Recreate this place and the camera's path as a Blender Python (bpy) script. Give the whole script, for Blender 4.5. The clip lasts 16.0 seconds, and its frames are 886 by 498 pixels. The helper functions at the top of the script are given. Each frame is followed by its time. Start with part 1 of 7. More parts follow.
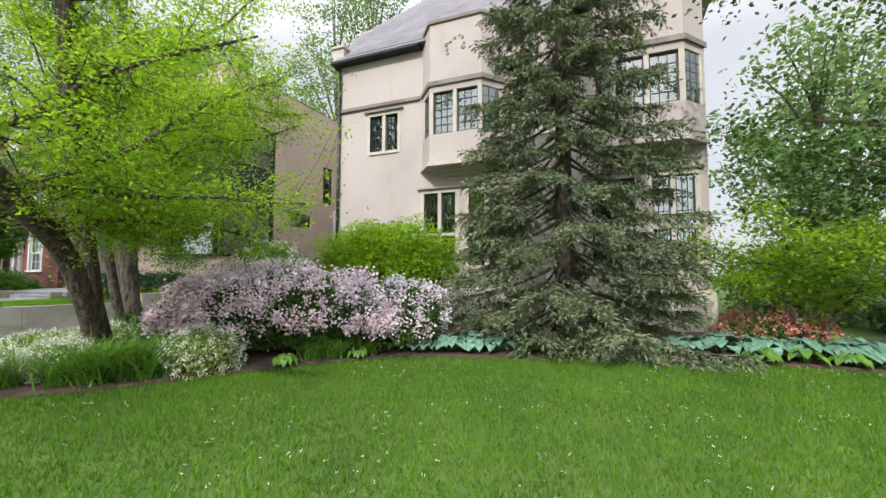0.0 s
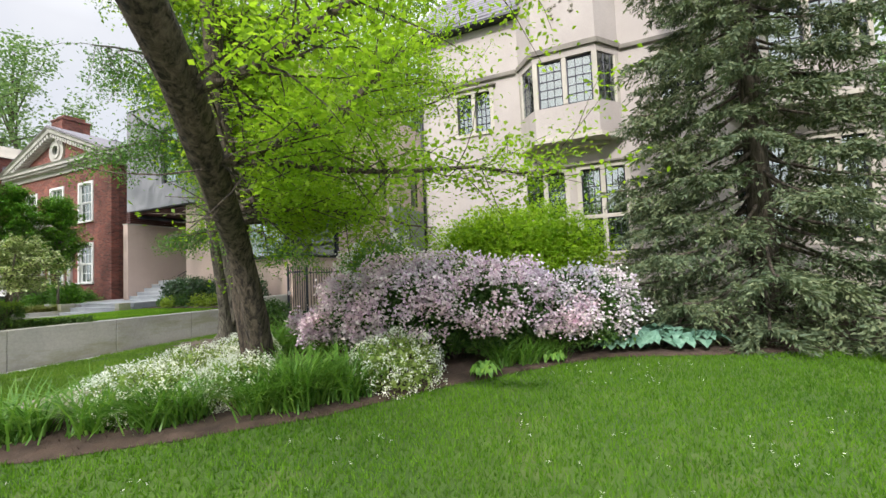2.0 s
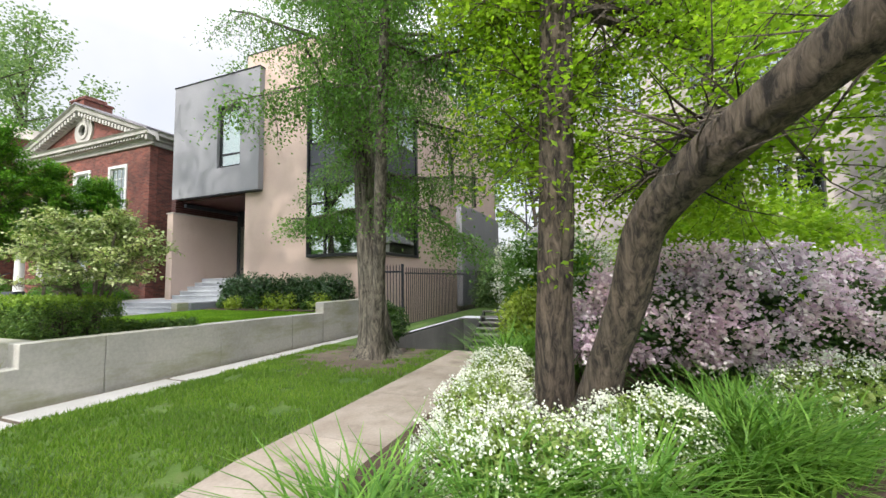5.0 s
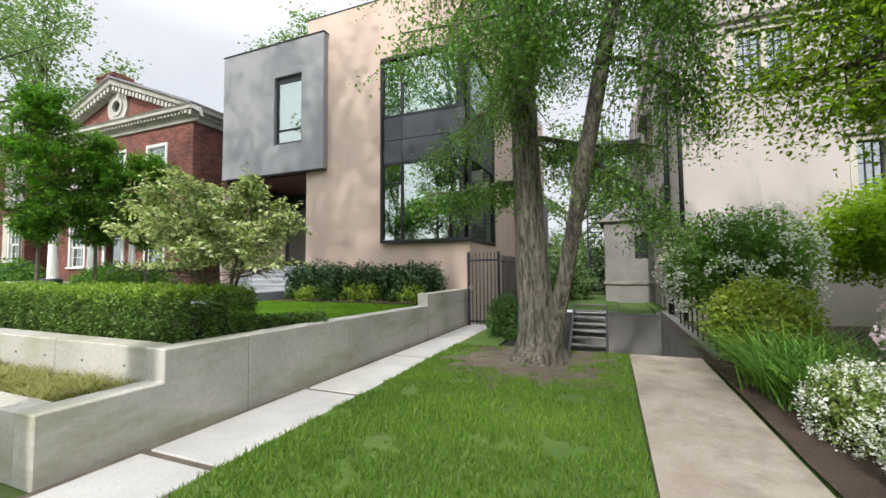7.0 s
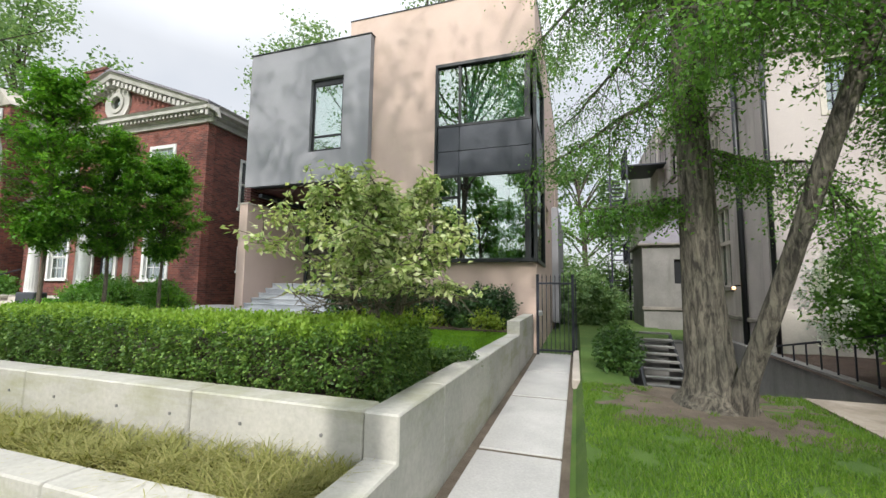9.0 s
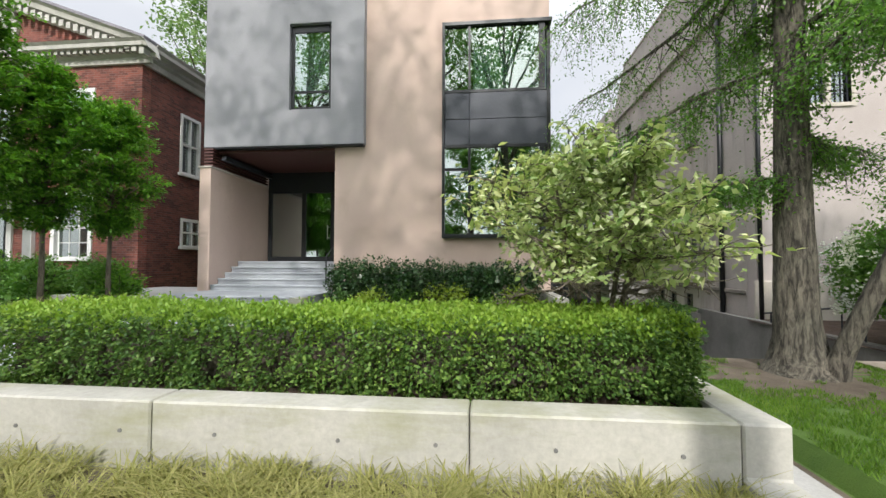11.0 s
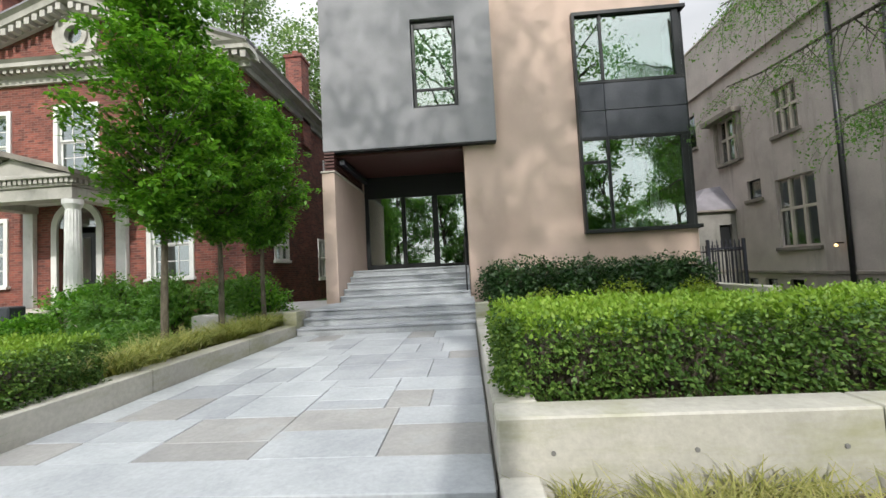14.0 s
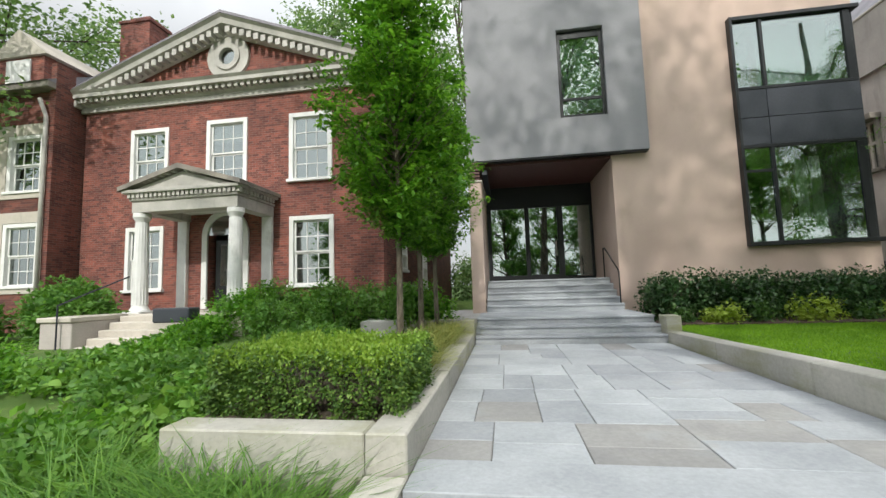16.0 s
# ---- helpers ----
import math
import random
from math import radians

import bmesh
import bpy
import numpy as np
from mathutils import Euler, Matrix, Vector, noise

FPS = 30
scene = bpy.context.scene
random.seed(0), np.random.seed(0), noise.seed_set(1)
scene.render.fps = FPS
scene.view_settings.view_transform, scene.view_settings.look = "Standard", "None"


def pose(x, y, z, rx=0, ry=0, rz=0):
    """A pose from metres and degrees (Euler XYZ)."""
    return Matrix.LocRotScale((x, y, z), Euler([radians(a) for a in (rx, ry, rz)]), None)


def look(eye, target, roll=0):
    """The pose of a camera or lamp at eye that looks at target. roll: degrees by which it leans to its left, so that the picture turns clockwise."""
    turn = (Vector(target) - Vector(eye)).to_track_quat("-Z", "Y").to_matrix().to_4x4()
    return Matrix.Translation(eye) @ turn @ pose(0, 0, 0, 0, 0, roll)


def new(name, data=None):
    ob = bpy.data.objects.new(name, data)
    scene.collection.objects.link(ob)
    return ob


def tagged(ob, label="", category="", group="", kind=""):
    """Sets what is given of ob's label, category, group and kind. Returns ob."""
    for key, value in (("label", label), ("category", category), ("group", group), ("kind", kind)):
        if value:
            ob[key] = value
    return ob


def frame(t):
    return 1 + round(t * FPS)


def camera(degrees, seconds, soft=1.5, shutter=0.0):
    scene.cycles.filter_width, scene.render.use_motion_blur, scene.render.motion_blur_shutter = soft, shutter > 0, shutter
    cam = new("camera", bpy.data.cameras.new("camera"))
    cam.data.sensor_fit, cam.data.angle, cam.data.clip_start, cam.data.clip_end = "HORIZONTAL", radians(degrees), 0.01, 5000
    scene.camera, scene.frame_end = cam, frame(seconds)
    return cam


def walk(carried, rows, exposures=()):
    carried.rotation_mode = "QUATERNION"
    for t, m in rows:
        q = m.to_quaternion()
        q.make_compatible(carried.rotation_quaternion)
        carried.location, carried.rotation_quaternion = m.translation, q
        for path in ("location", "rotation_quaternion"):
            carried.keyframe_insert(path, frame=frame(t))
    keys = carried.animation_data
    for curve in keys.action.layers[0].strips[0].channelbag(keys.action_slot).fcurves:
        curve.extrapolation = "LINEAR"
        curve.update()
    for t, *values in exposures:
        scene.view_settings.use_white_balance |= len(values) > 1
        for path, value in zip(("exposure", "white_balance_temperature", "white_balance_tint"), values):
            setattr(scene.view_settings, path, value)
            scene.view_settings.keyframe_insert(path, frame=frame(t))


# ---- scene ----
cam = camera(94.7, 16.0)
PATH = [
    (0, (0.067, -0.384, 1.708), (-0.695, 1.461, 1.834), 0.2),
    (0.5, (-0.683, -0.393, 1.745), (-1.518, 1.421, 1.859), -0.9),
    (1, (-1.523, -0.445, 1.718), (-2.375, 1.363, 1.802), -0.6),
    (1.5, (-2.309, -0.498, 1.704), (-3.146, 1.316, 1.813), -1.6),
    (2, (-3.139, -0.484, 1.662), (-3.936, 1.347, 1.768), -2.5),
    (2.5, (-3.973, -0.496, 1.655), (-4.8, 1.324, 1.714), -2.7),
    (3, (-4.753, -0.445, 1.661), (-5.583, 1.369, 1.803), -1.8),
    (3.5, (-5.495, -0.506, 1.647), (-6.265, 1.331, 1.823), -0.1),
    (4, (-6.206, -0.405, 1.613), (-7.008, 1.418, 1.802), -0.6),
    (4.5, (-6.909, -0.305, 1.588), (-7.661, 1.541, 1.761), -0.9),
    (7, (-10.675, 0.041, 1.567), (-11.432, 1.889, 1.672), -0.4),
    (7.5, (-11.433, 0.027, 1.545), (-12.167, 1.884, 1.647), 0.7),
    (8, (-12.137, 0.087, 1.545), (-12.854, 1.95, 1.667), -0.2),
    (8.5, (-12.739, 0.156, 1.566), (-13.447, 2.012, 1.797), -0.2),
    (9, (-13.414, 0.084, 1.675), (-14.034, 1.976, 1.868), 0.8),
    (11.5, (-16.89, 0.158, 1.744), (-17.019, 2.153, 1.806), -0.1),
    (12, (-17.56, 0.172, 1.74), (-17.653, 2.168, 1.808), 0.1),
    (12.5, (-18.263, 0.237, 1.703), (-18.41, 2.229, 1.803), -0.7),
    (13, (-18.948, 0.28, 1.709), (-19.119, 2.266, 1.869), -1.4),
    (13.5, (-19.735, 0.28, 1.692), (-19.872, 2.274, 1.774), -2.6),
    (14, (-20.455, 0.318, 1.677), (-20.572, 2.312, 1.779), -3.0),
    (14.5, (-21.203, 0.276, 1.653), (-21.388, 2.262, 1.786), -2.7),
    (15, (-21.899, 0.233, 1.665), (-22.155, 2.211, 1.812), -1.8),
    (15.5, (-22.608, 0.194, 1.664), (-22.866, 2.171, 1.822), -1.2),
    (16, (-23.344, 0.123, 1.671), (-23.637, 2.093, 1.853), -1.8),
]
walk(cam, [(t, look(eye, target, roll)) for t, eye, target, roll in PATH], [(0.0, 0.32, 6450, 12), (3.0, 0.5, 6450, 12), (4.7, 0.6, 6450, 12), (7.0, 0.42, 6450, 11), (9.0, 0.36, 6400, 10), (12.0, 0.4, 6500, 11), (16.0, 0.1, 6550, 8)])

# ---------------------------------------------------------------- world, sun
SUN_EL, SUN_AZ = 38, 179  # degrees; azimuth clockwise from +y
world = bpy.data.worlds.new("overcast_sky")
scene.world = world
world.use_nodes = True
wn, wl = world.node_tree.nodes, world.node_tree.links
bg = wn["Background"]
sky = wn.new("ShaderNodeTexSky")
sky.sky_type, sky.sun_disc = "NISHITA", False
sky.sun_elevation, sky.sun_rotation = radians(SUN_EL), radians(SUN_AZ)
sky.dust_density, sky.air_density = 3.0, 1.2
cl_co = wn.new("ShaderNodeTexCoord")
cl_no = wn.new("ShaderNodeTexNoise")
cl_no.inputs["Scale"].default_value, cl_no.inputs["Detail"].default_value = 2.2, 5
cl_ra = wn.new("ShaderNodeValToRGB")
cl_ra.color_ramp.elements[0].position, cl_ra.color_ramp.elements[0].color = 0.35, (0.72, 0.72, 0.72, 1)
cl_ra.color_ramp.elements[1].position, cl_ra.color_ramp.elements[1].color = 0.62, (1, 1, 1, 1)
cl_mx = wn.new("ShaderNodeMix")
cl_mx.data_type = "RGBA"
sep = wn.new("ShaderNodeSeparateXYZ")
wl.new(cl_co.outputs["Generated"], sep.inputs[0])
grad = wn.new("ShaderNodeMapRange")
grad.inputs["From Min"].default_value, grad.inputs["From Max"].default_value = 0.45, 0.95
grad.inputs["To Min"].default_value, grad.inputs["To Max"].default_value = 6.3, 19.0
wl.new(sep.outputs[2], grad.inputs["Value"])
tone = wn.new("ShaderNodeVectorMath")
tone.operation = "SCALE"
tone.inputs[0].default_value = (0.96, 0.985, 1.03)
glow = wn.new("ShaderNodeMapRange")  # the clouds are brighter on the sun's side
glow.inputs["From Min"].default_value, glow.inputs["From Max"].default_value = -0.9, 0.1
glow.inputs["To Min"].default_value, glow.inputs["To Max"].default_value = 2.0, 1.0
wl.new(sep.outputs[1], glow.inputs["Value"])
both = wn.new("ShaderNodeMath")
both.operation = "MULTIPLY"
wl.new(grad.outputs[0], both.inputs[0])
wl.new(glow.outputs[0], both.inputs[1])
wl.new(both.outputs[0], tone.inputs["Scale"])
wl.new(tone.outputs[0], cl_mx.inputs[7])
wl.new(cl_co.outputs["Generated"], cl_no.inputs["Vector"])
wl.new(cl_no.outputs["Fac"], cl_ra.inputs["Fac"])
wl.new(cl_ra.outputs["Color"], cl_mx.inputs[0])
wl.new(sky.outputs["Color"], cl_mx.inputs[6])
wl.new(cl_mx.outputs[2], bg.inputs["Color"])
bg.inputs["Strength"].default_value = 0.112
sun_data = bpy.data.lights.new("sun", "SUN")
sun_data.energy, sun_data.angle, sun_data.color = 3.0, radians(1.2), (1.0, 0.965, 0.91)
sun = new("sun", sun_data)
_az = radians(SUN_AZ)
_sd = Vector((math.sin(_az) * math.cos(radians(SUN_EL)), math.cos(_az) * math.cos(radians(SUN_EL)), math.sin(radians(SUN_EL))))
sun.matrix_world = look(_sd * 60, (0, 0, 0))


# ---------------------------------------------------------------- materials
def material(name):
    m = bpy.data.materials.new(name)
    m.use_nodes = True
    return m, m.node_tree.nodes, m.node_tree.links, m.node_tree.nodes["Principled BSDF"]


def noise_tex(n, l, scale, detail=4, rough=0.55, stretch=None, coord="Object"):
    co = n.new("ShaderNodeTexCoord")
    t = n.new("ShaderNodeTexNoise")
    t.inputs["Scale"].default_value, t.inputs["Detail"].default_value, t.inputs["Roughness"].default_value = scale, detail, rough
    if stretch:
        mp = n.new("ShaderNodeMapping")
        mp.inputs["Scale"].default_value = stretch
        l.new(co.outputs[coord], mp.inputs["Vector"])
        l.new(mp.outputs["Vector"], t.inputs["Vector"])
    else:
        l.new(co.outputs[coord], t.inputs["Vector"])
    return t


def ramp(n, l, source, stops):
    r = n.new("ShaderNodeValToRGB")
    e = r.color_ramp.elements
    while len(e) < len(stops):
        e.new(0.5)
    for k, (p, c) in zip(e, stops):
        k.position, k.color = p, (*c, 1)
    l.new(source, r.inputs["Fac"])
    return r.outputs["Color"]


def mixc(n, l, a, b, fac, blend="MIX"):
    m = n.new("ShaderNodeMix")
    m.data_type, m.blend_type = "RGBA", blend
    for slot, v in ((0, fac), (6, a), (7, b)):
        if isinstance(v, (int, float)):
            m.inputs[slot].default_value = v
        elif isinstance(v, tuple):
            m.inputs[slot].default_value = (*v, 1)
        else:
            l.new(v, m.inputs[slot])
    return m.outputs[2]


def bump(n, l, height, b, strength=0.3, dist=0.01):
    k = n.new("ShaderNodeBump")
    k.inputs["Strength"].default_value, k.inputs["Distance"].default_value = strength, dist
    l.new(height, k.inputs["Height"])
    l.new(k.outputs["Normal"], b.inputs["Normal"])


def mottled(name, dark, light, big=0.7, fine=30, rough=0.85, strength=0.3, dist=0.006, stain=None, stain_scale=(0.6, 0.6, 0.15), stain_cut=0.55, rnd=0.0):
    """A mineral or painted surface: broad tone, fine grain and stains."""
    m, n, l, b = material(name)
    broad = noise_tex(n, l, big, 6, 0.6)
    grain = noise_tex(n, l, fine, 5, 0.65)
    col = ramp(n, l, broad.outputs["Fac"], [(0.3, dark), (0.7, light)])
    col = mixc(n, l, col, ramp(n, l, grain.outputs["Fac"], [(0.3, (0.78, 0.78, 0.78)), (0.7, (1.12, 1.12, 1.12))]), 0.6, "MULTIPLY")
    if stain:
        st = noise_tex(n, l, 2.2, 7, 0.65, stain_scale)
        f = ramp(n, l, st.outputs["Fac"], [(stain_cut, (0, 0, 0)), (stain_cut + 0.2, (0.75, 0.75, 0.75))])
        col = mixc(n, l, col, stain, f)
    if rnd:
        oi = n.new("ShaderNodeObjectInfo")
        col = mixc(n, l, col, ramp(n, l, oi.outputs["Random"], [(0.0, (1 - rnd, 1 - rnd, 1 - rnd * 0.9)), (1.0, (1 + rnd * 0.6, 1 + rnd * 0.6, 1 + rnd * 0.6))]), 1.0, "MULTIPLY")
    l.new(col, b.inputs["Base Color"])
    b.inputs["Roughness"].default_value = rough
    bump(n, l, grain.outputs["Fac"], b, strength, dist)
    return m


def leafy(name, a, b_, c, gloss=0.45, through_light=0.35, tint=(1.2, 1.25, 0.65)):
    """Leaves: each one its own tone, light passes through them."""
    m, n, l, b = material(name)
    g = n.new("ShaderNodeNewGeometry")
    col = ramp(n, l, g.outputs["Random Per Island"], [(0.0, a), (0.5, b_), (1.0, c)])
    patch = noise_tex(n, l, 0.9, 3)
    col = mixc(n, l, col, ramp(n, l, patch.outputs["Fac"], [(0.35, (0.72, 0.78, 0.75)), (0.65, (1.15, 1.12, 1.0))]), 0.8, "MULTIPLY")
    l.new(col, b.inputs["Base Color"])
    b.inputs["Roughness"].default_value = gloss
    b.inputs["Specular IOR Level"].default_value = 0.35
    tr = n.new("ShaderNodeBsdfTranslucent")
    l.new(mixc(n, l, col, tint, 1.0, "MULTIPLY"), tr.inputs["Color"])
    ms = n.new("ShaderNodeMixShader")
    ms.inputs[0].default_value = through_light
    l.new(b.outputs[0], ms.inputs[1])
    l.new(tr.outputs[0], ms.inputs[2])
    l.new(ms.outputs[0], n["Material Output"].inputs[0])
    return m


def brickwork(name, tone=1.0):
    m, n, l, b = material(name)
    co = n.new("ShaderNodeTexCoord")
    sp = n.new("ShaderNodeSeparateXYZ")
    l.new(co.outputs["Object"], sp.inputs[0])
    ad = n.new("ShaderNodeMath")
    l.new(sp.outputs[0], ad.inputs[0])
    l.new(sp.outputs[1], ad.inputs[1])
    cb = n.new("ShaderNodeCombineXYZ")
    l.new(ad.outputs[0], cb.inputs[0])
    l.new(sp.outputs[2], cb.inputs[1])
    br = n.new("ShaderNodeTexBrick")
    br.inputs["Scale"].default_value = 1.0
    br.inputs["Brick Width"].default_value, br.inputs["Row Height"].default_value = 0.215, 0.072
    br.inputs["Mortar Size"].default_value = 0.006
    br.inputs["Mortar Smooth"].default_value = 0.3
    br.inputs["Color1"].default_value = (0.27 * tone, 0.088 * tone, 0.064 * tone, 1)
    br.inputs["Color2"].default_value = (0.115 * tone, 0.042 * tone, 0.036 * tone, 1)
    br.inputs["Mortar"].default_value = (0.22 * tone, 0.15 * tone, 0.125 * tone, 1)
    l.new(cb.outputs[0], br.inputs["Vector"])
    dirt = noise_tex(n, l, 1.1, 8, 0.72)
    col = mixc(n, l, br.outputs["Color"], ramp(n, l, dirt.outputs["Fac"], [(0.3, (0.5, 0.5, 0.54)), (0.7, (1.3, 1.22, 1.15))]), 0.9, "MULTIPLY")
    l.new(col, b.inputs["Base Color"])
    b.inputs["Roughness"].default_value = 0.9
    inv = n.new("ShaderNodeMath")
    inv.operation = "SUBTRACT"
    inv.inputs[0].default_value = 1.0
    l.new(br.outputs["Fac"], inv.inputs[1])
    bump(n, l, inv.outputs[0], b, 0.5, 0.008)
    return m


def window_glass(name, tint, mirror):
    """A pane that mirrors the street and lets a dim room show."""
    m, n, l, b = material(name)
    gl = n.new("ShaderNodeBsdfGlossy")
    gl.inputs["Roughness"].default_value, gl.inputs["Color"].default_value = 0.015, (0.9, 0.97, 0.95, 1)
    wav = noise_tex(n, l, 0.9, 2)
    k = n.new("ShaderNodeBump")
    k.inputs["Strength"].default_value, k.inputs["Distance"].default_value = 0.05, 0.05
    l.new(wav.outputs["Fac"], k.inputs["Height"])
    l.new(k.outputs["Normal"], gl.inputs["Normal"])
    tr = n.new("ShaderNodeBsdfTransparent")
    tr.inputs["Color"].default_value = (*tint, 1)
    ms = n.new("ShaderNodeMixShader")
    ms.inputs[0].default_value = mirror
    l.new(tr.outputs[0], ms.inputs[1])
    l.new(gl.outputs[0], ms.inputs[2])
    l.new(ms.outputs[0], n["Material Output"].inputs[0])
    return m


def plain(name, col, rough=0.5, metal=0.0, grain=40.0):
    m, n, l, b = material(name)
    g = noise_tex(n, l, grain, 4)
    l.new(mixc(n, l, col, ramp(n, l, g.outputs["Fac"], [(0.3, (0.82, 0.82, 0.82)), (0.7, (1.15, 1.15, 1.15))]), 0.7, "MULTIPLY"), b.inputs["Base Color"])
    b.inputs["Roughness"].default_value, b.inputs["Metallic"].default_value = rough, metal
    bump(n, l, g.outputs["Fac"], b, 0.12, 0.002)
    return m


def bark_material(name, dark, light):
    m, n, l, b = material(name)
    t = noise_tex(n, l, 17, 8, 0.72, (1, 1, 0.2))
    t.inputs["Distortion"].default_value = 0.6
    big = noise_tex(n, l, 1.6, 4)
    col = ramp(n, l, t.outputs["Fac"], [(0.40, dark), (0.62, light)])
    col = mixc(n, l, col, ramp(n, l, big.outputs["Fac"], [(0.3, (0.75, 0.78, 0.72)), (0.7, (1.15, 1.1, 1.05))]), 0.8, "MULTIPLY")
    l.new(col, b.inputs["Base Color"])
    b.inputs["Roughness"].default_value = 0.95
    bump(n, l, t.outputs["Fac"], b, 1.0, 0.055)
    return m


M_CONC = mottled("board_formed_concrete", (0.34, 0.33, 0.295), (0.50, 0.48, 0.43), 0.9, 22, 0.9, 0.3, 0.008, (0.25, 0.255, 0.13), (0.35, 0.35, 1.3), 0.49)
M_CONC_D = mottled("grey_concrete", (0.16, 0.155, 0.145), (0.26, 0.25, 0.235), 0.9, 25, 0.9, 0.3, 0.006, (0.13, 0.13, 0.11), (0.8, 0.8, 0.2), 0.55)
M_WALK = mottled("pavement_concrete", (0.40, 0.35, 0.30), (0.54, 0.48, 0.42), 1.1, 35, 0.9, 0.3, 0.004, (0.3, 0.27, 0.2), (1, 1, 1), 0.6, 0.06)
M_PATH = mottled("worn_path_concrete", (0.25, 0.205, 0.165), (0.41, 0.355, 0.30), 1.6, 40, 0.92, 0.35, 0.005, (0.17, 0.14, 0.11), (1, 1, 1), 0.5, 0.1)
M_SLAB = mottled("path_slab_concrete", (0.38, 0.37, 0.355), (0.49, 0.48, 0.46), 1.3, 40, 0.85, 0.2, 0.003, (0.36, 0.35, 0.3), (1, 1, 1), 0.62, 0.05)
M_BLUE = mottled("bluestone", (0.29, 0.31, 0.33), (0.40, 0.42, 0.44), 1.6, 28, 0.7, 0.25, 0.003, (0.33, 0.31, 0.28), (0.8, 0.8, 0.8), 0.62, 0.22)
M_BLUE_T = mottled("bluestone_tan", (0.245, 0.245, 0.245), (0.33, 0.325, 0.315), 1.8, 28, 0.8, 0.25, 0.003, (0.3, 0.32, 0.34), (0.8, 0.8, 0.8), 0.55, 0.12)
M_JOINT = mottled("paver_joint", (0.13, 0.13, 0.125), (0.22, 0.215, 0.205), 3, 60, 0.95)
M_PINK = mottled("warm_stucco", (0.53, 0.40, 0.335), (0.63, 0.49, 0.415), 0.5, 70, 0.92, 0.25, 0.004, (0.46, 0.35, 0.27), (0.4, 0.4, 0.25), 0.55)
M_GREY = mottled("grey_render_panel", (0.24, 0.24, 0.255), (0.285, 0.285, 0.30), 0.6, 80, 0.8, 0.15, 0.003)
M_CHAR = plain("charcoal_panel", (0.045, 0.05, 0.062), 0.45, 0.2, 25)
M_BLACK = plain("black_window_metal", (0.018, 0.02, 0.022), 0.4, 0.3, 60)
M_IRON = plain("painted_iron", (0.03, 0.032, 0.045), 0.5, 0.4, 60)
M_STUCCO = mottled("old_stucco", (0.38, 0.335, 0.315), (0.48, 0.43, 0.405), 0.4, 45, 0.92, 0.4, 0.006, (0.36, 0.32, 0.28), (0.9, 0.9, 0.18), 0.55)
M_STUCCO_S = mottled("weathered_stucco", (0.36, 0.325, 0.30), (0.52, 0.47, 0.44), 0.6, 45, 0.95, 0.4, 0.006, (0.27, 0.245, 0.225), (1.0, 1.0, 0.16), 0.52)
M_LIME = mottled("limestone", (0.42, 0.385, 0.335), (0.54, 0.495, 0.43), 1.2, 40, 0.9, 0.3, 0.004, (0.28, 0.26, 0.22), (1, 1, 0.3), 0.58)
M_STAINED = mottled("sooty_stone_trim", (0.12, 0.11, 0.10), (0.30, 0.27, 0.23), 1.5, 40, 0.9, 0.3, 0.004)
M_SLATE = mottled("slate", (0.14, 0.135, 0.15), (0.24, 0.225, 0.25), 1.2, 30, 0.7, 0.3, 0.006, (0.10, 0.10, 0.10), (1, 1, 1), 0.6, 0.12)
M_BRICK = brickwork("red_brick")
# the same brick at 0.72: shaded side walls, and the darker far house
M_BRICK_D = brickwork("dark_and_shaded_brick", 0.72)
M_WHITE = mottled("white_paint", (0.66, 0.66, 0.64), (0.78, 0.78, 0.76), 1.5, 60, 0.55, 0.12, 0.002, (0.42, 0.42, 0.4), (1, 1, 0.3), 0.64)
M_PORCH = mottled("weathered_porch_paint", (0.60, 0.60, 0.59), (0.76, 0.76, 0.74), 1.8, 60, 0.7, 0.2, 0.003, (0.26, 0.26, 0.23), (1, 1, 0.4), 0.56)
M_CORNICE = mottled("weathered_cornice_paint", (0.33, 0.32, 0.29), (0.52, 0.50, 0.46), 1.5, 50, 0.8, 0.2, 0.003, (0.19, 0.18, 0.16), (1, 1, 0.4), 0.58)
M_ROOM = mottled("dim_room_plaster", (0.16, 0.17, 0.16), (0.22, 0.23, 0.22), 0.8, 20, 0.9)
M_BLIND = mottled("pale_green_blind", (0.40, 0.52, 0.46), (0.48, 0.60, 0.53), 0.8, 40, 0.85)
M_CURTAIN = mottled("pale_curtain", (0.5, 0.52, 0.48), (0.62, 0.64, 0.6), 0.8, 40, 0.85)
M_SOFFIT = plain("dark_red_timber", (0.075, 0.026, 0.022), 0.55, 0, 12)
M_GLASS = window_glass("coated_glass", (0.62, 0.72, 0.68), 0.34)
M_OLDGLASS = window_glass("old_window_glass", (0.5, 0.55, 0.53), 0.28)
M_STEEL = plain("brushed_steel", (0.6, 0.6, 0.6), 0.3, 1.0, 90)
M_ASPHALT = mottled("asphalt", (0.04, 0.04, 0.042), (0.065, 0.065, 0.066), 0.5, 90, 0.9, 0.4, 0.004)
M_TURF = mottled("turf", (0.042, 0.095, 0.010), (0.088, 0.155, 0.020), 1.1, 60, 0.95, 0.7, 0.02, (0.12, 0.135, 0.05), (1, 1, 1), 0.55)
M_MULCH = mottled("bark_mulch", (0.045, 0.028, 0.020), (0.105, 0.068, 0.048), 4, 45, 0.98, 1.0, 0.03, (0.15, 0.10, 0.075), (1, 1, 1), 0.6)
M_SOIL = mottled("bare_soil", (0.075, 0.058, 0.042), (0.15, 0.12, 0.09), 3, 40, 0.98, 0.8, 0.02)
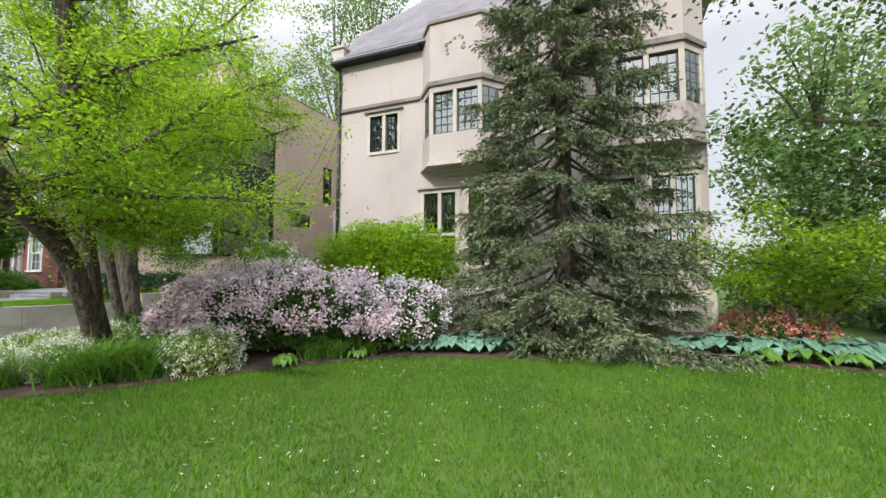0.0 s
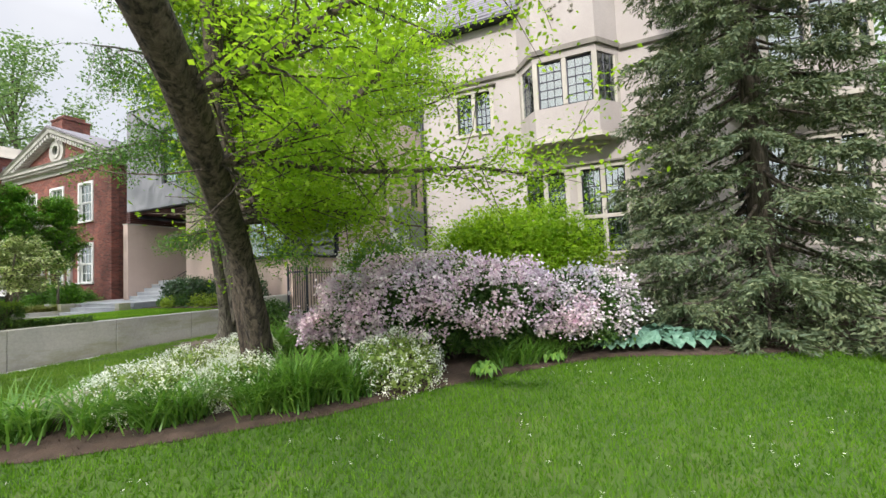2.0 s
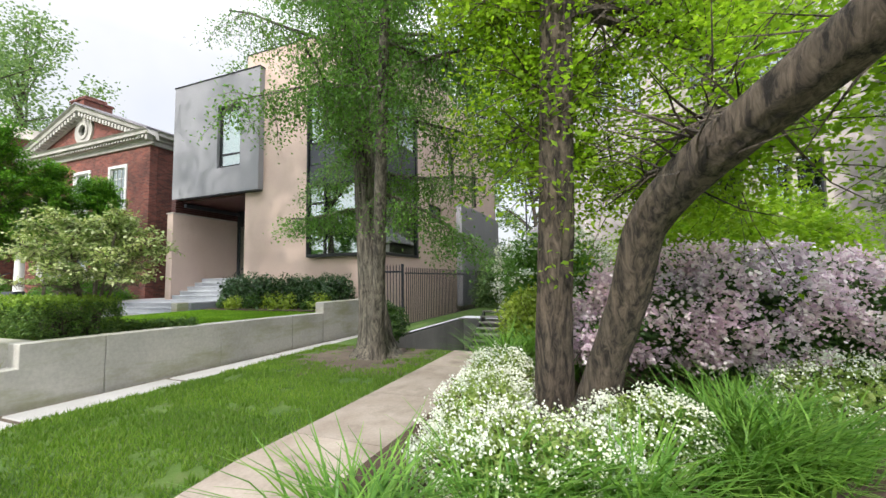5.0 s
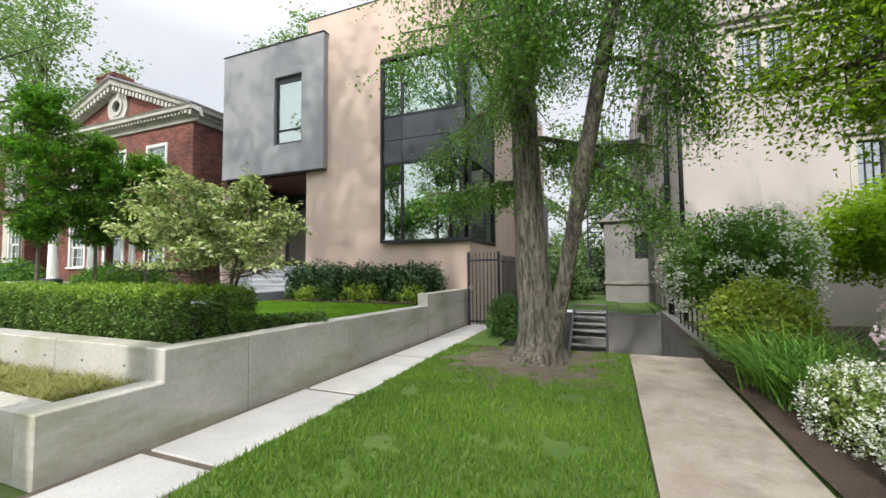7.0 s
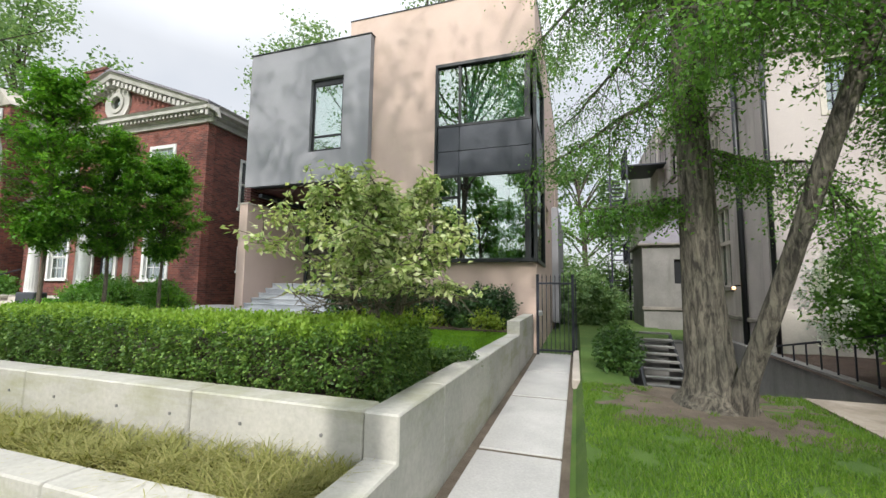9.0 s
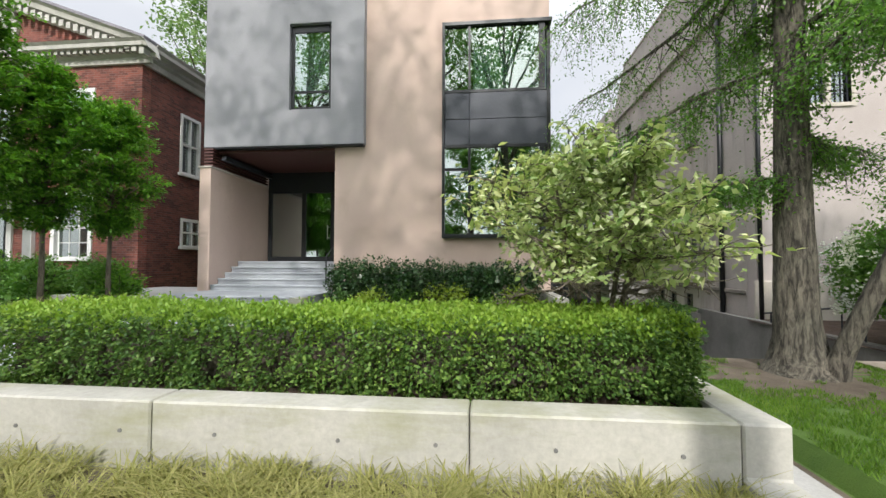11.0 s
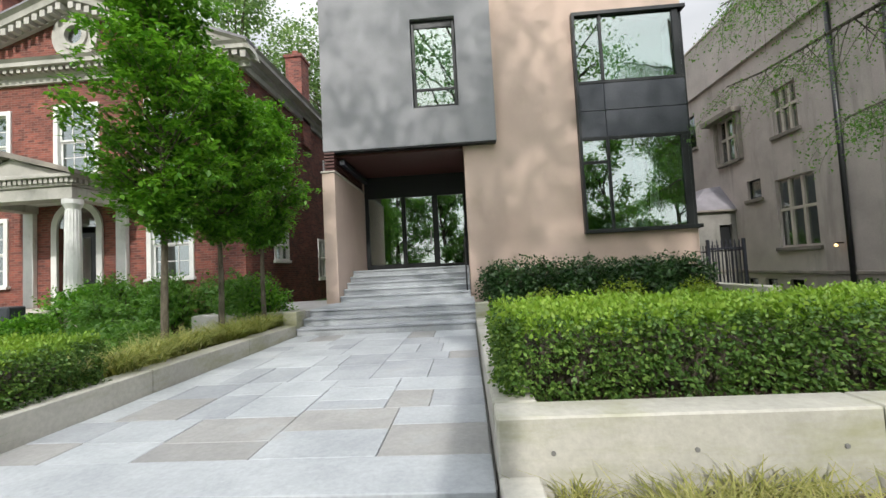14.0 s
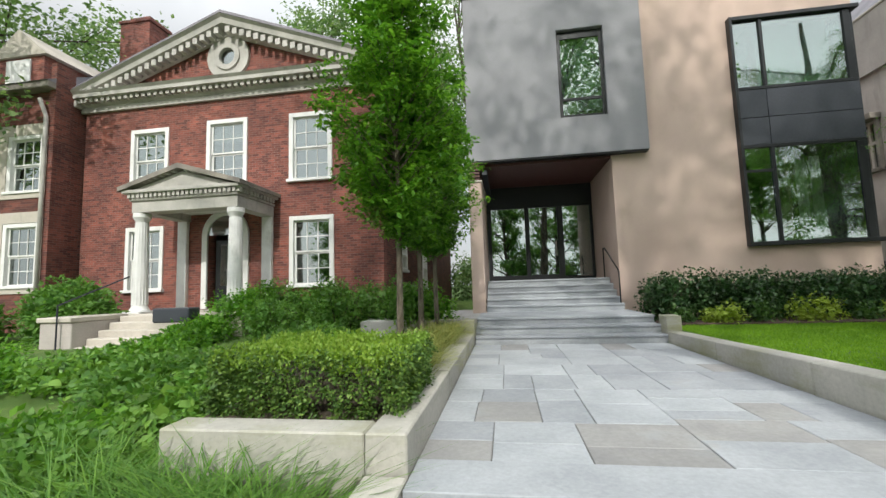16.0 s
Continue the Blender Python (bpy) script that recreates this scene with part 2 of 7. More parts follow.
M_BARK = bark_material("furrowed_bark", (0.018, 0.014, 0.011), (0.165, 0.13, 0.10))
M_BARK_G = bark_material("grey_bark", (0.035, 0.031, 0.026), (0.215, 0.195, 0.16))
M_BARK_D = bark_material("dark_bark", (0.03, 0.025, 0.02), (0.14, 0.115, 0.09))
M_TWIG = bark_material("pale_twig_bark", (0.09, 0.075, 0.055), (0.22, 0.19, 0.15))
L_LIME = leafy("light_green_leaf", (0.16, 0.29, 0.02), (0.24, 0.39, 0.028), (0.32, 0.46, 0.048), 0.5, 0.64)
L_MID = leafy("mid_green_leaf", (0.075, 0.187, 0.036), (0.125, 0.266, 0.054), (0.176, 0.327, 0.073), 0.45, 0.4)
L_BUSH = leafy("lilac_leaf", (0.035, 0.085, 0.025), (0.065, 0.14, 0.035), (0.115, 0.21, 0.05), 0.45, 0.3)
L_DARK = leafy("holly_leaf", (0.018, 0.053, 0.018), (0.033, 0.083, 0.027), (0.068, 0.128, 0.038), 0.3, 0.1)
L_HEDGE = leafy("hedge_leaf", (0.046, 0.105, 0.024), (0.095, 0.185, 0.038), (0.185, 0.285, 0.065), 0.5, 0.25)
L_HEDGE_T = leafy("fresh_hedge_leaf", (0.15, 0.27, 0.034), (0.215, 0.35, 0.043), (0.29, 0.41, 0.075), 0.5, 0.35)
L_HORN = leafy("hornbeam_leaf", (0.06, 0.18, 0.02), (0.12, 0.29, 0.034), (0.21, 0.42, 0.055), 0.42, 0.42)
L_SPRUCE = leafy("spruce_needle", (0.075, 0.109, 0.064), (0.126, 0.168, 0.092), (0.201, 0.232, 0.128), 0.6, 0.15)
L_DOG = leafy("variegated_dogwood_leaf", (0.17, 0.27, 0.07), (0.40, 0.48, 0.20), (0.70, 0.72, 0.47), 0.5, 0.35)
L_STRAP = leafy("strap_leaf", (0.081, 0.205, 0.033), (0.134, 0.282, 0.047), (0.209, 0.367, 0.067), 0.4, 0.35)
L_STRAW = leafy("dry_yellow_grass", (0.200, 0.207, 0.051), (0.320, 0.310, 0.103), (0.420, 0.372, 0.164), 0.7, 0.3)
L_LIRI = leafy("yellow_edged_strap_leaf", (0.156, 0.204, 0.048), (0.288, 0.312, 0.096), (0.456, 0.432, 0.180), 0.5, 0.3)
L_HOSTA = leafy("blue_hosta_leaf", (0.104, 0.221, 0.169), (0.156, 0.299, 0.234), (0.221, 0.377, 0.299), 0.5, 0.2)
L_GRASS = leafy("grass_blade", (0.056, 0.148, 0.006), (0.094, 0.215, 0.009), (0.14, 0.275, 0.018), 0.8, 0.4)
L_LAWN = leafy("fine_lawn_blade", (0.10, 0.22, 0.012), (0.15, 0.30, 0.018), (0.20, 0.36, 0.03), 0.8, 0.45)
L_VERGE = leafy("worn_grass_blade", (0.085, 0.175, 0.018), (0.13, 0.245, 0.026), (0.20, 0.29, 0.06), 0.8, 0.45)
L_FAR = leafy("far_leaf", (0.100, 0.185, 0.075), (0.157, 0.257, 0.105), (0.228, 0.328, 0.150), 0.6, 0.4)
L_YEL = leafy("yellow_green_shrub_leaf", (0.202, 0.296, 0.033), (0.277, 0.367, 0.055), (0.353, 0.428, 0.099), 0.5, 0.4)
L_DEUT = leafy("pale_shrub_leaf", (0.168, 0.264, 0.060), (0.264, 0.360, 0.096), (0.396, 0.480, 0.180), 0.5, 0.4)
P_LILAC = leafy("lilac_petal", (0.62, 0.44, 0.60), (0.82, 0.66, 0.79), (0.94, 0.86, 0.92), 0.7, 0.35, (1, 1, 1))
P_PALE = leafy("pale_lilac_petal", (0.62, 0.50, 0.66), (0.78, 0.68, 0.79), (0.9, 0.86, 0.89), 0.7, 0.35, (1, 1, 1))
P_WHITE = leafy("white_petal", (0.74, 0.77, 0.66), (0.82, 0.83, 0.76), (0.87, 0.87, 0.84), 0.7, 0.3, (1, 1, 1))
P_AZAL = leafy("coral_petal", (0.55, 0.16, 0.14), (0.65, 0.25, 0.22), (0.72, 0.36, 0.32), 0.7, 0.3, (1, 1, 1))


# ---------------------------------------------------------------- building blocks
def thing(name, at=(0, 0, 0), label="", category="", group="", kind=""):
    ob = new(name)
    ob.empty_display_size = 0.2
    ob.location = at
    return tagged(ob, label, category, group, kind)


def origin(ob):
    p = Vector((0, 0, 0))
    while ob is not None:
        p += Vector(ob.location)
        ob = ob.parent
    return p


def part(name, bm, mat, parent=None, label="", smooth=False):
    """Links a bmesh (in world coordinates) as one mesh object under a thing or a part."""
    me = bpy.data.meshes.new(name)
    if parent is not None:
        bmesh.ops.translate(bm, verts=bm.verts, vec=-origin(parent))
    if smooth:
        for f in bm.faces:
            f.smooth = True
    bm.to_mesh(me)
    bm.free()
    me.materials.append(mat)
    ob = new(name, me)
    ob.parent = parent
    return tagged(ob, label)


def each(name, rows, mat, parent, bevel=0.0):
    """One part for each oblong."""
    for r in rows:
        part(name, boxes(r, bevel=bevel), mat, parent)


def structure(name, bm, mat, label, category, kind="structure"):
    return tagged(part(name, bm, mat), label, category, kind=kind)


def box(bm, x0, x1, y0, y1, z0, z1, bevel=0.0):
    g = bmesh.ops.create_cube(bm, size=1.0, matrix=Matrix.Translation(((x0 + x1) / 2, (y0 + y1) / 2, (z0 + z1) / 2)) @ Matrix.Diagonal((abs(x1 - x0), abs(y1 - y0), abs(z1 - z0), 1)))
    if bevel:
        edges = list({e for v in g["verts"] for e in v.link_edges})
        bmesh.ops.bevel(bm, geom=edges, offset=bevel, segments=1, affect="EDGES")
    return bm


def boxes(*rows, bevel=0.0):
    bm = bmesh.new()
    for r in rows:
        box(bm, *r, bevel=bevel)
    return bm


def prism(outline, z0, z1, bm=None):
    """A flat outline (x, y) drawn up from z0 to z1; z1 may be a list, one height a corner."""
    bm = bm or bmesh.new()
    tops = z1 if isinstance(z1, (list, tuple)) else [z1] * len(outline)
    lo = [bm.verts.new((x, y, z0)) for x, y in outline]
    hi = [bm.verts.new((x, y, z)) for (x, y), z in zip(outline, tops)]
    bm.faces.new(lo[::-1])
    bm.faces.new(hi)
    k = len(outline)
    for i in range(k):
        bm.faces.new((lo[i], lo[(i + 1) % k], hi[(i + 1) % k], hi[i]))
    bmesh.ops.recalc_face_normals(bm, faces=bm.faces)
    return bm


def profile_x(outline, x0, x1, bm=None):
    """An outline (y, z) drawn along x."""
    bm = bm or bmesh.new()
    a = [bm.verts.new((x0, y, z)) for y, z in outline]
    b = [bm.verts.new((x1, y, z)) for y, z in outline]
    bm.faces.new(a)
    bm.faces.new(b[::-1])
    k = len(outline)
    for i in range(k):
        bm.faces.new((a[i], b[i], b[(i + 1) % k], a[(i + 1) % k]))
    bmesh.ops.recalc_face_normals(bm, faces=bm.faces)
    return bm


def profile_y(outline, y0, y1, bm=None):
    """An outline (x, z) drawn along y."""
    bm = bm or bmesh.new()
    a = [bm.verts.new((x, y0, z)) for x, z in outline]
    b = [bm.verts.new((x, y1, z)) for x, z in outline]
    bm.faces.new(a)
    bm.faces.new(b[::-1])
    k = len(outline)
    for i in range(k):
        bm.faces.new((a[i], b[i], b[(i + 1) % k], a[(i + 1) % k]))
    bmesh.ops.recalc_face_normals(bm, faces=bm.faces)
    return bm


def tube(bm, pts, radii, sides=8, wob=0.0, rng=None):
    """A tapered limb along points."""
    rings = []
    pts = [Vector(p) for p in pts]
    u = None
    for i, p in enumerate(pts):
        d = (pts[min(i + 1, len(pts) - 1)] - pts[max(i - 1, 0)]).normalized()
        u = d.orthogonal().normalized() if u is None else (u - d * u.dot(d)).normalized()
        v = d.cross(u)
        ring = []
        for k in range(sides):
            a = 2 * math.pi * k / sides
            r = radii[i] * (1 + (wob * (1.5 * noise.noise((math.cos(a) * 3.4, math.sin(a) * 3.4, i * 0.16)) + 0.9 * noise.noise((math.cos(a) * 9, math.sin(a) * 9, i * 0.5))) if wob else 0))
            ring.append(bm.verts.new(p + (u * math.cos(a) + v * math.sin(a)) * r))
        rings.append(ring)
    for a, b in zip(rings, rings[1:]):
        for k in range(sides):
            bm.faces.new((a[k], a[(k + 1) % sides], b[(k + 1) % sides], b[k]))
    bm.faces.new(rings[0][::-1])
    bm.faces.new(rings[-1])
    return bm


def lathe(bm, cx, cy, rows, sides=20):
    """Turned shape: rows of (radius, z)."""
    rings = [[bm.verts.new((cx + r * math.cos(2 * math.pi * k / sides), cy + r * math.sin(2 * math.pi * k / sides), z)) for k in range(sides)] for r, z in rows]
    for a, b in zip(rings, rings[1:]):
        for k in range(sides):
            bm.faces.new((a[k], a[(k + 1) % sides], b[(k + 1) % sides], b[k]))
    bm.faces.new(rings[0][::-1])
    bm.faces.new(rings[-1])
    return bm


def pierced(along, u0, u1, z0, z1, t0, t1, holes, bm=None):
    """A wall with openings that go right through, one closed skin. along 'x': u is x, t is y; along 'y': u is y, t is x. holes: (u0, u1, z0, z1)."""
    bm = bm or bmesh.new()
    us = sorted({u0, u1, *[v for h in holes for v in h[:2] if u0 < v < u1]})
    zs = sorted({z0, z1, *[v for h in holes for v in h[2:4] if z0 < v < z1]})
    nu, nz = len(us) - 1, len(zs) - 1
    solid = {(i, k): not any(h[0] < (us[i] + us[i + 1]) / 2 < h[1] and h[2] < (zs[k] + zs[k + 1]) / 2 < h[3] for h in holes) for i in range(nu) for k in range(nz)}
    made = {}

    def vert(i, k, t):
        if (i, k, t) not in made:
            made[i, k, t] = bm.verts.new((us[i], t, zs[k]) if along == "x" else (t, us[i], zs[k]))
        return made[i, k, t]

    fresh = []
    for (i, k), s in solid.items():
        if not s:
            continue
        for t in (t0, t1):
            fresh.append(bm.faces.new((vert(i, k, t), vert(i + 1, k, t), vert(i + 1, k + 1, t), vert(i, k + 1, t))))
        for di, dk, a, c in ((-1, 0, (i, k), (i, k + 1)), (1, 0, (i + 1, k), (i + 1, k + 1)), (0, -1, (i, k), (i + 1, k)), (0, 1, (i, k + 1), (i + 1, k + 1))):
            if not solid.get((i + di, k + dk), False):
                fresh.append(bm.faces.new((vert(*a, t0), vert(*c, t0), vert(*c, t1), vert(*a, t1))))
    bmesh.ops.recalc_face_normals(bm, faces=fresh)
    return bm


def lattice(a, b, c, d, y0, y1, cols, rows, edge, bar):
    """Glazing bars as one pierced panel facing the street."""
    w, h = (b - a - 2 * edge) / cols, (d - c - 2 * edge) / rows
    cells = [(a + edge + w * i + (bar / 2 if i else 0), a + edge + w * (i + 1) - (bar / 2 if i < cols - 1 else 0), c + edge + h * k + (bar / 2 if k else 0), c + edge + h * (k + 1) - (bar / 2 if k < rows - 1 else 0)) for i in range(cols) for k in range(rows)]
    return pierced("x", a, b, c, d, y0, y1, cells)


def quad_mesh(name, V, mat, parent=None, label="", per=4):
    """Many loose small faces from an array (n, per, 3) in world coordinates."""
    V = np.asarray(V, dtype=np.float32)
    n = len(V)
    if parent is not None:
        V = V - np.array(origin(parent), dtype=np.float32)
    me = bpy.data.meshes.new(name)
    me.vertices.add(n * per)
    me.vertices.foreach_set("co", V.reshape(-1))
    me.loops.add(n * per)
    me.loops.foreach_set("vertex_index", np.arange(n * per, dtype=np.int32))
    me.polygons.add(n)
    me.polygons.foreach_set("loop_start", np.arange(0, n * per, per, dtype=np.int32))
    me.update(calc_edges=True)
    me.materials.append(mat)
    ob = new(name, me)
    ob.parent = parent
    return tagged(ob, label)


def unit(a):
    return a / np.maximum(np.linalg.norm(a, axis=-1, keepdims=True), 1e-9)


def leaf_quads(P, length, rs, width=0.5, flat=0.6, droop=0.2, out=None):
    """Kite-shaped leaves at the points P. flat: how much they lie level; out: directions they grow to."""
    n = len(P)
    d = rs.normal(size=(n, 3))
    d[:, 2] *= 0.5
    if out is not None:
        d = unit(d) * 0.7 + out
    d[:, 2] -= droop
    d = unit(d)
    up = np.tile(np.array([0, 0, 1.0]), (n, 1)) * flat + rs.normal(size=(n, 3)) * (1 - flat) * 0.8
    side = unit(np.cross(d, up))
    nor = np.cross(side, d)
    L = length * rs.uniform(0.7, 1.3, size=(n, 1))
    w = L * width * 0.5
    mid = P + d * L * 0.45 + nor * L * 0.06
    return np.stack([P, mid + side * w, P + d * L - nor * L * 0.05, mid - side * w], axis=1)


def strap_quads(P, length, rs, width=0.02, lean=0.6, bend=0.7, segs=3):
    """Arching strap leaves from the root points P: segs quads each, all in one array."""
    n = len(P)
    a = rs.uniform(0, 2 * np.pi, n)
    h = np.stack([np.cos(a), np.sin(a), np.zeros(n)], axis=1)
    side = np.stack([-np.sin(a), np.cos(a), np.zeros(n)], axis=1)
    L = length * rs.uniform(0.65, 1.2, n)
    le = rs.uniform(0.1, lean, n)
    be = bend * rs.uniform(0.5, 1.2, n)
    ts = np.linspace(0, 1, segs + 1)
    mids = []
    for t in ts:
        r = L * (le * t + be * t * t * 0.6)
        z = L * (t * 0.95 - be * t * t * 0.5)
        mids.append(P + h * r[:, None] + np.stack([np.zeros(n), np.zeros(n), z], axis=1))
    out = []
    for k in range(segs):
        w0 = width * (1 - 0.9 * ts[k] ** 2) / 2
        w1 = width * (1 - 0.9 * ts[k + 1] ** 2) / 2
        out.append(np.stack([mids[k] - side * w0, mids[k] + side * w0, mids[k + 1] + side * w1, mids[k + 1] - side * w1], axis=1))
    return np.concatenate(out)


# ---------------------------------------------------------------- ground
PIT = (-12.6, -9.3, 7.3, 14.0)  # sunken area beside the old house


def ground_height(x, y):
    """The lie of the land: level at the pavement, a low rise to the houses."""
    if y < -3.5:
        return -0.15
    if y < 1.0:
        return 0.0
    k = min(1.0, (y - 1.0) / 1.2)
    k = k * k * (3 - 2 * k)
    if -10.44 < x < -9.44:
        return 0.15 * k + 0.012 * max(0.0, min(y, 12) - 3) - 0.05
    if x > -13.4:
        return 0.15 * k + 0.012 * max(0.0, min(y, 12) - 3)
    if x > -24.3:
        return 0.0 if x > -14.7 else 0.3 * (1 if y > 3 else 0)
    return 0.12 * k + 0.055 * max(0.0, min(y, 12) - 1.5)


def build_ground():
    xs = sorted({-600, -200, -100, -70, 60, 120, 300, 600, -14.74, -14.66, -10.46, -10.42, -9.46, -9.42, -13.45, -13.35, -24.35, -24.25, PIT[0], PIT[1], *[v * 1.0 for v in range(-50, 31)]})
    ys = sorted({-600, -200, -80, -40, -20, -10, -3.55, -3.5, 1.0, 1.2, 1.4, 1.6, 1.8, 2.2, 2.95, 3.05, PIT[2], PIT[3], 60, 150, 300, 600, *[v * 1.0 for v in range(-3, 31)]})
    bm = bmesh.new()
    vs = {(x, y): bm.verts.new((x, y, ground_height(x, y))) for x in xs for y in ys}
    for a, b in zip(xs, xs[1:]):
        for c, d in zip(ys, ys[1:]):
            if PIT[0] <= a and b <= PIT[1] and PIT[2] <= c and d <= PIT[3]:
                continue
            bm.faces.new((vs[a, c], vs[b, c], vs[b, d], vs[a, d]))
    return structure("ground", bm, M_TURF, "mown green turf with clover round the houses", "lawn")


build_ground()
structure("road", boxes((-300, 300, -13.5, -3.75, -0.3, -0.142)), M_ASPHALT, "dark grey asphalt street", "road")
structure("kerb", boxes((-300, 300, -3.75, -3.52, -0.3, 0.012), bevel=0.02), M_WALK, "pale concrete kerb along the street", "kerb")

PAVEMENT = thing("pavement", (-12, 0, 0), "pale concrete pavement along the front gardens", "pavement", kind="structure")
PATH_SLABS = thing("slab_path", (-14, 6, 0), "smooth pale concrete slab path beside the garden wall", "path", kind="structure")
OLD_PATH = thing("garden_path", (-10, 4, 0.1), "worn tan concrete garden path", "path", kind="structure")
for y0, y1 in ((1.0, 2.36), (2.44, 4.38), (4.46, 6.66), (6.74, 8.76), (8.84, 11.3)):
    part("slab", boxes((-14.42, -13.58, y0, y1, -0.06, 0.03), bevel=0.008), M_SLAB, PATH_SLABS)
part("gravel_edge", boxes((-14.53, -13.5, 1.0, 11.3, -0.08, 0.014)), M_SOIL, PATH_SLABS, "dark gravel joints between the slabs")
for y0, y1 in ((0.98, 1.38), (1.385, 1.8), (1.805, 2.25), (2.255, 2.9), (2.91, 4.3), (4.31, 5.9), (5.91, 7.22)):
    part("slab", prism([(-10.43, y0), (-9.45, y0), (-9.45, y1), (-10.43, y1)], -0.1, [ground_height(-9.0, v) + 0.025 for v in (y0, y0, y1, y1)]), M_PATH, OLD_PATH)

def soil_patch(cx, cy, rx, ry, seed):
    bm = bmesh.new()
    c = bm.verts.new((cx, cy, ground_height(cx, cy) + 0.012))
    ring = []
    for k in range(120):
        a = 2 * math.pi * k / 120
        q = 1 + 0.5 * noise.noise((math.cos(a) * 1.5 + seed, math.sin(a) * 1.5, 0)) + 0.35 * noise.noise((math.cos(a) * 5, math.sin(a) * 5 + seed, 0))
        x, y = cx + rx * q * math.cos(a), cy + ry * q * math.sin(a)
        y = min(y, 7.28)
        ring.append(bm.verts.new((x, y, ground_height(x, y) + 0.006)))
    for k in range(120):
        bm.faces.new((c, ring[k], ring[(k + 1) % 120]))
    return structure("bare_soil", bm, M_SOIL, "bare trodden soil round the tall tree", "soil")


soil_patch(-11.85, 6.45, 1.6, 1.5, 3)

# sunken area with its walls, stair and railing
pit = bmesh.new()
box(pit, PIT[0] - 0.2, PIT[1] + 0.2, PIT[2] - 0.2, PIT[3] + 0.2, -1.25, -1.1)
box(pit, PIT[0] - 0.2, PIT[0], PIT[2] - 0.2, PIT[3] + 0.2, -1.1, 0.14)
box(pit, PIT[1], PIT[1] + 0.2, PIT[2] - 0.2, PIT[3] + 0.2, -1.1, 0.3)
box(pit, PIT[0] - 0.2, -10.5, PIT[2] - 0.2, PIT[2], -1.1, 0.2)
box(pit, PIT[0] - 0.2, PIT[1] + 0.2, PIT[3], PIT[3] + 0.2, -1.1, 0.16)
# the darker concrete carries the pit's shade; the streaks are stains
structure("area_wall", pit, M_CONC_D, "stained concrete walls of a sunken side area, coloured dark for its shade", "retaining wall")
AREA_STEPS = thing("area_steps", (-9.9, 7.3, 0), "worn concrete steps down to the side area", "steps", kind="structure")
for i in range(6):
    part("step", boxes((-10.45, -9.4, 7.22 + 0.28 * i, 7.52 + 0.28 * i, -1.1, 0.0 - 0.18 * i), bevel=0.01), M_WALK, AREA_STEPS)

# ---------------------------------------------------------------- beds
BED = [(-9.42, 1.15), (-8.8, 1.3), (-8.2, 1.5), (-7.1, 2.1), (-6.15, 3.08), (-5.4, 4.25), (-4.1, 5.8), (-3.4, 6.45), (-1.8, 6.9), (0.5, 7.75), (2.0, 8.05), (4.0, 8.1), (7.0, 8.2)]


def build_bed():
    """The planted bed in front of the old house: a mulch sheet that rises a little from its cut edge."""
    bm = bmesh.new()
    rows = []
    for k in range(len(BED) * 4 - 3):
        i, f = divmod(k, 4)
        a, b = BED[i], BED[min(i + 1, len(BED) - 1)]
        x, y = a[0] + (b[0] - a[0]) * f / 4, a[1] + (b[1] - a[1]) * f / 4
        row = []
        for j in range(9):
            q = j / 8
            yy = y + (11.65 - y) * q * q
            xx = x if j else x + 0.03 * noise.noise((x * 3, y * 3, 0))
            up = (0.012 if j == 0 else 0.045) + 0.03 * noise.noise((xx * 2, yy * 2, 1)) * (j > 0)
            row.append(bm.verts.new((max(xx, -9.42), yy, ground_height(xx, yy) + up)))
        rows.append(row)
    for a, b in zip(rows, rows[1:]):
        for j in range(8):
            bm.faces.new((a[j], b[j], b[j + 1], a[j + 1]))
    bmesh.ops.recalc_face_normals(bm, faces=bm.faces)
    return structure("garden_bed", bm, M_MULCH, "dark bark mulch garden bed with a curved cut edge", "flower bed")


build_bed()


def bed_y(x):
    for (a, b), (c, d) in zip(BED, BED[1:]):
        if a <= x <= c:
            return b + (d - b) * (x - a) / (c - a)
    return 1.0 if x < 0 else 8.2


# ---------------------------------------------------------------- modern house: garden walls, walk, steps
def joint_wall(name, along, spans, t0, t1, z0, tops, label):
    """A concrete garden wall in cast lengths with open joints. tops: height at each end of each span."""
    w = thing(name, ((spans[0][0] + spans[-1][1]) / 2 if along == "x" else t0, t0 if along == "x" else spans[0][0], 0), label, "garden wall", "concrete garden walls")
    for (a, b), (za, zb) in zip(spans, tops):
        a, b = a + 0.004, b - 0.004
        bm = prism([(a, t0), (b, t0), (b, t1), (a, t1)], z0, [za, zb, zb, za]) if along == "x" else prism([(t0, a), (t1, a), (t1, b), (t0, b)], z0, [za, za, zb, zb])
        bmesh.ops.bevel(bm, geom=bm.edges, offset=0.012, segments=1, affect="EDGES")
        part("wall_length", bm, M_CONC, w)
    return w


CONC = "pale board-formed concrete garden wall with mossy streaks"
fw = joint_wall("planter_front_wall", "x", [(-20.35, -18.34), (-18.34, -16.3), (-16.3, -14.782)], 2.6, 2.86, 0.0, [(0.853, 0.853)] * 3, CONC + " below the hedge")
for x in (-20.05, -19.3, -18.55, -17.9, -17.1, -16.5, -15.8, -15.1):
    hole = bmesh.new()
    bmesh.ops.create_cone(hole, cap_ends=True, segments=10, radius1=0.013, radius2=0.013, depth=0.012, matrix=Matrix.Translation((x, 2.599, 0.66)) @ Matrix.Rotation(radians(90), 4, "X"))
    part("tie_hole", hole, M_JOINT, fw, "round dark formwork tie hole")
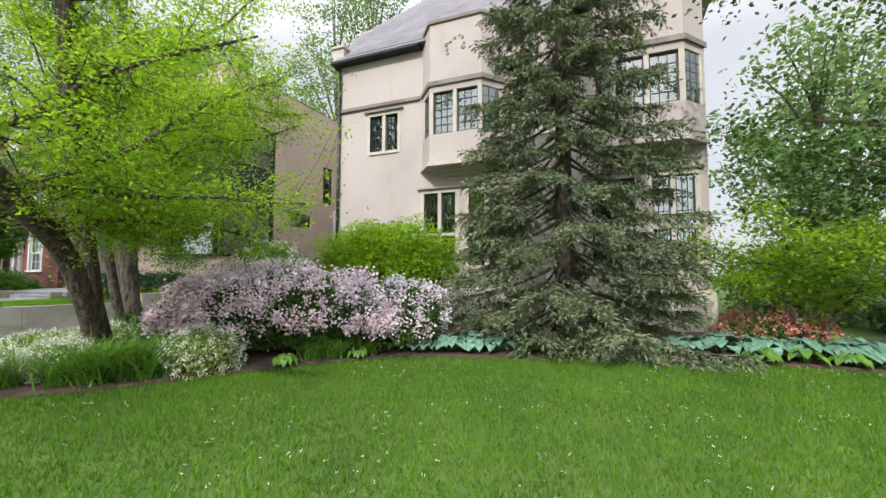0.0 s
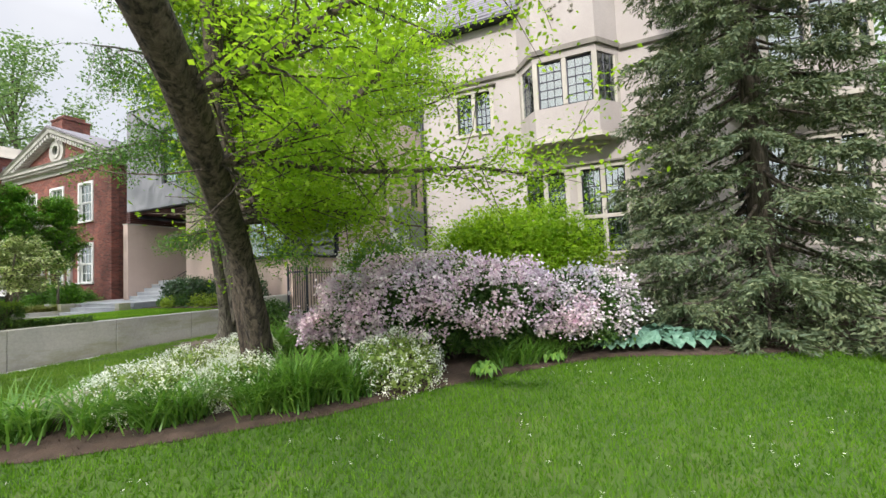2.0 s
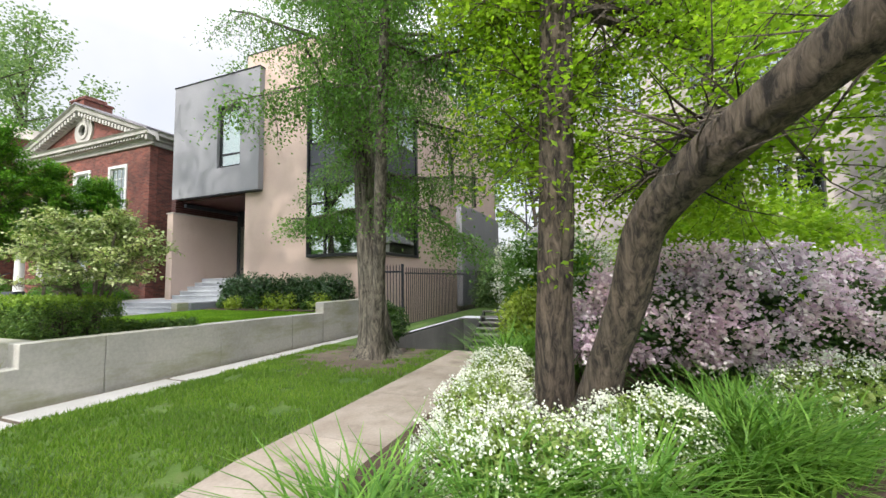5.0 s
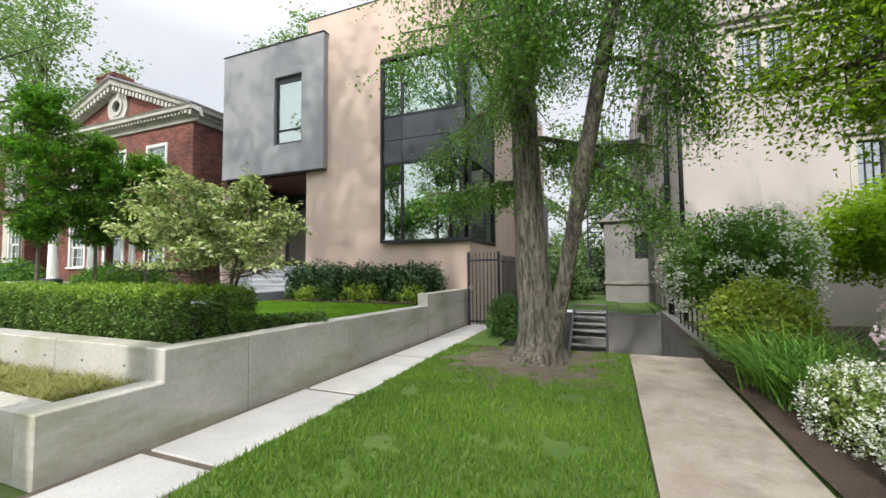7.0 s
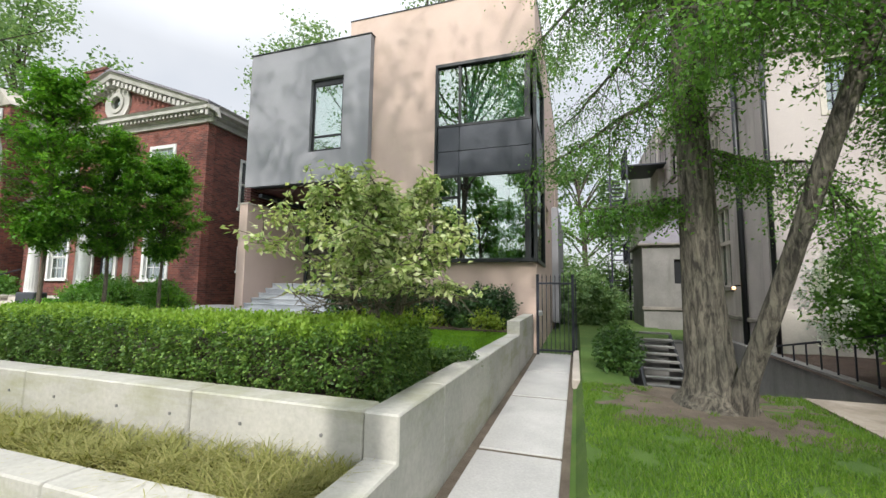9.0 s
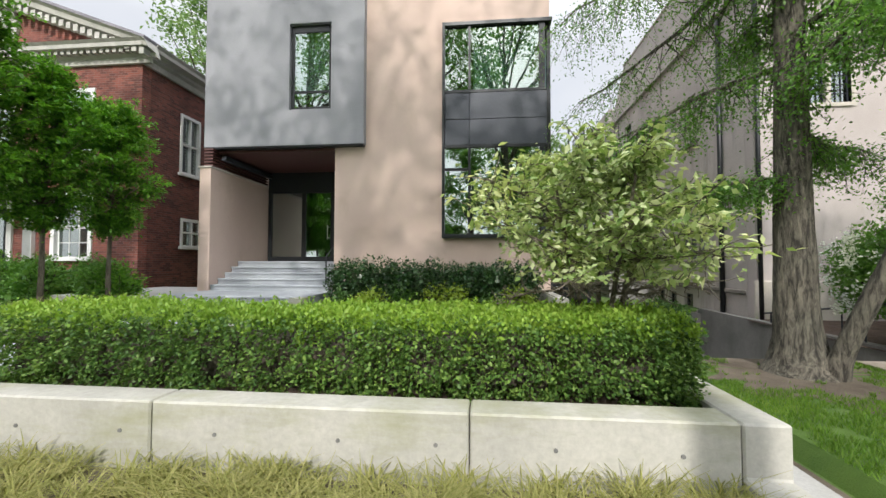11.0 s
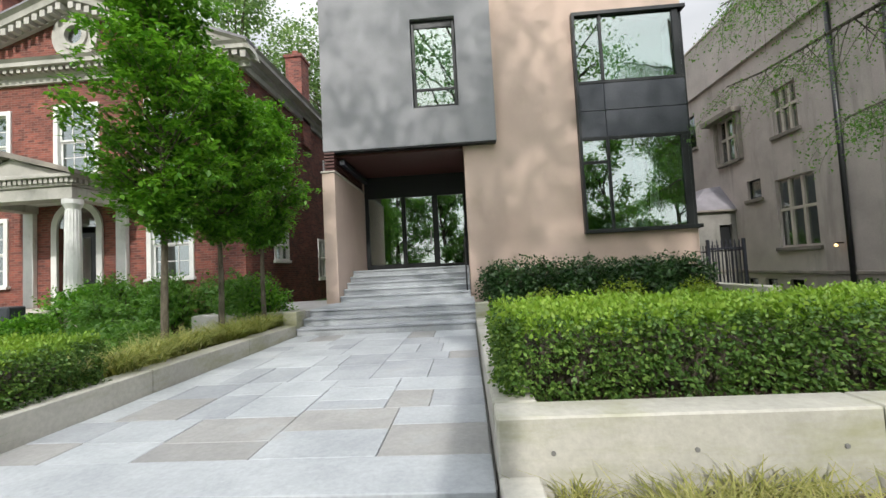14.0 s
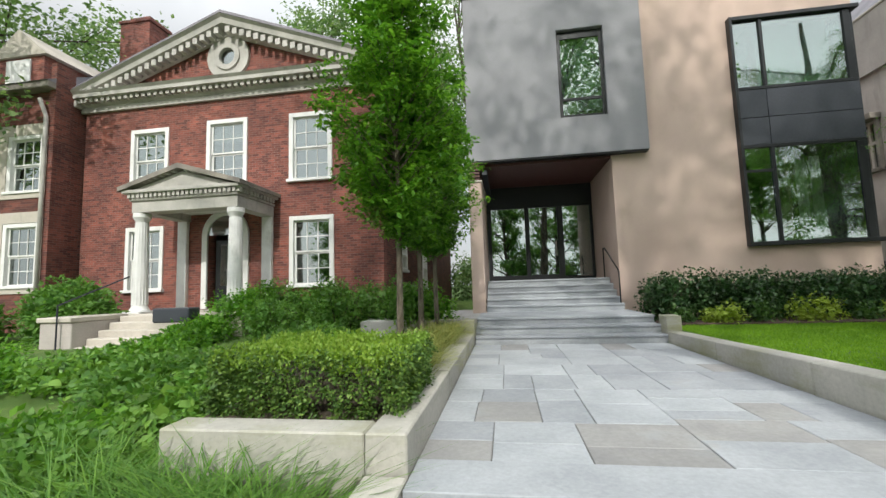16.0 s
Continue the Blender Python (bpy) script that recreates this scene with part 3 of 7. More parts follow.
joint_wall("planter_tier_wall", "x", [(-20.35, -18.34), (-18.34, -16.3), (-16.3, -14.782)], 1.68, 1.92, 0.0, [(0.55, 0.55)] * 3, CONC + ", low front tier")
joint_wall("tier_step_wall", "y", [(1.93, 2.59)], -20.35, -20.13, 0.0, [(0.55, 0.55)], CONC + ", low tier beside the entry step")
sw_ = joint_wall("planter_side_wall", "y", [(3.57, 5.5), (5.5, 7.4), (7.4, 8.5), (8.5, 11.22)], -14.78, -14.52, -0.1, [(0.845, 0.82), (0.82, 0.79), (0.79, 0.77), (1.04, 1.04)], CONC + " beside the slab path")
corner = profile_x([(1.68, 0.0), (3.566, 0.0), (3.566, 0.845), (2.6, 0.853), (2.6, 0.55), (1.68, 0.55)], -14.78, -14.52)
bmesh.ops.bevel(corner, geom=corner.edges, offset=0.012, segments=1, affect="EDGES")
part("wall_length", corner, M_CONC, sw_, "stepped corner length of the concrete wall")
joint_wall("walk_wall", "y", [(2.87, 4.8), (4.8, 6.7), (6.7, 8.5), (8.5, 8.9)], -20.35, -20.08, 0.0, [(0.853, 0.80), (0.80, 0.74), (0.74, 0.69), (0.98, 0.98)], CONC + " beside the bluestone walk")
joint_wall("left_planter_front", "x", [(-25.77, -24.28)], 2.72, 2.98, 0.0, [(0.75, 0.75)], CONC + " under a clipped hedge")
joint_wall("left_walk_wall", "y", [(2.72, 4.7), (4.7, 6.7), (6.7, 8.5), (8.5, 9.0)], -24.28, -24.0, 0.0, [(0.75, 0.74), (0.74, 0.73), (0.73, 0.71), (0.97, 0.97)], CONC + " beside the bluestone walk")
joint_wall("left_tier_wall", "y", [(1.7, 2.71)], -24.28, -24.0, 0.0, [(0.5, 0.5)], CONC + ", low tier beside the entry step")
structure("planter_soil", boxes((-20.1, -14.75, 1.9, 2.62, 0.0, 0.42)), M_SOIL, "dry bare soil in the low planter", "soil")
structure("hedge_soil", boxes((-20.1, -14.75, 2.84, 4.3, 0.0, 0.79)), M_MULCH, "dark mulch under the hedge", "soil")
structure("left_planter_soil", boxes((-25.75, -24.2, 2.95, 9.0, 0.0, 0.70)), M_SOIL, "dark soil in the long planter", "soil")
structure("house_lawn", boxes((-20.1, -14.75, 4.3, 9.3, 0.0, 0.70)), M_TURF, "smooth bright green lawn before the modern house", "lawn")
structure("shrub_soil", boxes((-20.1, -14.75, 9.3, 11.25, 0.0, 0.74)), M_MULCH, "dark mulch under the hollies", "soil")

def stair_step(parent, x0, x1, y0, y1, z0, z1, mat):
    """A step: a riser set back under an overhanging stone tread."""
    s = part("step", boxes((x0, x1, y0 + 0.03, y1, z0, z1 - 0.055)), mat, parent)
    part("tread", boxes((x0 - 0.0, x1 + 0.0, y0, y1 + 0.02, z1 - 0.05, z1), bevel=0.008), mat, s)


ENTRY = thing("entry_steps", (-22.2, 8.4, 0.45), "wide grey bluestone steps up to the entrance", "steps", kind="structure")
for i in range(3):
    stair_step(ENTRY, -23.98, -20.36 + (0.02 if i else 0), 8.42 + 0.36 * i, (8.78 + 0.36 * i) if i < 2 else 10.95, 0.2, 0.49 + 0.155 * (i + 1), M_BLUE)
for i in range(5):
    stair_step(ENTRY, -23.84, -20.42, 10.9 + 0.32 * i, (11.22 + 0.32 * i) if i < 4 else 13.9, 0.5, 0.955 + 0.165 * (i + 1), M_BLUE)
stair_step(ENTRY, -23.98, -20.37, 1.7, 2.53, 0.0, 0.33, M_BLUE)
landing = boxes((-26.6, -23.99, 9.02, 12.5, 0.2, 0.945), bevel=0.01)
structure("side_landing", landing, M_SLAB, "pale stone landing beside the entrance", "paving")

# ---------------------------------------------------------------- modern house
MH = thing("modern_house", (-19.3, 12, 0), "modern warm stucco house with grey box and black corner windows", "house")
HX0, HX1, HY = -20.4, -14.43, 11.27
WX0, WX1 = -17.34, -14.43
part("wall", pierced("x", HX0, WX0, 0.0, 10.45, HY, HY + 0.3, []), M_PINK, MH, "warm tan stucco front")
part("wall", pierced("x", WX0 + 0.0, HX1, 0.0, 2.42, HY, HY + 0.3, []), M_PINK, MH)
part("wall", pierced("x", WX0, HX1, 8.36, 10.45, HY, HY + 0.3, []), M_PINK, MH)
CW = 14.0  # the corner windows turn the corner to this depth
side_holes = [(15.12, 16.6, 4.06, 4.77), (17.5, 18.3, 5.6, 7.6), (21.0, 22.0, 5.6, 7.6)]
part("wall", pierced("y", CW, 26.0, 0.0, 10.45, HX1 - 0.3, HX1, side_holes), M_PINK, MH)
part("wall", pierced("y", HY + 0.3, CW, 0.0, 2.42, HX1 - 0.3, HX1, []), M_PINK, MH)
part("wall", pierced("y", HY + 0.3, CW, 8.36, 10.45, HX1 - 0.3, HX1, []), M_PINK, MH)
part("wall", boxes((-24.2, HX1, 25.7, 26.0, 0, 9.7)), M_PINK, MH)
part("wall", boxes((-20.4, -20.1, HY + 0.3, 14.3, 0, 5.0)), M_PINK, MH)
part("wall", boxes((-24.2, -23.9, 14.3, 25.7, 0, 5.04)), M_PINK, MH)
part("wall", boxes((-20.4, -20.1, 11.6, 25.7, 9.3, 10.45)), M_PINK, MH)
part("roof", boxes((-20.1, HX1 - 0.31, HY + 0.31, 25.7, 10.2, 10.3)), M_GREY, MH)
part("coping", boxes((HX0 - 0.02, HX1 + 0.02, HY - 0.02, HY + 0.32, 10.45, 10.49), bevel=0.006), M_BLACK, MH, "thin dark metal coping")
part("coping", boxes((HX1 - 0.32, HX1 + 0.02, HY + 0.33, 26.0, 10.45, 10.49), bevel=0.006), M_BLACK, MH)
gb = pierced("x", -24.2, -19.51, 5.04, 9.745, 11.03, 11.26, [(-21.68, -20.46, 6.05, 8.52)])
box(gb, -24.2, -23.97, 11.26, 25.6, 5.04, 9.745)
box(gb, -19.74, -19.51, 11.26, 11.268, 5.04, 9.745)
part("grey_box", gb, M_GREY, MH, "matt grey rendered upper storey box")
part("box_roof", boxes((-23.97, -20.42, 11.26, 25.6, 9.5, 9.62)), M_GREY, MH)
part("box_coping", boxes((-24.23, -19.48, 11.0, 11.28, 9.745, 9.785), bevel=0.006), M_BLACK, MH)
part("box_underside", boxes((-24.18, -19.53, 11.05, 11.26, 5.0, 5.036)), M_BLACK, MH, "dark metal drip edge")
part("roof_rail", boxes((-23.9, -20.6, 12.2, 12.22, 9.62, 10.5)), M_GLASS, MH, "clear glass roof balustrade")
# grey box window
gw = part("box_window", boxes((-21.66, -21.58, 11.14, 11.2, 6.07, 8.5), (-20.56, -20.48, 11.14, 11.2, 6.07, 8.5), (-21.58, -20.56, 11.14, 11.2, 6.07, 6.15), (-21.58, -20.56, 11.14, 11.2, 8.3, 8.5), (-21.58, -20.56, 11.14, 11.2, 6.55, 6.62), bevel=0.006), M_BLACK, MH, "deep-set black framed window")
part("pane", boxes((-21.58, -20.56, 11.165, 11.175, 6.15, 6.55)), M_GLASS, gw)
part("pane", boxes((-21.58, -20.56, 11.165, 11.175, 6.62, 8.3)), M_GLASS, gw)
part("blind", boxes((-21.6, -20.5, 11.3, 11.32, 6.3, 8.5)), M_CURTAIN, gw, "pale drawn curtain")
# corner window, two storeys with a charcoal spandrel
cw = part("corner_window", bmesh.new(), M_BLACK, MH, "black framed corner window over two storeys")
fy0, fy1 = 11.1, 11.34
bars = [(WX0, WX0 + 0.07, fy0, fy1, 2.42, 8.36), (WX0 + 0.07, HX1 + 0.05, fy0, fy1, 2.42, 2.52), (WX0 + 0.07, HX1 + 0.05, fy0, fy1, 8.26, 8.36),
        (WX0 + 0.07, HX1 - 0.1, 11.16, 11.3, 6.4, 6.48), (WX0 + 0.07, HX1 - 0.1, 11.16, 11.3, 4.88, 4.96),
        (-14.72, -14.56, 11.16, 11.3, 2.52, 4.88), (-14.72, -14.56, 11.16, 11.3, 6.48, 8.26)]
each("surround", bars, M_BLACK, cw, 0.006)
each("mullion", [(-16.63, -16.56, 11.15, 11.26, 2.52, 4.88), (-16.63, -16.56, 11.15, 11.26, 6.48, 8.26), (-17.27, -16.63, 11.16, 11.26, 4.26, 4.33)], M_BLACK, cw, 0.005)
each("spandrel", [(-17.26, -16.606, 11.17, 11.25, 4.965, 5.66), (-17.26, -16.606, 11.17, 11.25, 5.675, 6.395), (-16.594, -14.52, 11.17, 11.25, 4.965, 5.66), (-16.594, -14.52, 11.17, 11.25, 5.675, 6.395)], M_CHAR, cw, 0.004)
for x0, x1, z0, z1 in ((-17.27, -16.63, 2.52, 4.26), (-17.27, -16.63, 4.33, 4.88), (-16.56, -14.72, 2.52, 4.88), (-17.27, -16.63, 6.48, 8.26), (-16.56, -14.72, 6.48, 8.26)):
    part("pane", boxes((x0, x1, 11.2, 11.212, z0, z1)), M_GLASS, cw)
each("side_surround", [(-14.5, -14.38, 11.35, CW, 2.42, 2.52), (-14.5, -14.38, 11.35, CW, 8.26, 8.36), (-14.5, -14.38, CW - 0.15, CW, 2.52, 8.26), (-14.5, -14.40, 11.31, 11.42, 2.52, 8.26), (-14.5, -14.40, 11.42, CW - 0.15, 4.88, 4.96), (-14.5, -14.40, 11.42, CW - 0.15, 6.4, 6.48)], M_BLACK, cw, 0.006)
part("side_spandrel", boxes((-14.5, -14.42, 11.42, CW - 0.15, 4.965, 6.395)), M_CHAR, cw)
part("pane", boxes((-14.46, -14.45, 11.42, CW - 0.15, 2.52, 4.88)), M_GLASS, cw)
part("pane", boxes((-14.46, -14.45, 11.42, CW - 0.15, 6.48, 8.26)), M_GLASS, cw)
part("blind", boxes((-16.5, -14.8, 11.6, 11.61, 6.5, 8.3)), M_BLIND, cw, "pale green roller blind")
curt = bmesh.new()
for x in (-15.6, -15.25):
    for k in range(5):
        box(curt, x + 0.05 * k, x + 0.05 * k + 0.035, 12.0 + 0.03 * (k % 2), 12.04 + 0.03 * (k % 2), 2.6, 4.8)
part("curtain", curt, M_CURTAIN, cw, "pale hanging curtains")
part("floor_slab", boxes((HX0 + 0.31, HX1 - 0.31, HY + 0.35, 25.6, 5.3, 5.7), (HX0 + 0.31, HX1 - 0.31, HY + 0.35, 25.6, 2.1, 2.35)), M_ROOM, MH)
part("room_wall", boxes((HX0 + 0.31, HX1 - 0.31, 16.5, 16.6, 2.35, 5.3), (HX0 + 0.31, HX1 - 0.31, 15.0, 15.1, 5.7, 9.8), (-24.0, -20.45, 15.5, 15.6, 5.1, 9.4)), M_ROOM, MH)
part("sofa_back", boxes((-16.5, -15.7, 12.2, 12.5, 2.35, 2.78), bevel=0.08), M_CURTAIN, MH, "rounded pale sofa back by the window")
for y0, y1, z0, z1 in side_holes:
    w = part("side_window", boxes((HX1 - 0.16, HX1 - 0.08, y0, y1, z0, z0 + 0.06), (HX1 - 0.16, HX1 - 0.08, y0, y1, z1 - 0.06, z1), (HX1 - 0.16, HX1 - 0.08, y0, y0 + 0.06, z0 + 0.06, z1 - 0.06), (HX1 - 0.16, HX1 - 0.08, y1 - 0.06, y1, z0 + 0.06, z1 - 0.06)), M_BLACK, MH)
    part("pane", boxes((HX1 - 0.13, HX1 - 0.12, y0 + 0.06, y1 - 0.06, z0 + 0.06, z1 - 0.06)), M_GLASS, w)
part("rear_panel", boxes((HX1 + 0.003, HX1 + 0.28, 18.4, 25.6, 0.3, 5.3), bevel=0.01), M_GREY, MH, "grey rendered rear bay")
# entrance recess
part("fin_wall", boxes((-24.2, -23.86, 10.87, 14.0, 0.9, 4.41), bevel=0.012), M_PINK, MH, "tall warm stucco fin wall")
part("fin_coping", boxes((-24.23, -23.83, 10.84, 14.0, 4.41, 4.46), bevel=0.008), M_LIME, MH)
for i in range(6):
    part("louvre", boxes((-24.17, -23.9, 11.0, 14.0, 4.5 + 0.09 * i, 4.55 + 0.09 * i)), M_SOFFIT, MH)
part("soffit", boxes((-23.97, -20.42, 11.28, 14.1, 4.93, 5.0)), M_SOFFIT, MH, "dark red timber ceiling of the porch")
part("canopy_beam", boxes((-23.84, -23.7, 11.3, 14.0, 4.72, 4.86), bevel=0.01), M_CHAR, MH)
dr = part("entrance_door", boxes((-23.84, -23.72, 13.95, 14.08, 1.785, 4.2), (-22.6, -22.46, 13.95, 14.08, 1.785, 4.2), (-21.55, -21.36, 13.95, 14.08, 1.785, 4.2), (-20.5, -20.41, 13.95, 14.08, 1.785, 4.2), (-23.84, -20.41, 13.94, 14.09, 4.2, 4.93), (-23.72, -22.6, 13.95, 14.08, 1.785, 1.95), (-22.46, -21.55, 13.95, 14.08, 1.785, 1.95), (-21.36, -20.5, 13.95, 14.08, 1.785, 1.87), bevel=0.006), M_BLACK, MH, "black metal and glass entrance doors")
for x0, x1 in ((-23.72, -22.6), (-22.46, -21.55), (-21.36, -20.5)):
    part("pane", boxes((x0, x1, 14.0, 14.012, 1.9, 4.2)), M_GLASS, dr)
hd = bmesh.new()
tube(hd, [(-21.62, 13.87, 2.55), (-21.62, 13.87, 3.05)], [0.016, 0.016], 8)
box(hd, -21.64, -21.60, 13.87, 13.95, 2.6, 2.63)
box(hd, -21.64, -21.60, 13.87, 13.95, 2.97, 3.0)
part("handle", hd, M_STEEL, dr, "upright steel pull handle")
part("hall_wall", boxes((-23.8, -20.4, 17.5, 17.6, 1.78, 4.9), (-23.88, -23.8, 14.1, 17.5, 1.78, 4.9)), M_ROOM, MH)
part("hall_floor", boxes((-23.8, -20.4, 14.0, 17.5, 1.6, 1.775)), M_BLUE, MH)
rail = bmesh.new()
tube(rail, [(-20.5, 10.95, 1.05), (-20.5, 10.95, 1.9), (-20.5, 11.0, 1.95), (-20.5, 12.3, 2.62), (-20.5, 12.45, 2.62), (-20.5, 12.45, 1.75)], [0.018] * 6, 8)
tagged(part("handrail", rail, M_BLACK, smooth=True), "thin black metal handrail beside the entrance steps", "handrail")
tagged(part("side_door", boxes((-24.21, -24.18, 12.2, 13.4, 1.0, 3.2)), M_SOFFIT, MH), "dark timber slat panel")

# gate and railings between the houses
GATE = thing("metal_gate", (-14.0, 11.0, 0), "dark painted iron bar gate, closed, beside the modern house", "gate")
part("gate_frame", boxes((-14.42, -14.35, 10.97, 11.03, 0.02, 2.08), (-13.55, -13.48, 10.97, 11.03, 0.02, 2.08), (-14.35, -13.55, 10.98, 11.02, 0.12, 0.17), (-14.35, -13.55, 10.98, 11.02, 1.82, 1.87), bevel=0.004), M_IRON, GATE)
for i in range(7):
    b = bmesh.new()
    x = -14.27 + 0.108 * i
    box(b, x - 0.01, x + 0.01, 10.99, 11.01, 0.06, 2.0)
    bmesh.ops.create_cone(b, segments=6, radius1=0.02, radius2=0.0, depth=0.09, cap_ends=True, matrix=Matrix.Translation((x, 11, 2.04)))
    part("bar", b, M_IRON, GATE)
part("latch", boxes((-14.36, -14.26, 10.93, 10.99, 1.02, 1.14), bevel=0.01), M_STEEL, GATE, "steel latch plate")
FENCE = thing("iron_fence", (-13.4, 12.5, 0), "dark painted iron railing beside the sunken side area", "fence")
part("rail", boxes((-13.47, -13.43, 11.05, 17.0, 1.78, 1.82), (-13.47, -13.43, 11.05, 17.0, 0.2, 0.24)), M_IRON, FENCE)
for i in range(120):
    b = boxes((-13.46, -13.44, 11.12 + 0.148 * i, 11.14 + 0.148 * i, 0.05, 1.98))
    part("bar", b, M_IRON, FENCE)
structure("path_kerb", boxes((-13.52, -13.38, 7.6, 11.2, -0.1, 0.16), bevel=0.015), M_WALK, "low concrete kerb beside the slab path", "kerb")

# ---------------------------------------------------------------- old stucco house
OH = thing("old_house", (-3.3, 12.5, 0.2), "old pale stucco mansion with oriel bays and a slate roof", "house")
OX0, OX1, OY = -9.05, 2.4, 11.7


def leaded_window(x0, x1, z0, z1, y, lights=2, transom=None, cols=3, rows=5, parent=None, surround=True):
    """A stone-mullioned casement with leaded lights, facing the street; the wall is pierced behind it."""
    w = part("window", boxes((x0 - 0.02, x1 + 0.02, y + 0.1, y + 0.14, z0 - 0.02, z0 + 0.02)), M_BLACK, parent or OH, "leaded casement window in a stone surround")
    st = bmesh.new()
    if surround:
        box(st, x0 - 0.12, x0, y - 0.02, y + 0.16, z0 - 0.1, z1 + 0.12)
        box(st, x1, x1 + 0.12, y - 0.02, y + 0.16, z0 - 0.1, z1 + 0.12)
        box(st, x0, x1, y - 0.02, y + 0.16, z1, z1 + 0.12)
        box(st, x0, x1, y - 0.05, y + 0.16, z0 - 0.1, z0)
    step = (x1 - x0) / lights
    for i in range(1, lights):
        box(st, x0 + step * i - 0.06, x0 + step * i + 0.06, y - 0.01, y + 0.15, z0, z1)
    if transom:
        box(st, x0, x1, y - 0.008, y + 0.15, transom - 0.05, transom + 0.05)
    part("surround", st, M_LIME, w)
    if surround:
        part("hood", boxes((x0 - 0.22, x1 + 0.22, y - 0.1, y + 0.05, z1 + 0.122, z1 + 0.18), bevel=0.01), M_STAINED, w)
    for i in range(lights):
        a, b = x0 + step * i + (0.06 if i else 0), x0 + step * (i + 1) - (0.06 if i < lights - 1 else 0)
        part("pane", boxes((a, b, y + 0.11, y + 0.118, z0, z1)), M_OLDGLASS, w)
        ld = lattice(a, b, z0, z1, y + 0.09, y + 0.109, cols, rows, 0.035, 0.02)
        part("leading", ld, M_IRON, w)
    return w


front_holes = [(-7.72, -6.62, 5.98, 7.26), (-5.6, -4.5, 2.0, 4.36), (-4.05, -2.9, 2.0, 4.36), (-0.4, 0.7, 2.0, 4.36), (1.1, 2.1, 2.0, 4.36), (-1.9, -0.9, 5.98, 7.26)]
part("wall", pierced("x", OX0, OX1, -1.1, 9.3, OY, OY + 0.35, front_holes), M_STUCCO, OH, "pale weathered stucco front")
leaded_window(-7.72, -6.62, 5.98, 7.26, OY, 2)
leaded_window(-5.6, -4.5, 2.0, 4.36, OY, 2, 3.0)
leaded_window(-4.05, -2.9, 2.0, 4.36, OY, 2, 3.0)
leaded_window(-0.4, 0.7, 2.0, 4.36, OY, 2, 3.0)
leaded_window(1.1, 2.1, 2.0, 4.36, OY, 2, 3.0)
leaded_window(-1.9, -0.9, 5.98, 7.26, OY, 2)
each("string_course", [(OX0 - 0.05, -5.75, OY - 0.09, OY - 0.003, 7.56, 7.7), (-2.85, 0.0, OY - 0.09, OY - 0.003, 7.56, 7.7)], M_STAINED, OH, 0.02)
part("plinth", boxes((OX0 - 0.08, OX1 + 0.08, OY - 0.08, OY - 0.003, -1.1, 1.3), bevel=0.02), M_LIME, OH)


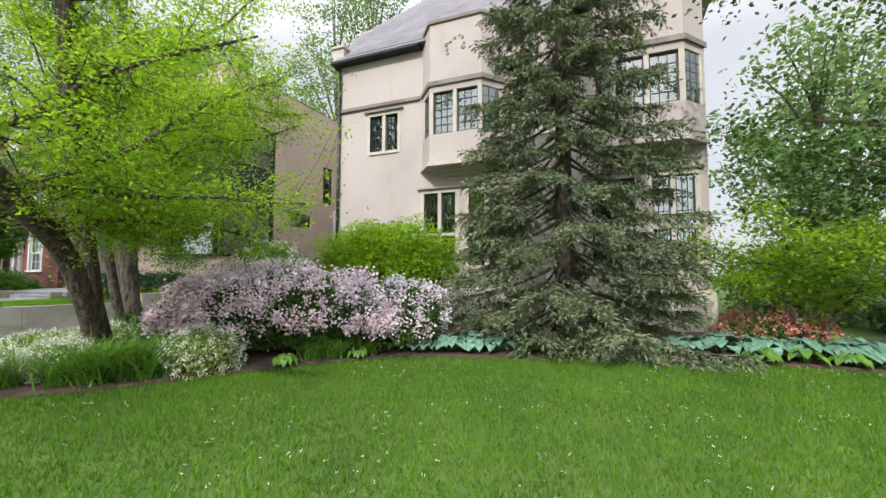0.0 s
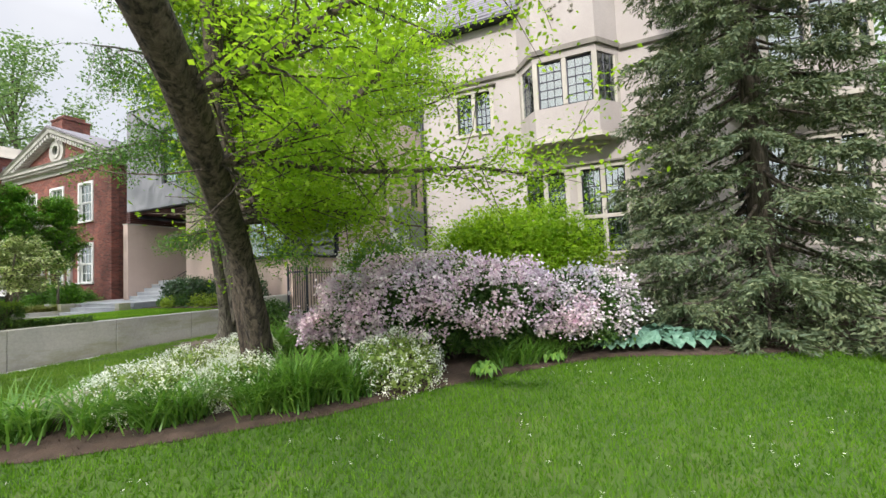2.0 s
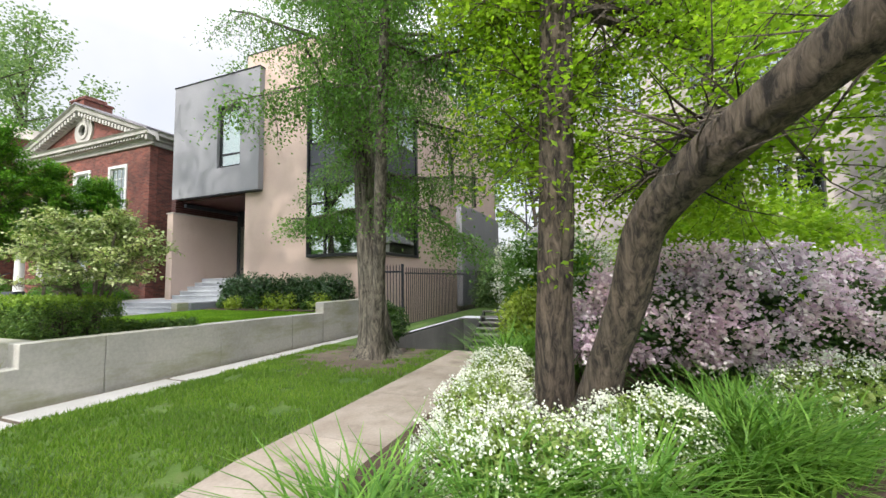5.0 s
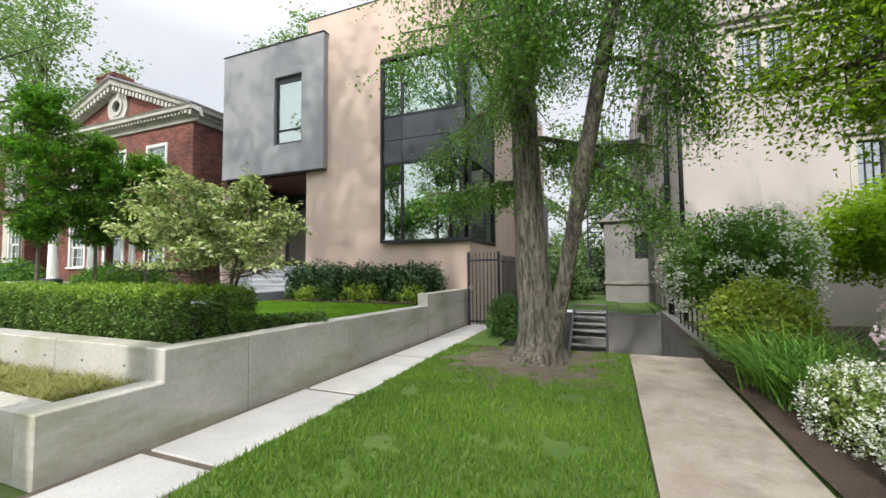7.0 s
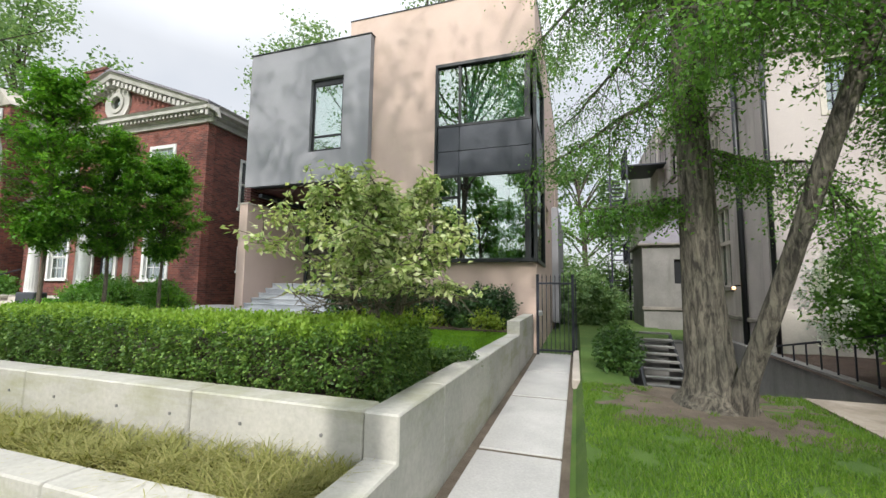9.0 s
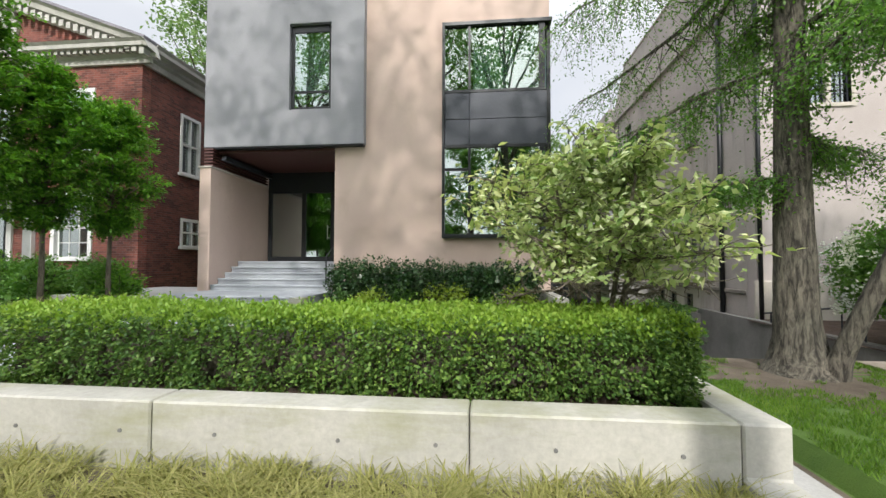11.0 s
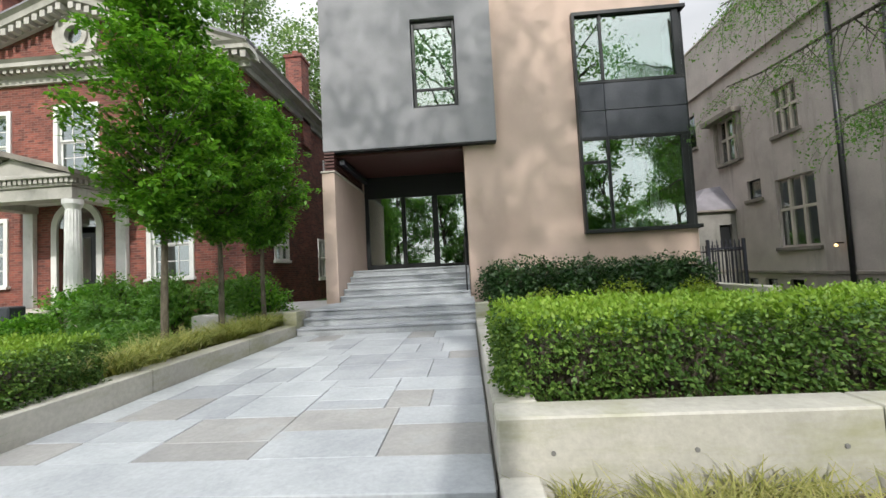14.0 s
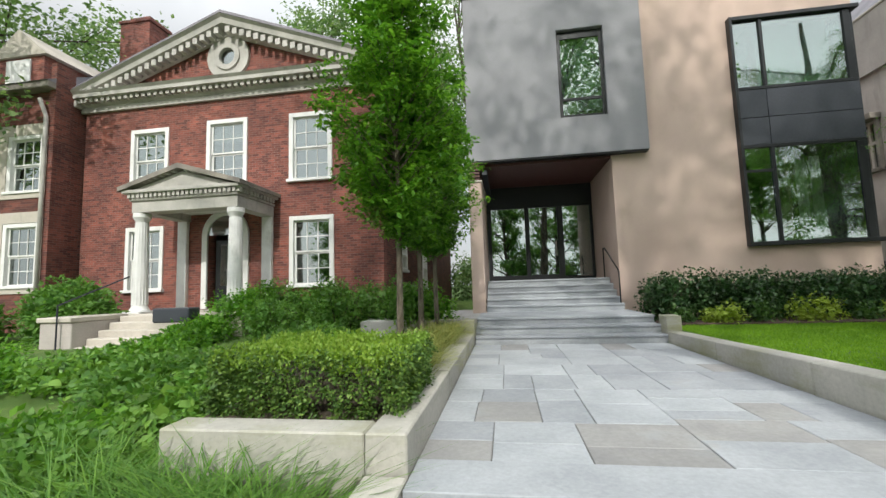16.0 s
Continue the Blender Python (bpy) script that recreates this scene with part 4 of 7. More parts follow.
def oriel(cx):
    """A canted oriel on a stepped corbel, with its own windows and a raised parapet."""
    a, f, y0, y1 = 1.4, 0.85, OY - 0.002, OY - 0.65
    plan = lambda g: [(cx - a - g, y0), (cx - f - g * 0.6, y1 - g), (cx + f + g * 0.6, y1 - g), (cx + a + g, y0)]
    o = part("oriel", prism(plan(0), 5.2, 6.08), M_STUCCO, OH, "canted oriel bay with leaded windows")
    part("head", prism(plan(0), 7.42, 9.65), M_STUCCO, o)
    for i in range(5):
        g = -0.1 * i - 0.02
        part("corbel", prism([(cx - a - g * 3, y0), (cx - f - g * 2, y1 - g * 2.2 + 0.02), (cx + f + g * 2, y1 - g * 2.2 + 0.02), (cx + a + g * 3, y0)] if i else plan(0.07), 5.08 - 0.11 * i, 5.195 - 0.11 * i), M_LIME, o)
    part("string_course", prism(plan(0.07), 7.62, 7.76), M_STAINED, o)
    part("parapet_cap", prism(plan(0.06), 9.65, 9.75), M_STAINED, o)
    for sx in (-1, 1):
        part("post", prism([(cx + sx * f * 1.02, y1 + 0.0), (cx + sx * f * 1.02, y1 + 0.14), (cx + sx * f * 0.86, y1 + 0.14), (cx + sx * f * 0.86, y1)], 6.08, 7.42), M_LIME, o)
        part("post", prism([(cx + sx * a, y0), (cx + sx * a * 0.88, y0), (cx + sx * a * 0.86, y0 - 0.12), (cx + sx * a * 0.94, y0 - 0.12)], 6.08, 7.42), M_LIME, o)
        px0, px1 = cx + sx * f, cx + sx * (a - 0.06)
        part("pane", prism([(px0, y1 + 0.06), (px1, y0 - 0.03), (px1 - sx * 0.01, y0 - 0.02), (px0 - sx * 0.01, y1 + 0.07)], 6.1, 7.4), M_OLDGLASS, o)
        for k in range(1, 3):
            q = k / 3
            x, y = px0 + (px1 - px0) * q, y1 + 0.05 + (y0 - y1 - 0.08) * q
            part("leading", boxes((x - 0.01, x + 0.01, y - 0.01, y + 0.01, 6.1, 7.4)), M_IRON, o)
        for k in range(1, 5):
            z = 6.1 + 0.26 * k
            part("leading", prism([(px0, y1 + 0.05), (px1, y0 - 0.04), (px1, y0 - 0.03), (px0, y1 + 0.06)], z - 0.008, z + 0.008), M_IRON, o)
    leaded_window(cx - 0.72, cx + 0.72, 6.1, 7.4, y1, 2, parent=o, surround=False)
    part("mullion", boxes((cx - 0.05, cx + 0.05, y1 + 0.02, y1 + 0.14, 6.08, 7.42)), M_LIME, o)
    cr = bmesh.new()
    for k in range(26):
        t = 2 * math.pi * k / 26
        bmesh.ops.create_icosphere(cr, subdivisions=1, radius=0.055, matrix=Matrix.Translation((cx + 0.33 * math.sin(t) + 0.1 * math.sin(3 * t), y1 - 0.01, 8.85 + 0.2 * math.cos(2 * t) + 0.08 * math.sin(5 * t))) @ Matrix.Diagonal((1, 0.5, 1, 1)))
    part("carving", cr, M_LIME, o, "carved stone relief scrolls")
    part("room_wall", boxes((cx - 1.2, cx + 1.2, OY + 1.6, OY + 1.7, 5.5, 7.6)), M_ROOM, o)


oriel(-4.28)
oriel(1.0)
each("eaves_board", [(OX0 - 0.2, -5.7, OY - 0.35, OY + 0.35, 9.3, 9.42), (-2.86, -0.42, OY - 0.35, OY + 0.35, 9.3, 9.42)], M_BLACK, OH, 0.02)
part("pinnacle", boxes((OX0 - 0.28, OX0 + 0.2, OY - 0.1, OY + 0.5, 9.3, 10.0), (OX0 - 0.34, OX0 + 0.26, OY - 0.16, OY + 0.56, 10.0, 10.12), bevel=0.02), M_LIME, OH, "square stone corner pinnacle")
side_h = [(14.2, 15.9, 1.85, 4.3), (16.6, 17.36, 3.83, 4.58), (17.5, 18.9, 5.65, 7.5), (14.6, 15.72, 5.9, 7.55), (20.6, 21.5, 7.0, 8.6), (15.0, 15.6, 0.2, 0.7), (16.2, 16.8, 0.2, 0.7), (17.2, 17.8, 0.2, 0.7)]
part("wall", pierced("y", OY + 0.36, 23.0, -1.1, 9.3, OX0, OX0 + 0.35, side_h), M_STUCCO_S, OH, "grey weathered stucco side wall")
for y0, y1, z0, z1 in side_h:
    w = part("side_window", boxes((OX0 + 0.1, OX0 + 0.16, y0, y0 + 0.06, z0, z1), (OX0 + 0.1, OX0 + 0.16, y1 - 0.06, y1, z0, z1), (OX0 + 0.1, OX0 + 0.16, y0 + 0.06, y1 - 0.06, z0, z0 + 0.06), (OX0 + 0.1, OX0 + 0.16, y0 + 0.06, y1 - 0.06, z1 - 0.06, z1)), M_STUCCO_S if y1 - y0 > 1 else M_BLACK, OH)
    part("pane", boxes((OX0 + 0.13, OX0 + 0.138, y0 + 0.06, y1 - 0.06, z0 + 0.06, z1 - 0.06)), M_OLDGLASS, w)
    if y1 - y0 > 1:
        mu = bmesh.new()
        for k in (1, 2):
            q = y0 + (y1 - y0) * k / 3
            box(mu, OX0 + 0.06, OX0 + 0.17, q - 0.05, q + 0.05, z0 + 0.06, z1 - 0.06)
        box(mu, OX0 + 0.055, OX0 + 0.165, y0 + 0.06, y1 - 0.06, z0 + (z1 - z0) * 0.55 - 0.05, z0 + (z1 - z0) * 0.55 + 0.05)
        part("mullion", mu, M_LIME, w)
    part("sill", boxes((OX0 - 0.1, OX0 - 0.002, y0 - 0.12, y1 + 0.12, z0 - 0.14, z0 - 0.01), bevel=0.015), M_STAINED, w)
part("window_hood", boxes((OX0 - 0.4, OX0 - 0.002, 17.3, 19.5, 7.5, 7.72), (OX0 - 0.16, OX0 - 0.002, 17.38, 17.5, 5.55, 7.5), (OX0 - 0.16, OX0 - 0.002, 18.9, 19.02, 5.55, 7.5), (OX0 - 0.16, OX0 - 0.002, 17.5, 18.9, 5.5, 5.64), bevel=0.015), M_STAINED, OH, "dark boxed window hood")
part("band", boxes((OX0 - 0.07, OX0 - 0.002, OY + 0.4, 18.19, 0.9, 1.02), bevel=0.02), M_STAINED, OH)
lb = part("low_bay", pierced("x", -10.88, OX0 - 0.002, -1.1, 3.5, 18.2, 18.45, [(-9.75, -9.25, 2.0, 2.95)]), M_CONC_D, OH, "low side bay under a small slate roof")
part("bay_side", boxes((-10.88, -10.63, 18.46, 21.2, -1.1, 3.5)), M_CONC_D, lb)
part("vent_pane", boxes((-9.75, -9.25, 18.32, 18.34, 2.0, 2.95)), M_BLACK, lb, "small dark window")
part("bay_band", boxes((-10.94, OX0 - 0.002, 18.12, 18.198, 0.95, 1.08), bevel=0.01), M_STAINED, lb)
part("bay_eaves", boxes((-11.06, OX0 - 0.002, 18.05, 21.3, 3.505, 3.6), bevel=0.02), M_STAINED, lb)
br_ = bmesh.new()
bv = [br_.verts.new(p) for p in ((-11.02, 18.1, 3.6), (OX0 - 0.004, 18.1, 3.6), (OX0 - 0.004, 19.1, 4.75), (OX0 - 0.004, 20.3, 4.75), (OX0 - 0.004, 21.25, 3.6), (-11.02, 21.25, 3.6), (-9.6, 19.3, 4.72), (-9.6, 20.1, 4.72))]
for f_ in ((0, 1, 2, 6), (0, 6, 7, 5), (5, 7, 3, 4), (6, 2, 3, 7), (1, 4, 3, 2), (0, 5, 4, 1)):
    br_.faces.new([bv[k] for k in f_])
bmesh.ops.recalc_face_normals(br_, faces=br_.faces)
part("bay_roof", br_, M_SLATE, lb)
part("rear_wing", boxes((OX0 - 0.3, OX0 + 5, 23.1, 38, -1.0, 10.2)), M_STUCCO_S, OH, "plain stucco rear wing")
ex0, ex1, ey0, eym, ey1, rz, clip, steep = OX0 - 0.12, OX1 + 0.3, OY - 0.3, 17.2, 23.0, 16.1, 11.5, 1.15


def clipped_roof():
    """A steep slate roof whose gable ends are cut off by small hips."""
    bm = bmesh.new()
    run, back = (clip - 9.42) / steep, (rz - clip) / steep
    ring = []
    for x, sx in ((ex0, 1), (ex1, -1)):
        ring.append([bm.verts.new(p) for p in ((x, ey0, 9.42), (x, ey0 + run, clip), (x + sx * back, eym, rz), (x, ey1 - run, clip), (x, ey1, 9.42))])
    a, b = ring
    for f in ((a[0], a[1], a[2], b[2], b[1], b[0]), (a[4], a[3], a[2], b[2], b[3], b[4]), (a[1], a[2], a[3]), (b[1], b[2], b[3]), (a[0], a[1], a[3], a[4]), (b[0], b[1], b[3], b[4]), (a[0], b[0], b[4], a[4])):
        bm.faces.new(f)
    bmesh.ops.recalc_face_normals(bm, faces=bm.faces)
    return part("roof", bm, M_SLATE, OH, "grey-violet slate roof with clipped gables")


clipped_roof()
for q0, q1 in ((OX0 - 0.155, OX0 + 0.3), (OX1 + 0.05, OX1 + 0.34)):
    part("gable", profile_x([(ey0 + 0.37, 9.3), (ey0 + 0.37, 9.75), (ey0 + 1.86, clip + 0.06), (ey1 - 1.86, clip + 0.06), (ey1 + 0.05, 9.5), (ey1 + 0.05, 9.3)], q0, q1), M_STUCCO_S, OH, "clipped stucco gable wall")
part("gable_coping", boxes((OX0 - 0.2, OX0 + 0.32, ey0 + 1.9, ey1 - 1.9, clip + 0.062, clip + 0.16), bevel=0.02), M_LIME, OH, "stone gable coping")
for k in range(1, 34):
    q = k / 34
    y, z = ey0 + (eym - ey0) * q, 9.42 + (rz - 9.42) * q
    inset = 0.45 + max(0.0, z - clip) / steep
    part("slate_course", profile_x([(y - 0.04, z - 0.02), (y + 0.10, z + 0.15), (y - 0.03, z + 0.02)], ex0 + inset, ex1 - inset), M_SLATE, OH)
part("pipe", tube(bmesh.new(), [(OX0 + 0.06, OY - 0.09, 0.2), (OX0 + 0.06, OY - 0.09, 9.2)], [0.055, 0.055], 10), M_BLACK, OH, "black cast-iron downpipe", smooth=True)
part("pipe", tube(bmesh.new(), [(OX0 - 0.08, 13.1, 0.2), (OX0 - 0.08, 13.1, 9.2)], [0.07, 0.07], 10), M_BLACK, OH, smooth=True)
part("wall", boxes((OX1 - 0.35, OX1, OY + 0.36, 27, -1, 9.3)), M_STUCCO, OH)
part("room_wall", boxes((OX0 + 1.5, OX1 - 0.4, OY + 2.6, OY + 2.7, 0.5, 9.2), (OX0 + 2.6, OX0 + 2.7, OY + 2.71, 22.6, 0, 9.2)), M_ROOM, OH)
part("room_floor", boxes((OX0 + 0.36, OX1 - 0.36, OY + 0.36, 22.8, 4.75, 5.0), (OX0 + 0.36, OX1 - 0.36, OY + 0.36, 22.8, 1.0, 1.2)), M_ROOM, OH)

# fire escape at the back of the side passage
FE = thing("fire_escape", (-10.2, 23, 0), "black iron fire escape stair on the side wall", "fire escape")
for z in (3.2, 5.6, 8.0):
    part("platform", boxes((-10.9, -9.1, 22.2, 25.0, z, z + 0.06)), M_IRON, FE)
for z in (3.2, 5.6, 8.0):
    for k in range(15):
        part("baluster", boxes((-10.9, -10.88, 22.2 + 0.2 * k, 22.22 + 0.2 * k, z + 0.06, z + 1.0)), M_IRON, FE)
    part("rail", boxes((-10.92, -10.86, 22.2, 25.0, z + 1.0, z + 1.05)), M_IRON, FE)
    for k in range(1, 9):
        part("baluster", boxes((-10.9 + 0.22 * k, -10.88 + 0.22 * k, 22.2, 22.22, z + 0.06, z + 1.0)), M_IRON, FE)
for z in (0.0, 3.2, 5.6):
    fs = bmesh.new()
    for k in range(9):
        box(fs, -11.7, -11.0, 22.3 + 0.3 * k, 22.5 + 0.3 * k, z + 0.28 * k, z + 0.28 * k + 0.04)
    tube(fs, [(-11.7, 22.3, z + 0.9), (-11.7, 25.0, z + 3.3)], [0.025, 0.025], 6)
    part("stair", fs, M_IRON, FE)
for x in (-11.7, -10.9):
    part("post", boxes((x - 0.04, x + 0.04, 22.2, 22.28, 0, 9)), M_IRON, FE)
DECK = thing("side_steps", (-11.3, 12.5, -0.7), "dark timber steps up to the back yard", "steps")
for i in range(8):
    part("tread", boxes((-11.75, -10.85, 11.7 + 0.26 * i, 11.94 + 0.26 * i, -0.72 + 0.165 * i, -0.67 + 0.165 * i), bevel=0.006), M_CONC_D, DECK)
part("stringer", profile_x([(11.65, -1.1), (13.9, -1.1), (13.9, 0.45), (11.65, -0.85)], -11.82, -11.755), M_BLACK, DECK)
part("stringer", profile_x([(11.65, -1.1), (13.9, -1.1), (13.9, 0.45), (11.65, -0.85)], -10.845, -10.78), M_BLACK, DECK)
WL = thing("wall_lamp", (-9.1, 13.4, 1.75), "small wall lamp with a warm bulb on the side wall", "lamp")
part("arm", boxes((-9.25, -9.05, 13.38, 13.42, 1.85, 1.89)), M_BLACK, WL)
m_, n_, l_, b_ = material("warm_bulb")
b_.inputs["Emission Color"].default_value, b_.inputs["Emission Strength"].default_value = (1.0, 0.55, 0.2, 1), 2.2
bl = bmesh.new()
bmesh.ops.create_uvsphere(bl, u_segments=12, v_segments=8, radius=0.05, matrix=Matrix.Translation((-9.27, 13.4, 1.8)))
part("bulb", bl, m_, WL)
ar = bmesh.new()
tube(ar, [(-9.2, 7.4, 1.15), (-9.2, 11.2, 0.5)], [0.02, 0.02], 6)
for k in range(8):
    tube(ar, [(-9.2, 7.45 + 0.5 * k, 0.15), (-9.2, 7.45 + 0.5 * k, 1.12 - 0.08 * k)], [0.015, 0.015], 6)
tagged(part("area_railing", ar, M_IRON), "dark iron railing along the side area", "railing")

# ---------------------------------------------------------------- red brick house
BH = thing("brick_house", (-32.1, 12, 0.5), "red brick house with a white pediment and columned porch", "house")
BX0, BX1, BY, BC = -37.35, -26.85, 11.76, -31.98


def sash(parent, x0, x1, z0, z1, y, blind=0.0, brick_sill=True):
    """A white double-hung window with small panes, set in a pierced wall that faces the street."""
    w = part("window", boxes((x0, x0 + 0.14, y - 0.05, y + 0.12, z0, z1), (x1 - 0.14, x1, y - 0.05, y + 0.12, z0, z1), (x0 + 0.14, x1 - 0.14, y - 0.05, y + 0.12, z1 - 0.14, z1), (x0 - 0.05, x1 + 0.05, y - 0.12, y + 0.12, z0 - 0.09, z0), bevel=0.008), M_WHITE, parent, "white painted sash window")
    a, b, c, d = x0 + 0.14, x1 - 0.14, z0, z1 - 0.14
    mz = (c + d) / 2
    for zz0, zz1, yy in ((c, mz, y + 0.08), (mz, d, y + 0.04)):
        part("sash", lattice(a, b, zz0, zz1, yy, yy + 0.035, 3, 2, 0.05, 0.024), M_WHITE, w)
    part("pane", boxes((a + 0.05, b - 0.05, y + 0.095, y + 0.101, c + 0.05, mz)), M_OLDGLASS, w)
    part("pane", boxes((a + 0.05, b - 0.05, y + 0.055, y + 0.061, mz, d - 0.05)), M_OLDGLASS, w)
    if blind:
        part("blind", boxes((a, b, y + 0.16, y + 0.17, d - (d - c) * blind, d)), M_CURTAIN, w, "pale drawn blind")
    return w


bw = [(-32.72, -31.28, 5.16, 7.28, 0.3), (-35.52, -34.1, 5.16, 7.2, 0.9), (-29.85, -28.43, 5.13, 7.25, 0.4), (-29.83, -28.39, 1.86, 3.96, 0), (-35.59, -34.19, 1.86, 3.9, 0)]
dh = [(-32.6, -31.4, 1.2, 3.6)]
part("wall", pierced("x", BX0, BX1, 0.0, 7.95, BY, BY + 0.35, [w[:4] for w in bw] + dh), M_BRICK, BH, "red brick front wall")
for x0, x1, z0, z1, bl_ in bw:
    sash(BH, x0, x1, z0, z1, BY, bl_)
rside = [(13.4, 14.4, 4.9, 7.0), (13.5, 14.6, 2.3, 3.3), (18.5, 19.5, 4.9, 7.0), (17.5, 18.4, 1.6, 3.3)]
# the side's shade is put into the darker brick tone
part("wall", pierced("y", BY + 0.36, 27, 0.0, 7.95, BX1 - 0.35, BX1, rside), M_BRICK_D, BH, "red brick side wall, toned darker for its shade")
for y0, y1, z0, z1 in rside:
    ym, zm = (y0 + y1) / 2, (z0 + z1) / 2
    w = part("window", pierced("y", y0, y1, z0, z1, BX1 - 0.1, BX1 + 0.04, [(p, q, r, s) for p, q in ((y0 + 0.1, ym - 0.018), (ym + 0.018, y1 - 0.1)) for r, s in ((z0 + 0.05, zm - 0.03), (zm + 0.03, z1 - 0.1))]), M_WHITE, BH, "white painted sash window")
    part("sill", boxes((BX1 - 0.1, BX1 + 0.09, y0 - 0.06, y1 + 0.06, z0 - 0.1, z0 - 0.002), bevel=0.01), M_WHITE, w)
    part("pane", boxes((BX1 - 0.07, BX1 - 0.06, y0 + 0.1, y1 - 0.1, z0, z1 - 0.1)), M_OLDGLASS, w)
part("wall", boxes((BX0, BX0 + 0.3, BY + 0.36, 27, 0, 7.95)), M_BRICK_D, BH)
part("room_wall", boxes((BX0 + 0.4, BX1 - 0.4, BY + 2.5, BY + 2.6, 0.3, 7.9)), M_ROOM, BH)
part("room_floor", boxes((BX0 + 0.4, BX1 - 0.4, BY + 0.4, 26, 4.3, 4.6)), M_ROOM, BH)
part("arch", boxes((BC - 0.8, BC + 0.8, BY - 0.02, BY - 0.004, 4.25, 4.3)), M_BRICK, BH)


def cornice(x0, x1, y, z, depth=0.45, name="cornice", parent=None):
    """A classical cornice: frieze band, dentils and a projecting moulding."""
    c = part(name, profile_x([(y, z), (y - 0.1, z), (y - 0.1, z + 0.18), (y - 0.2, z + 0.24), (y - 0.2, z + 0.34), (y - depth, z + 0.38), (y - depth, z + 0.5), (y - depth - 0.08, z + 0.58), (y, z + 0.6)], x0, x1), M_CORNICE, parent or BH, "weathered white classical cornice")
    k = int((x1 - x0) / 0.22)
    for i in range(k):
        q = x0 + (x1 - x0) * (i + 0.5) / k
        part("dentil", boxes((q - 0.06, q + 0.06, y - 0.36, y - 0.201, z + 0.24, z + 0.37)), M_CORNICE, c)
    return c


cornice(BX0 - 0.22, BX1 + 0.35, BY, 7.95)
part("side_cornice", profile_y([(BX1, 7.95), (BX1 + 0.1, 7.95), (BX1 + 0.1, 8.13), (BX1 + 0.2, 8.19), (BX1 + 0.2, 8.29), (BX1 + 0.45, 8.33), (BX1 + 0.45, 8.45), (BX1 + 0.53, 8.53), (BX1, 8.55)], BY + 0.0, 27), M_CORNICE, BH)
half, rise, zc = 5.35, 1.9, 8.5
tym = bmesh.new()
profile_y([(BC - half, zc), (BC + half, zc), (BC, zc + rise)], BY + 0.02, BY + 0.3, tym)
part("tympanum", tym, M_BRICK, BH, "brick pediment triangle")
for s in (-1, 1):
    n_up = Vector((-s * rise, 0, half)).normalized()
    rk = bmesh.new()
    p0, p1 = Vector((BC + s * (half + 0.25), 0, zc - 0.05)), Vector((BC, 0, zc + rise + 0.12))
    offs = [(BY, -0.42), (BY - 0.12, -0.42), (BY - 0.14, -0.25), (BY - 0.42, -0.18), (BY - 0.45, -0.02), (BY - 0.55, 0.06), (BY, 0.1)]
    A = [rk.verts.new((p0.x + n_up.x * o, y, p0.z + n_up.z * o)) for y, o in offs]
    B = [rk.verts.new((p1.x, y, p1.z + o / n_up.z)) for y, o in offs]
    for i in range(len(offs)):
        rk.faces.new((A[i], A[(i + 1) % 7], B[(i + 1) % 7], B[i]))
    rk.faces.new(A)
    rk.faces.new(B)
    bmesh.ops.recalc_face_normals(rk, faces=rk.faces)
    rc = part("raking_cornice", rk, M_CORNICE, BH, "weathered white sloping cornice")
    for i in range(22):
        q = (i + 0.7) / 22.5
        c = p0.lerp(p1, q)
        part("modillion", boxes((c.x - 0.08, c.x + 0.08, BY - 0.4, BY - 0.145, c.z - 0.44, c.z - 0.24)), M_CORNICE, rc)
    rm = bmesh.new()
    profile_y([(p0.x, p0.z + 0.05), (p0.x, p0.z + 0.14), (p1.x, p1.z + 0.2), (p1.x, p1.z + 0.11)], BY - 0.5, 27, rm)
    part("roof", rm, M_SLATE, BH, "dark slate gable roof")
oc = bmesh.new()
n_ = 32
for k in range(n_):
    t0, t1 = 2 * math.pi * k / n_, 2 * math.pi * (k + 1) / n_
    for (r0, r1, y_) in ((0.28, 0.44, BY - 0.14), (0.44, 0.74, BY - 0.08)):
        vs_ = []
        for y2 in (y_, BY + 0.019):
            for t, r in ((t0, r0), (t1, r0), (t1, r1), (t0, r1)):
                vs_.append(oc.verts.new((BC + r * math.sin(t), y2, 9.37 + r * 1.02 * math.cos(t))))
        for f in ((0, 1, 2, 3), (0, 4, 5, 1), (2, 6, 7, 3)):
            oc.faces.new([vs_[i] for i in f])
bmesh.ops.remove_doubles(oc, verts=oc.verts, dist=0.002)
bmesh.ops.recalc_face_normals(oc, faces=oc.faces)
oo = part("oculus", oc, M_CORNICE, BH, "round white carved oculus window")
pv = bmesh.new()
bmesh.ops.create_cone(pv, cap_ends=True, segments=24, radius1=0.28, radius2=0.28, depth=0.02, matrix=Matrix.Translation((BC, BY - 0.0, 9.37)) @ Matrix.Rotation(radians(90), 4, "X"))
part("pane", pv, M_OLDGLASS, oo)
for x0, x1, y0, y1, z1, mat in ((-39.05, -37.65, 14.4, 16.0, 13.2, M_BRICK), (-27.4, -26.75, 16.1, 16.9, 10.6, M_BRICK)):
    ch = part("chimney", boxes((x0, x1, y0, y1, 7.0, z1)), mat, BH, "red brick chimney")
    part("cap", boxes((x0 - 0.06, x1 + 0.06, y0 - 0.06, y1 + 0.06, z1, z1 + 0.14), (x0 + 0.2, x1 - 0.2, y0 + 0.2, y1 - 0.2, z1 + 0.14, z1 + 0.4), bevel=0.02), mat, ch)
